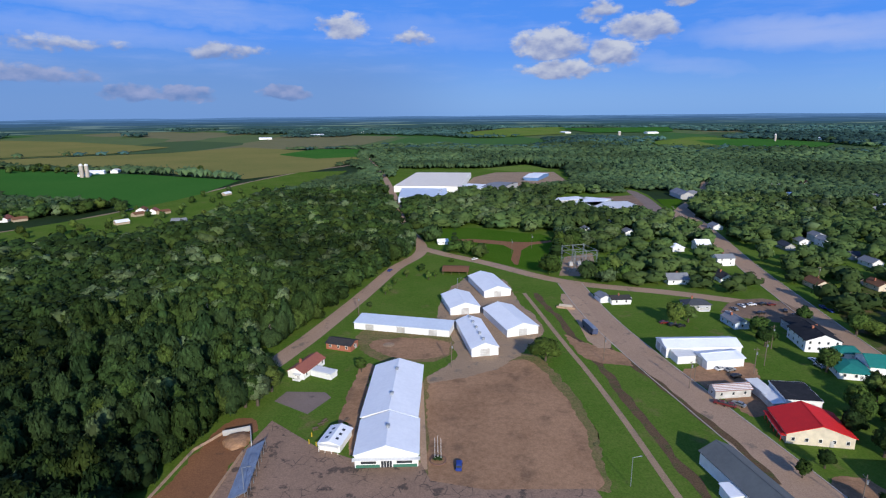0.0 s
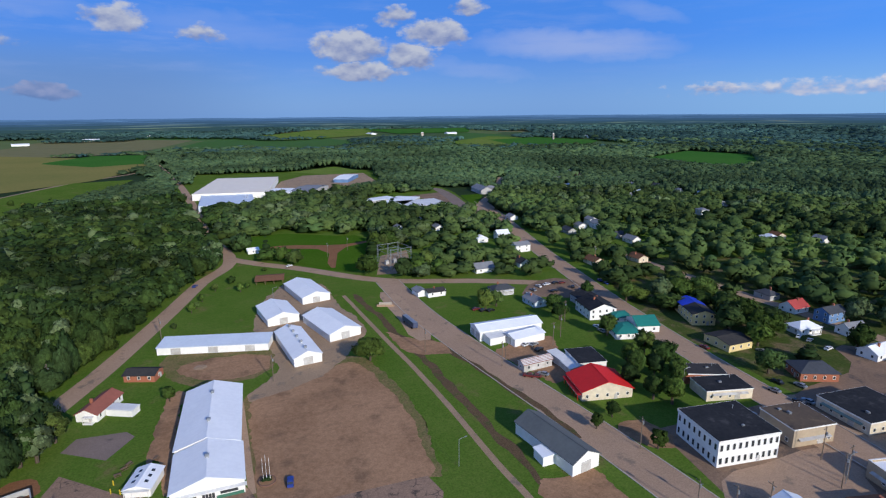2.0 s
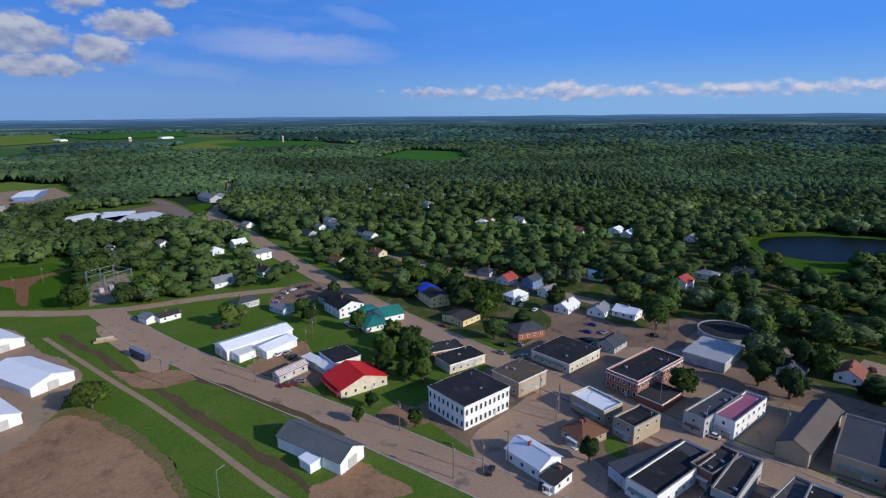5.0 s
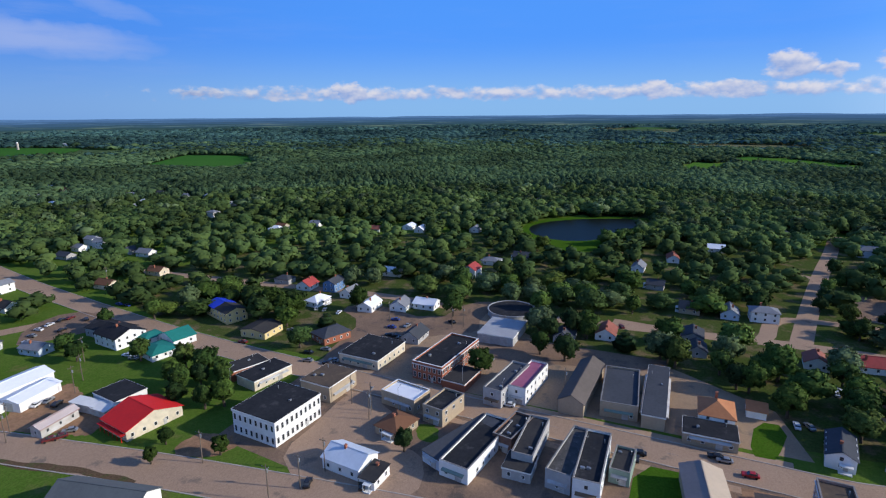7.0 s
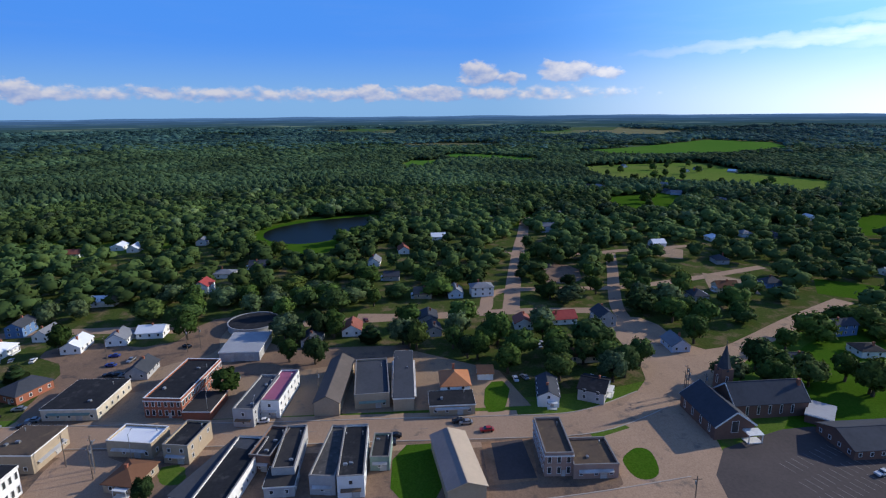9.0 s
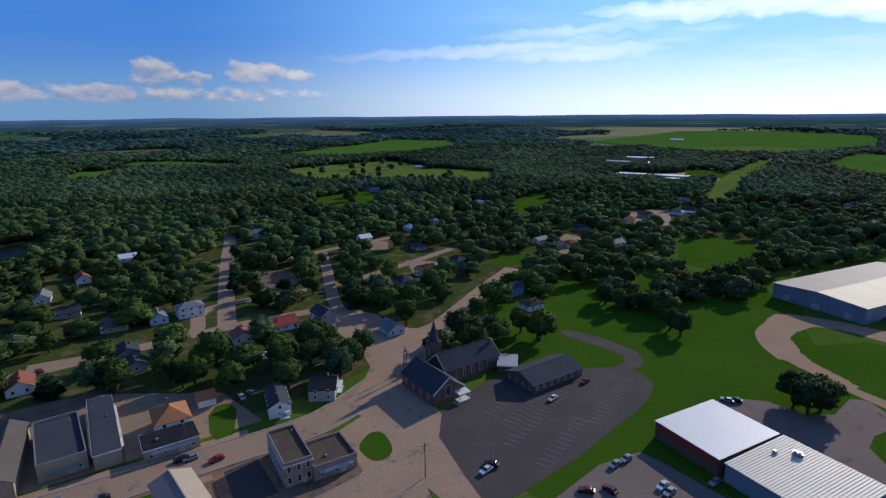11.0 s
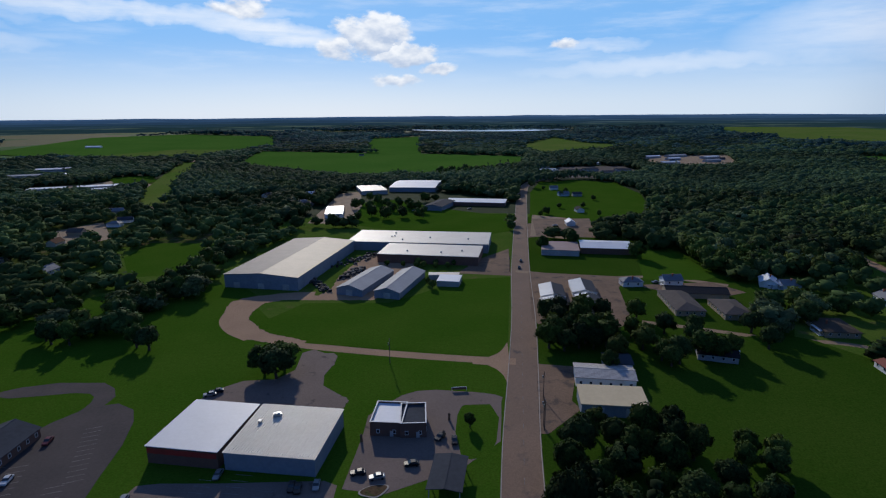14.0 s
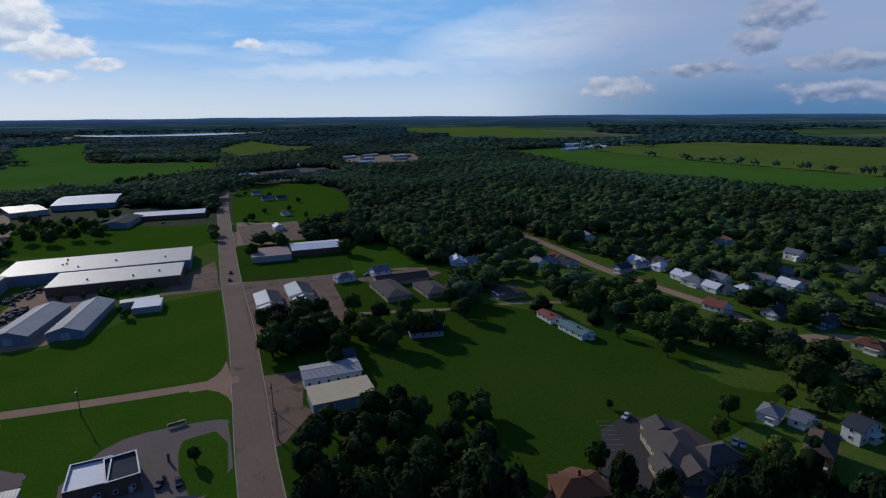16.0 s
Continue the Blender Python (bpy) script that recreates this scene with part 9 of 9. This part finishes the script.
def picnic_table(x, y, rot):
    root = new("picnic_table")
    root.matrix_basis = pose(x, y, top_of(x, y), 0, 0, rot)
    tagged(root, "brown wooden picnic table beside the food stand", "table", group="picnic tables")
    bm = bmesh.new()
    box(bm, 0, 0, 0.72, 1.9, 0.8, 0.06)
    part("tabletop", bm, WOODW, root)
    for s in (-1, 1):
        bm = bmesh.new()
        box(bm, 0, s * 0.7, 0.42, 1.9, 0.28, 0.05)
        part("bench", bm, WOODW, root)
        bm = bmesh.new()
        cyl(bm, (s * 0.7, -0.65, 0), (s * 0.7, 0.1, 0.72), 0.05, seg=5)
        cyl(bm, (s * 0.7, 0.65, 0), (s * 0.7, -0.1, 0.72), 0.05, seg=5)
        part("leg_frame", bm, WOODW, root)


for px, py, rot in [(-42.1, 161.2, 20), (-40.9, 163.9, 35), (-40.0, 166.0, 60), (-32.7, 166.2, 80)]:
    picnic_table(px, py, rot)


def bollard(x, y):
    root = new("bollard")
    root.matrix_basis = pose(x, y, top_of(x, y))
    tagged(root, "yellow painted steel bollard by the food stand", "bollard", group="yellow bollards")
    bm = bmesh.new()
    cyl(bm, (0, 0, 0), (0, 0, 1.5), 0.16, seg=10)
    part("post", bm, YELLOWPAINT, root)
    bm = bmesh.new()
    cyl(bm, (0, 0, 1.5), (0, 0, 1.6), 0.16, 0.06, seg=10)
    part("cap", bm, YELLOWPAINT, root)


for px, py in [(-42.3, 153.3), (-39.8, 152.1), (-42.4, 157.3)]:
    bollard(px, py)


def flower_island(x, y):
    root = new("flower_bed")
    root.matrix_basis = pose(x, y, top_of(x, y), 0, 0, 20)
    tagged(root, "kidney shaped planting bed with pale kerb on asphalt", "flower bed")
    for name, mat, k, z in (("edging", KERB, 1.0, 0.16), ("soil", DIRT, 0.88, 0.2)):
        bm = bmesh.new()
        ring = [(k * (3.4 + 0.9 * math.cos(2 * a)) * math.cos(a), k * (2.6 + 0.7 * math.sin(a)) * math.sin(a)) for a in [2 * math.pi * i / 28 for i in range(28)]]
        low = [bm.verts.new((u, v, 0)) for u, v in ring]
        high = [bm.verts.new((u, v, z)) for u, v in ring]
        bm.faces.new(high)
        for i in range(28):
            j = (i + 1) % 28
            bm.faces.new((low[i], low[j], high[j], high[i]))
        part(name, bm, mat, root)


flower_island(20.6, -131.0)


def timber_post(x, y):
    root = new("timber_post")
    root.matrix_basis = pose(x, y, top_of(x, y))
    tagged(root, "thick brown timber post beside the bank drive", "post", group="timber posts")
    bm = bmesh.new()
    cyl(bm, (0, 0, 0), (0, 0, 2.0), 0.45, 0.32, 9)
    part("shaft", bm, WOODW, root)
    bm = bmesh.new()
    cyl(bm, (0, 0, 2.0), (0, 0, 2.7), 0.5, 0.2, 9)
    part("head", bm, WOODW, root)


for px, py in [(-0.2, -166.5), (1.6, -156.0), (27.4, -154.1)]:
    timber_post(px, py)


def ground_sign(x, y, rot):
    root = new("ground_sign")
    root.matrix_basis = pose(x, y, top_of(x, y), 0, 0, rot)
    tagged(root, "low white framed sign on the lawn edge", "sign")
    bm = bmesh.new()
    box(bm, 0, 0, 0.5, 5.2, 0.12, 0.9)
    part("panel", bm, BROWNBRICK, root)
    for s in (-1, 1):
        bm = bmesh.new()
        box(bm, s * 2.7, 0, 0, 0.2, 0.2, 1.5)
        part("post", bm, TRIM, root)
    bm = bmesh.new()
    box(bm, 0, 0, 1.4, 5.2, 0.18, 0.16)
    part("top_rail", bm, TRIM, root)


ground_sign(-4.0, -186.6, 5)


# trees that stand out singly: by the barns, along the streets, on the lawns
SINGLE = random.Random(5)


SCATTERED = []


def row_of_trees(places, low, high):
    for x, y in places:
        h = SINGLE.uniform(low, high)
        if math.hypot(x, y) > 345:      # too far to pick apart
            SCATTERED.append((x, y, h))
            continue
        tree(x, y, h, h * SINGLE.uniform(0.75, 1.0), SINGLE.choice([0, 1, 3, 4, 5, 6, 0, 5]), SINGLE.uniform(0, 360))


tree(42, 211, 10.0, 12.5, 6, 40)
tree(-70, 176, 13.0, 13.0, 5, 10)
tree(-66, 177, 12.0, 11.0, 2, 70)
row_of_trees([(-33, 203)], 5, 6)
row_of_trees([(-73, 176), (-67, 181), (-79, 172), (-64, 187), (-82, 160), (-84, 150), (-86, 140), (-88, 131), (-89, 165), (-92, 150), (-78, 181), (-74, 190), (-39, 396), (-26, 392), (-51, 393), (-63, 420)], 10, 13)
row_of_trees([(-39, 278), (-31, 306), (-29, 317), (-23, 335), (-14, 347), (-9, 328), (-5, 334), (6, 368), (-33, 300)], 3, 5.5)
row_of_trees([(100, 135), (109, 139), (111, 119)], 5, 7)
row_of_trees([(130, 144), (134, 139), (146, 150), (142, 158), (135, 161), (128, 155), (150, 163), (152, 176), (139, 168), (150, 199)], 9, 12)
row_of_trees([(119, 253), (111, 249), (140, 224), (144, 237), (171, 248), (188, 235), (217, 171), (211, 188), (190, 63), (214, 34), (241, 29), (226, -5), (211, -33), (225, -38), (133, 68)], 8, 12)
row_of_trees([(235, 45), (217, 45), (242, 36), (264, 56), (224, -8), (202, -75), (189, -87), (198, -97), (213, -88), (212, -66), (223, -24), (225, -44), (246, 96), (237, 146)], 10, 14)
row_of_trees([(303, -84), (300, -100), (296, -112), (318, -76), (336, -82), (352, -86), (368, -96), (372, -112), (360, -130), (345, -130), (330, -124), (316, -118), (368, -140), (350, -144), (300, -135), (318, -147), (336, -155), (288, -112), (284, -98), (282, -84), (286, -138), (270, -128), (402, -100), (398, -126), (396, -150), (404, -172), (372, -170), (352, -162), (364, -182)], 8, 11)
row_of_trees([(184, -146), (167, -169), (177, -168), (182, -155), (194, -148), (240, -165), (250, -145), (274, -135)], 9, 12)
row_of_trees([(170, -230), (179, -231), (131, -224), (138, -227), (184, -235)], 10, 12.5)
row_of_trees([(157, -274), (160, -288), (152, -298), (163, -303), (150, -314), (160, -322), (152, -335), (163, -345), (153, -358), (164, -366), (155, -381), (165, -394), (157, -408), (166, -424), (158, -440), (168, -262)], 10.5, 14)
tree(67, -197, 13.0, 15.5, 3, 20)
tree(73, -202, 12.0, 14.0, 5, 140)
tree(66, -205, 11.0, 12.0, 0, 80)
row_of_trees([(41, -360), (30, -358), (21, -356), (16, -356), (8, -354), (0, -353)], 4, 5)
row_of_trees([(-7, -162), (9, -310), (12, -318), (28, -372), (20, -362), (8, -360), (-4, -360)], 4, 6.5)
row_of_trees([(66, -560), (56, -572), (47, -566), (62, -590), (72, -612), (38, -582), (52, -604), (80, -640), (24, -560), (-58, -500), (-56, -476), (14, -640)], 7, 11)
row_of_trees([(-46, -231), (-55, -237), (-61, -229), (-71, -234), (-55, -259), (-66, -257), (-75, -256), (-48, -252), (-62, -246), (-52, -244), (-133, -377), (-71, -402), (-96, -417)], 11, 14)
row_of_trees([(-111, -234), (-138, -222), (-140, -240), (-90, -206), (-119, -216), (-93, -258), (-100, -240), (-84, -222)], 9, 12)
row_of_trees([(-95, -142), (-88, -145), (-84, -138), (-91, -136)], 8, 10)
row_of_trees([(-72, -144), (-70, -156), (-60, -152), (-50, -147), (-46, -156), (-38, -145), (-48, -134), (-55, -125), (-62, -120), (-71, -117), (-73, -108), (-39, -128), (-62, -136), (-54, -141), (-34, -134), (-75, -128), (-80, -118), (-58, -112), (-45, -120), (-66, -146), (-32, -122), (-66, -104), (-50, -108), (-42, -112)], 10, 14)
row_of_trees([(-135, -122)], 3, 4)
row_of_trees([(-196, -216), (-200, -208), (-203, -202), (-215, -202), (-209, -189), (-208, -180), (-210, -172), (-199, -156), (-202, -150), (-204, -144), (-213, -144), (-224, -142), (-223, -134), (-224, -128), (-228, -124), (-207, -237), (-211, -137), (-217, -158), (-219, -185)], 10, 13.5)
row_of_trees([(-106, -99), (-248, -201), (-195, -191), (-185, -165), (-187, -140), (-151, -92), (-165, -98), (-152, -74), (-144, -77), (-207, -93), (-206, -98), (-235, -97), (-214, -79), (-190, -93)], 6, 10)


row_of_trees([(-790, 1036), (-748, 1018), (-722, 1008), (-690, 994), (-668, 986), (-640, 972), (-551, 983), (-540, 990), (-430, 530), (-420, 548), (-411, 562), (-400, 577), (-388, 590), (-380, 600), (-285, 470), (-262, 500), (-300, 488), (-330, 470), (-318, 545), (-268, 640), (-272, 672), (-258, 760), (-288, 610), (-350, 455), (-318, 520), (-326, 556), (-330, 590), (-296, 548), (-282, 590), (-292, 640), (-300, 690), (-262, 715), (-285, 735), (-340, 500), (-366, 470), (-390, 455), (-280, 545), (-320, 480), (-245, 560), (-250, 620), (-246, 680), (-240, 740), (-270, 560), (-310, 455), (-366, 440), (-410, 440)], 6, 9)
row_of_trees([(95, -609), (91, -648), (79, -625), (67, -604), (56, -621), (42, -599), (32, -580), (27, -532), (44, -539), (60, -530), (75, -545), (86, -526), (25, -636), (99, -590), (84, -590)], 9, 13)
row_of_trees([(1, -897), (-8, -912), (-22, -909), (-35, -889), (-49, -887), (-61, -927), (-87, -904), (12, -905), (-30, -930)], 14, 19)
row_of_trees([(-150, -700), (-140, -676), (-120, -588), (-92, -540), (-100, -552), (-150, -540), (-128, -735), (-170, -640), (-146, -590)], 5, 8)
row_of_trees([(440, 33), (450, 27), (461, 22), (474, 16), (488, 10), (432, 42), (502, 4), (520, 0), (446, 18), (466, 8), (536, 4), (556, 14), (566, 34), (398, 84), (408, 98), (424, 110), (444, 118), (560, 60), (552, 84), (530, 104), (506, 118)], 9, 13)
row_of_trees([(735, -325), (763, -343), (795, -315), (762, -382), (993, -401), (1012, -433), (1019, -486), (1017, -525), (859, -467), (730, -453), (705, -417), (820, -400), (845, -430), (880, -505), (930, -450), (960, -490), (900, -380), (870, -345), (940, -560), (985, -545), (790, -430), (640, -470), (690, -490), (720, -520), (600, -520), (660, -440), (620, -300), (590, -280), (560, -270)], 10, 14)
row_of_trees([(-774, 996), (-765, 1014), (-749, 1023), (-732, 1032), (-698, 1012), (-698, 1040), (-442, 993), (-440, 1013), (-795, 1033), (-767, 1061), (-488, 611), (-474, 618), (-440, 602), (-412, 593), (-382, 585), (-373, 598), (-338, 576), (-429, 573), (-382, 564)], 10, 15)


row_of_trees([(-44, -224), (-50, -221), (-57, -224), (-63, -223), (-69, -225), (-56, -234), (-70, -212), (-88, -230), (-88, -211), (-94, -208), (-108, -229), (-106, -214), (-64, -201), (-111, -211), (-83, -235)], 9, 13)


def scatter_town():
    """Garden and street trees of the houses."""
    n = 16000
    x, y = DICE.uniform(-440, 640, n), DICE.uniform(-900, 440, n)
    keep = in_town(x, y) & free_of_things(x, y, road_gap=6.5)
    # mostly open before streets and yards too
    keep &= free_of_things(x * 1.06, y * 1.06, pad=1.0, road_gap=0.0) | (DICE.random(n) < 0.3)
    x, y = x[keep], y[keep]
    gone = []
    for i in np.argsort(np.hypot(x, y)):
        if all((x[i] - x[j]) ** 2 + (y[i] - y[j]) ** 2 > 130 for j in gone[-500:]):
            gone.append(i)
    return x[gone], y[gone]


TX, TY = scatter_town()
NEAREST = 99      # singly built garden trees; those past that join the woods
for px, py in zip(TX[:NEAREST], TY[:NEAREST]):
    hh = SINGLE.uniform(9, 14)
    tree(px, py, hh, hh * SINGLE.uniform(0.95, 1.3), SINGLE.choice([0, 0, 1, 1, 2, 2, 3, 4, 4, 5, 5, 6, 6, 7]), SINGLE.uniform(0, 360))


def woods(name, label, x, y, height, width, models, mat, category="woods"):
    """Many crowns in one mesh."""
    pick = DICE.integers(0, len(models), len(x))
    turn = DICE.uniform(0, 2 * math.pi, len(x))
    vs, fs, ns, ts, base = [], [], [], [], 0
    tint = DICE.random(len(x))
    for k, (v, f) in enumerate(models):
        i = np.where(pick == k)[0]
        if not len(i):
            continue
        c, s = np.cos(turn[i])[:, None], np.sin(turn[i])[:, None]
        px = (v[None, :, 0] * c - v[None, :, 1] * s) * width[i, None] / 2 + x[i, None]
        py = (v[None, :, 0] * s + v[None, :, 1] * c) * width[i, None] / 2 + y[i, None]
        pz = v[None, :, 2] * height[i, None] / 1.9 + terrain(np.hypot(x[i], y[i]))[:, None]
        vs.append(np.stack([px, py, pz], -1).reshape(-1, 3))
        fs.append((f[None] + (np.arange(len(i)) * len(v))[:, None, None] + base).reshape(-1, 3))
        sn = soft_normals(v, f)
        ns.append(np.stack([sn[None, :, 0] * c - sn[None, :, 1] * s, sn[None, :, 0] * s + sn[None, :, 1] * c, np.broadcast_to(sn[None, :, 2], px.shape)], -1).reshape(-1, 3))
        ts.append(np.repeat(tint[i], len(v)))
        base += len(i) * len(v)
    ob = new(name, fast_mesh(name, np.concatenate(vs), np.concatenate(fs), mat, np.concatenate(ns), np.concatenate(ts)))
    return tagged(ob, label, category, kind="stuff")


def grow_woods():
    # near woods, crown by crown
    close = [crown(90 + i, 8, 420, 0.16) for i in range(8)]
    edge_models = [crown(190 + i, 9, 900, 0.14, rough=0.45) for i in range(8)]
    models = [crown(60 + i, 7, 190, 0.2) for i in range(8)]
    light_models = [crown(70 + i, 4, 74, 0.21, rough=0.4) for i in range(8)]
    pine = [crown(80 + i, 1, 40, 0.2, "cone") for i in range(2)]
    step = 7.0
    g = np.arange(-760, 760, step)
    x, y = [a.ravel() for a in np.meshgrid(g, g)]
    tight = np.arange(-310, 310, 5.6)      # the near edge of the woods stands closer
    fx, fy = [a.ravel() for a in np.meshgrid(tight, tight)]
    ring = np.hypot(x, y) >= 300
    fine = np.hypot(fx, fy) < 298
    x, y = np.concatenate([fx[fine], x[ring]]), np.concatenate([fy[fine], y[ring]])
    x = x + DICE.uniform(-3.3, 3.3, len(x))
    y = y + DICE.uniform(-3.3, 3.3, len(y))
    r, az = np.hypot(x, y), np.degrees(np.arctan2(x, y)) % 360
    keep = (r < 720) & (r > 95) & ((az < 255) | (az > 314)) & ~in_town(x, y)
    x, y = x[keep], y[keep]
    keep = free_of_things(x, y)
    x, y = x[keep], y[keep]
    h = DICE.uniform(8.0, 14.0, len(x)) * np.array([1 + 0.25 * noise.noise((px * 0.02, py * 0.02, 1.0)) for px, py in zip(x, y)])
    w = DICE.uniform(7.5, 13.5, len(x))
    light = DICE.random(len(x))
    nearby = np.hypot(x, y) < 300
    h[nearby] *= DICE.uniform(0.85, 1.45, nearby.sum())
    w[nearby] *= DICE.uniform(0.65, 0.98, nearby.sum())
    r = np.hypot(x, y)
    w[r > 300] *= 1.2
    h[r > 300] *= 1.06
    w[r > 430] *= 1.3
    edge = (r < 250) & (light < 0.6)
    conifer, pale = light > 0.92, (light > np.where(r < 300, 0.89, 0.80)) & (light <= 0.92)
    plain = ~(conifer | pale | edge)
    northwest = (x < -20) & (y > 150)      # the woods beside the fairground, with darker leaves
    for name, mat, models_near, models_mid, models_far, who in (
            ("green deciduous trees", LEAF, edge_models, models, light_models, plain), ("pale silvery trees", LEAF_LIGHT, close, models, light_models, pale),
            ("dark pointed conifers", LEAF_DARK, pine, pine + models[:2], pine, conifer), ("tall dark trees", LEAF_DARK, edge_models, models, light_models, edge)):
        for where, crowns, ring in (("at the near edge of the woods", models_near, r < 300), ("in the mixed woods", models_mid, (r >= 300) & (r < 430)), ("farther off in the woods", models_far, (r >= 430) & (DICE.random(len(r)) < 0.6))):
            for north, k in ((False, who & ring & ~northwest), (True, who & ring & northwest)):
                if not k.any():
                    continue
                tall = 1.15 if mat is LEAF_DARK else 1.0
                shade = mat
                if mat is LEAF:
                    shade = LEAF_NEAR if crowns is edge_models else LEAF_NORTHWEST if north else FAR_LEAF if crowns is light_models else LEAF
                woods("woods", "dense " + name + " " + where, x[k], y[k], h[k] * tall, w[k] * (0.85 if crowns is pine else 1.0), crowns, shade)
    # the rest of the town's trees
    if len(TX) > NEAREST:
        tx, ty = TX[NEAREST:], TY[NEAREST:]
        n = len(tx)
        th, tw = DICE.uniform(8, 13.5, n), DICE.uniform(11, 18.5, n)
        b = np.hypot(tx, ty) < 330
        pale = DICE.random(n) < 0.26
        woods("town_trees", "garden trees farther out in the town", tx[b & ~pale], ty[b & ~pale], th[b & ~pale], tw[b & ~pale], close, LEAF)
        woods("town_trees", "pale silvery garden trees in the town", tx[b & pale], ty[b & pale], th[b & pale], tw[b & pale], close, LEAF_LIGHT)
        woods("town_trees", "garden trees at the edge of the town", tx[~b], ty[~b], th[~b], tw[~b], light_models, FAR_LEAF)
    sx, sy, sh = np.array(SCATTERED).T
    woods("scattered_trees", "scattered green trees on far lawns and hedges", sx, sy, sh, sh * DICE.uniform(0.8, 1.05, len(sx)), models, LEAF)
    # far woods, in larger clumps with distance
    simple = []
    v, f = sphere(1)
    for i in range(6):
        u = lumps(v, i * 2.7, 0.4, 1.9) * np.array([1, 1, 0.9]) + np.array([0, 0, 0.75])
        g = f[(u[f].mean(1)[:, 2] > 0.7)]
        rng = np.random.default_rng(200 + i)
        top = u[u[:, 2] > 0.5]
        p = top[rng.integers(0, len(top), 6)]
        nn = p - np.array([0, 0, 0.6])
        nn /= np.linalg.norm(nn, axis=1)[:, None]
        lv, lf = leaves(p, nn, 0.4, rng)
        simple.append((np.concatenate([u, lv]), np.concatenate([g, lf + len(u)])))
    middling = [crown(230 + i, 2, 26, 0.27, rough=0.4) for i in range(6)]
    xs, ys, ss = [], [], []
    r = 722.0
    while r < 2990:
        s = 8.4 + (r - 720) * 0.0112
        n = int(2 * math.pi * r / s)
        a = (np.arange(n) + DICE.random(n) * 0.9) * 2 * math.pi / n
        rr = r + DICE.uniform(-0.45, 0.45, n) * s
        xs.append(rr * np.sin(a)), ys.append(rr * np.cos(a)), ss.append(np.full(n, s))
        r += s * (1.0 if r < 1300 else 1.35)
    x, y, s = np.concatenate(xs), np.concatenate(ys), np.concatenate(ss)
    az = np.degrees(np.arctan2(x, y)) % 360
    keep = (az < 253) | (az > 316)
    # open farmland in broad patches beyond the woods
    land = np.array([noise.fractal((px * 0.0011, py * 0.0011, 4.2), 1.0, 2.0, 3) for px, py in zip(x, y)])
    r = np.hypot(x, y)
    wild = np.exp(-(((az + 360 - 68) % 360 - 0) / 42.0) ** 2) + np.exp(-(((68 - az) % 360) / 42.0) ** 2)
    wild = wild + 1.3 * np.exp(-((az - 185) / 20.0) ** 2)
    keep &= ~((land > -0.04 + 0.45 * wild) & (r > 1620))
    x, y, s = x[keep], y[keep], s[keep]
    keep = free_of_things(x, y)
    x, y, s = x[keep], y[keep], s[keep]
    far = np.hypot(x, y)
    width = s * DICE.uniform(1.15, 1.75, len(x))
    roll = np.array([noise.fractal((px * 0.0035, py * 0.0035, 8.1), 1.0, 2.0, 3) for px, py in zip(x, y)])
    height = DICE.uniform(9, 14, len(x)) * (1 + np.clip(far - 1500, 0, 3000) / 9000) * np.clip(1.1 + 0.9 * roll, 0.7, 2.0)
    # low marsh woods on the near shore of the lake
    bearing = np.degrees(np.arctan2(x, y)) % 360
    shore = (bearing > 175.5) & (bearing < 193) & (far > 1850) & (far < 2900)
    sight = 100.0 - 83.0 * far / 2540.0 - terrain(far)
    height = np.where(shore, np.clip(np.minimum(height, 0.85 * sight), 3.0, None), height)
    # leaf colours with painted haze, bluest for the farthest trees
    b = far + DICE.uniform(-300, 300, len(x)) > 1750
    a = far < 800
    woods("far_woods", "green woods beyond the town with haze painted into the leaves", x[a], y[a], height[a], width[a], middling, HAZE_LEAF)
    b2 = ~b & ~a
    woods("far_woods", "distant green woods with haze painted into the leaves", x[b2], y[b2], height[b2], width[b2], simple, HAZE_LEAF)
    woods("far_woods", "woods towards the horizon painted blue-green for haze", x[b], y[b], height[b], width[b], simple, BLUE_HAZE_LEAF)


grow_woods()
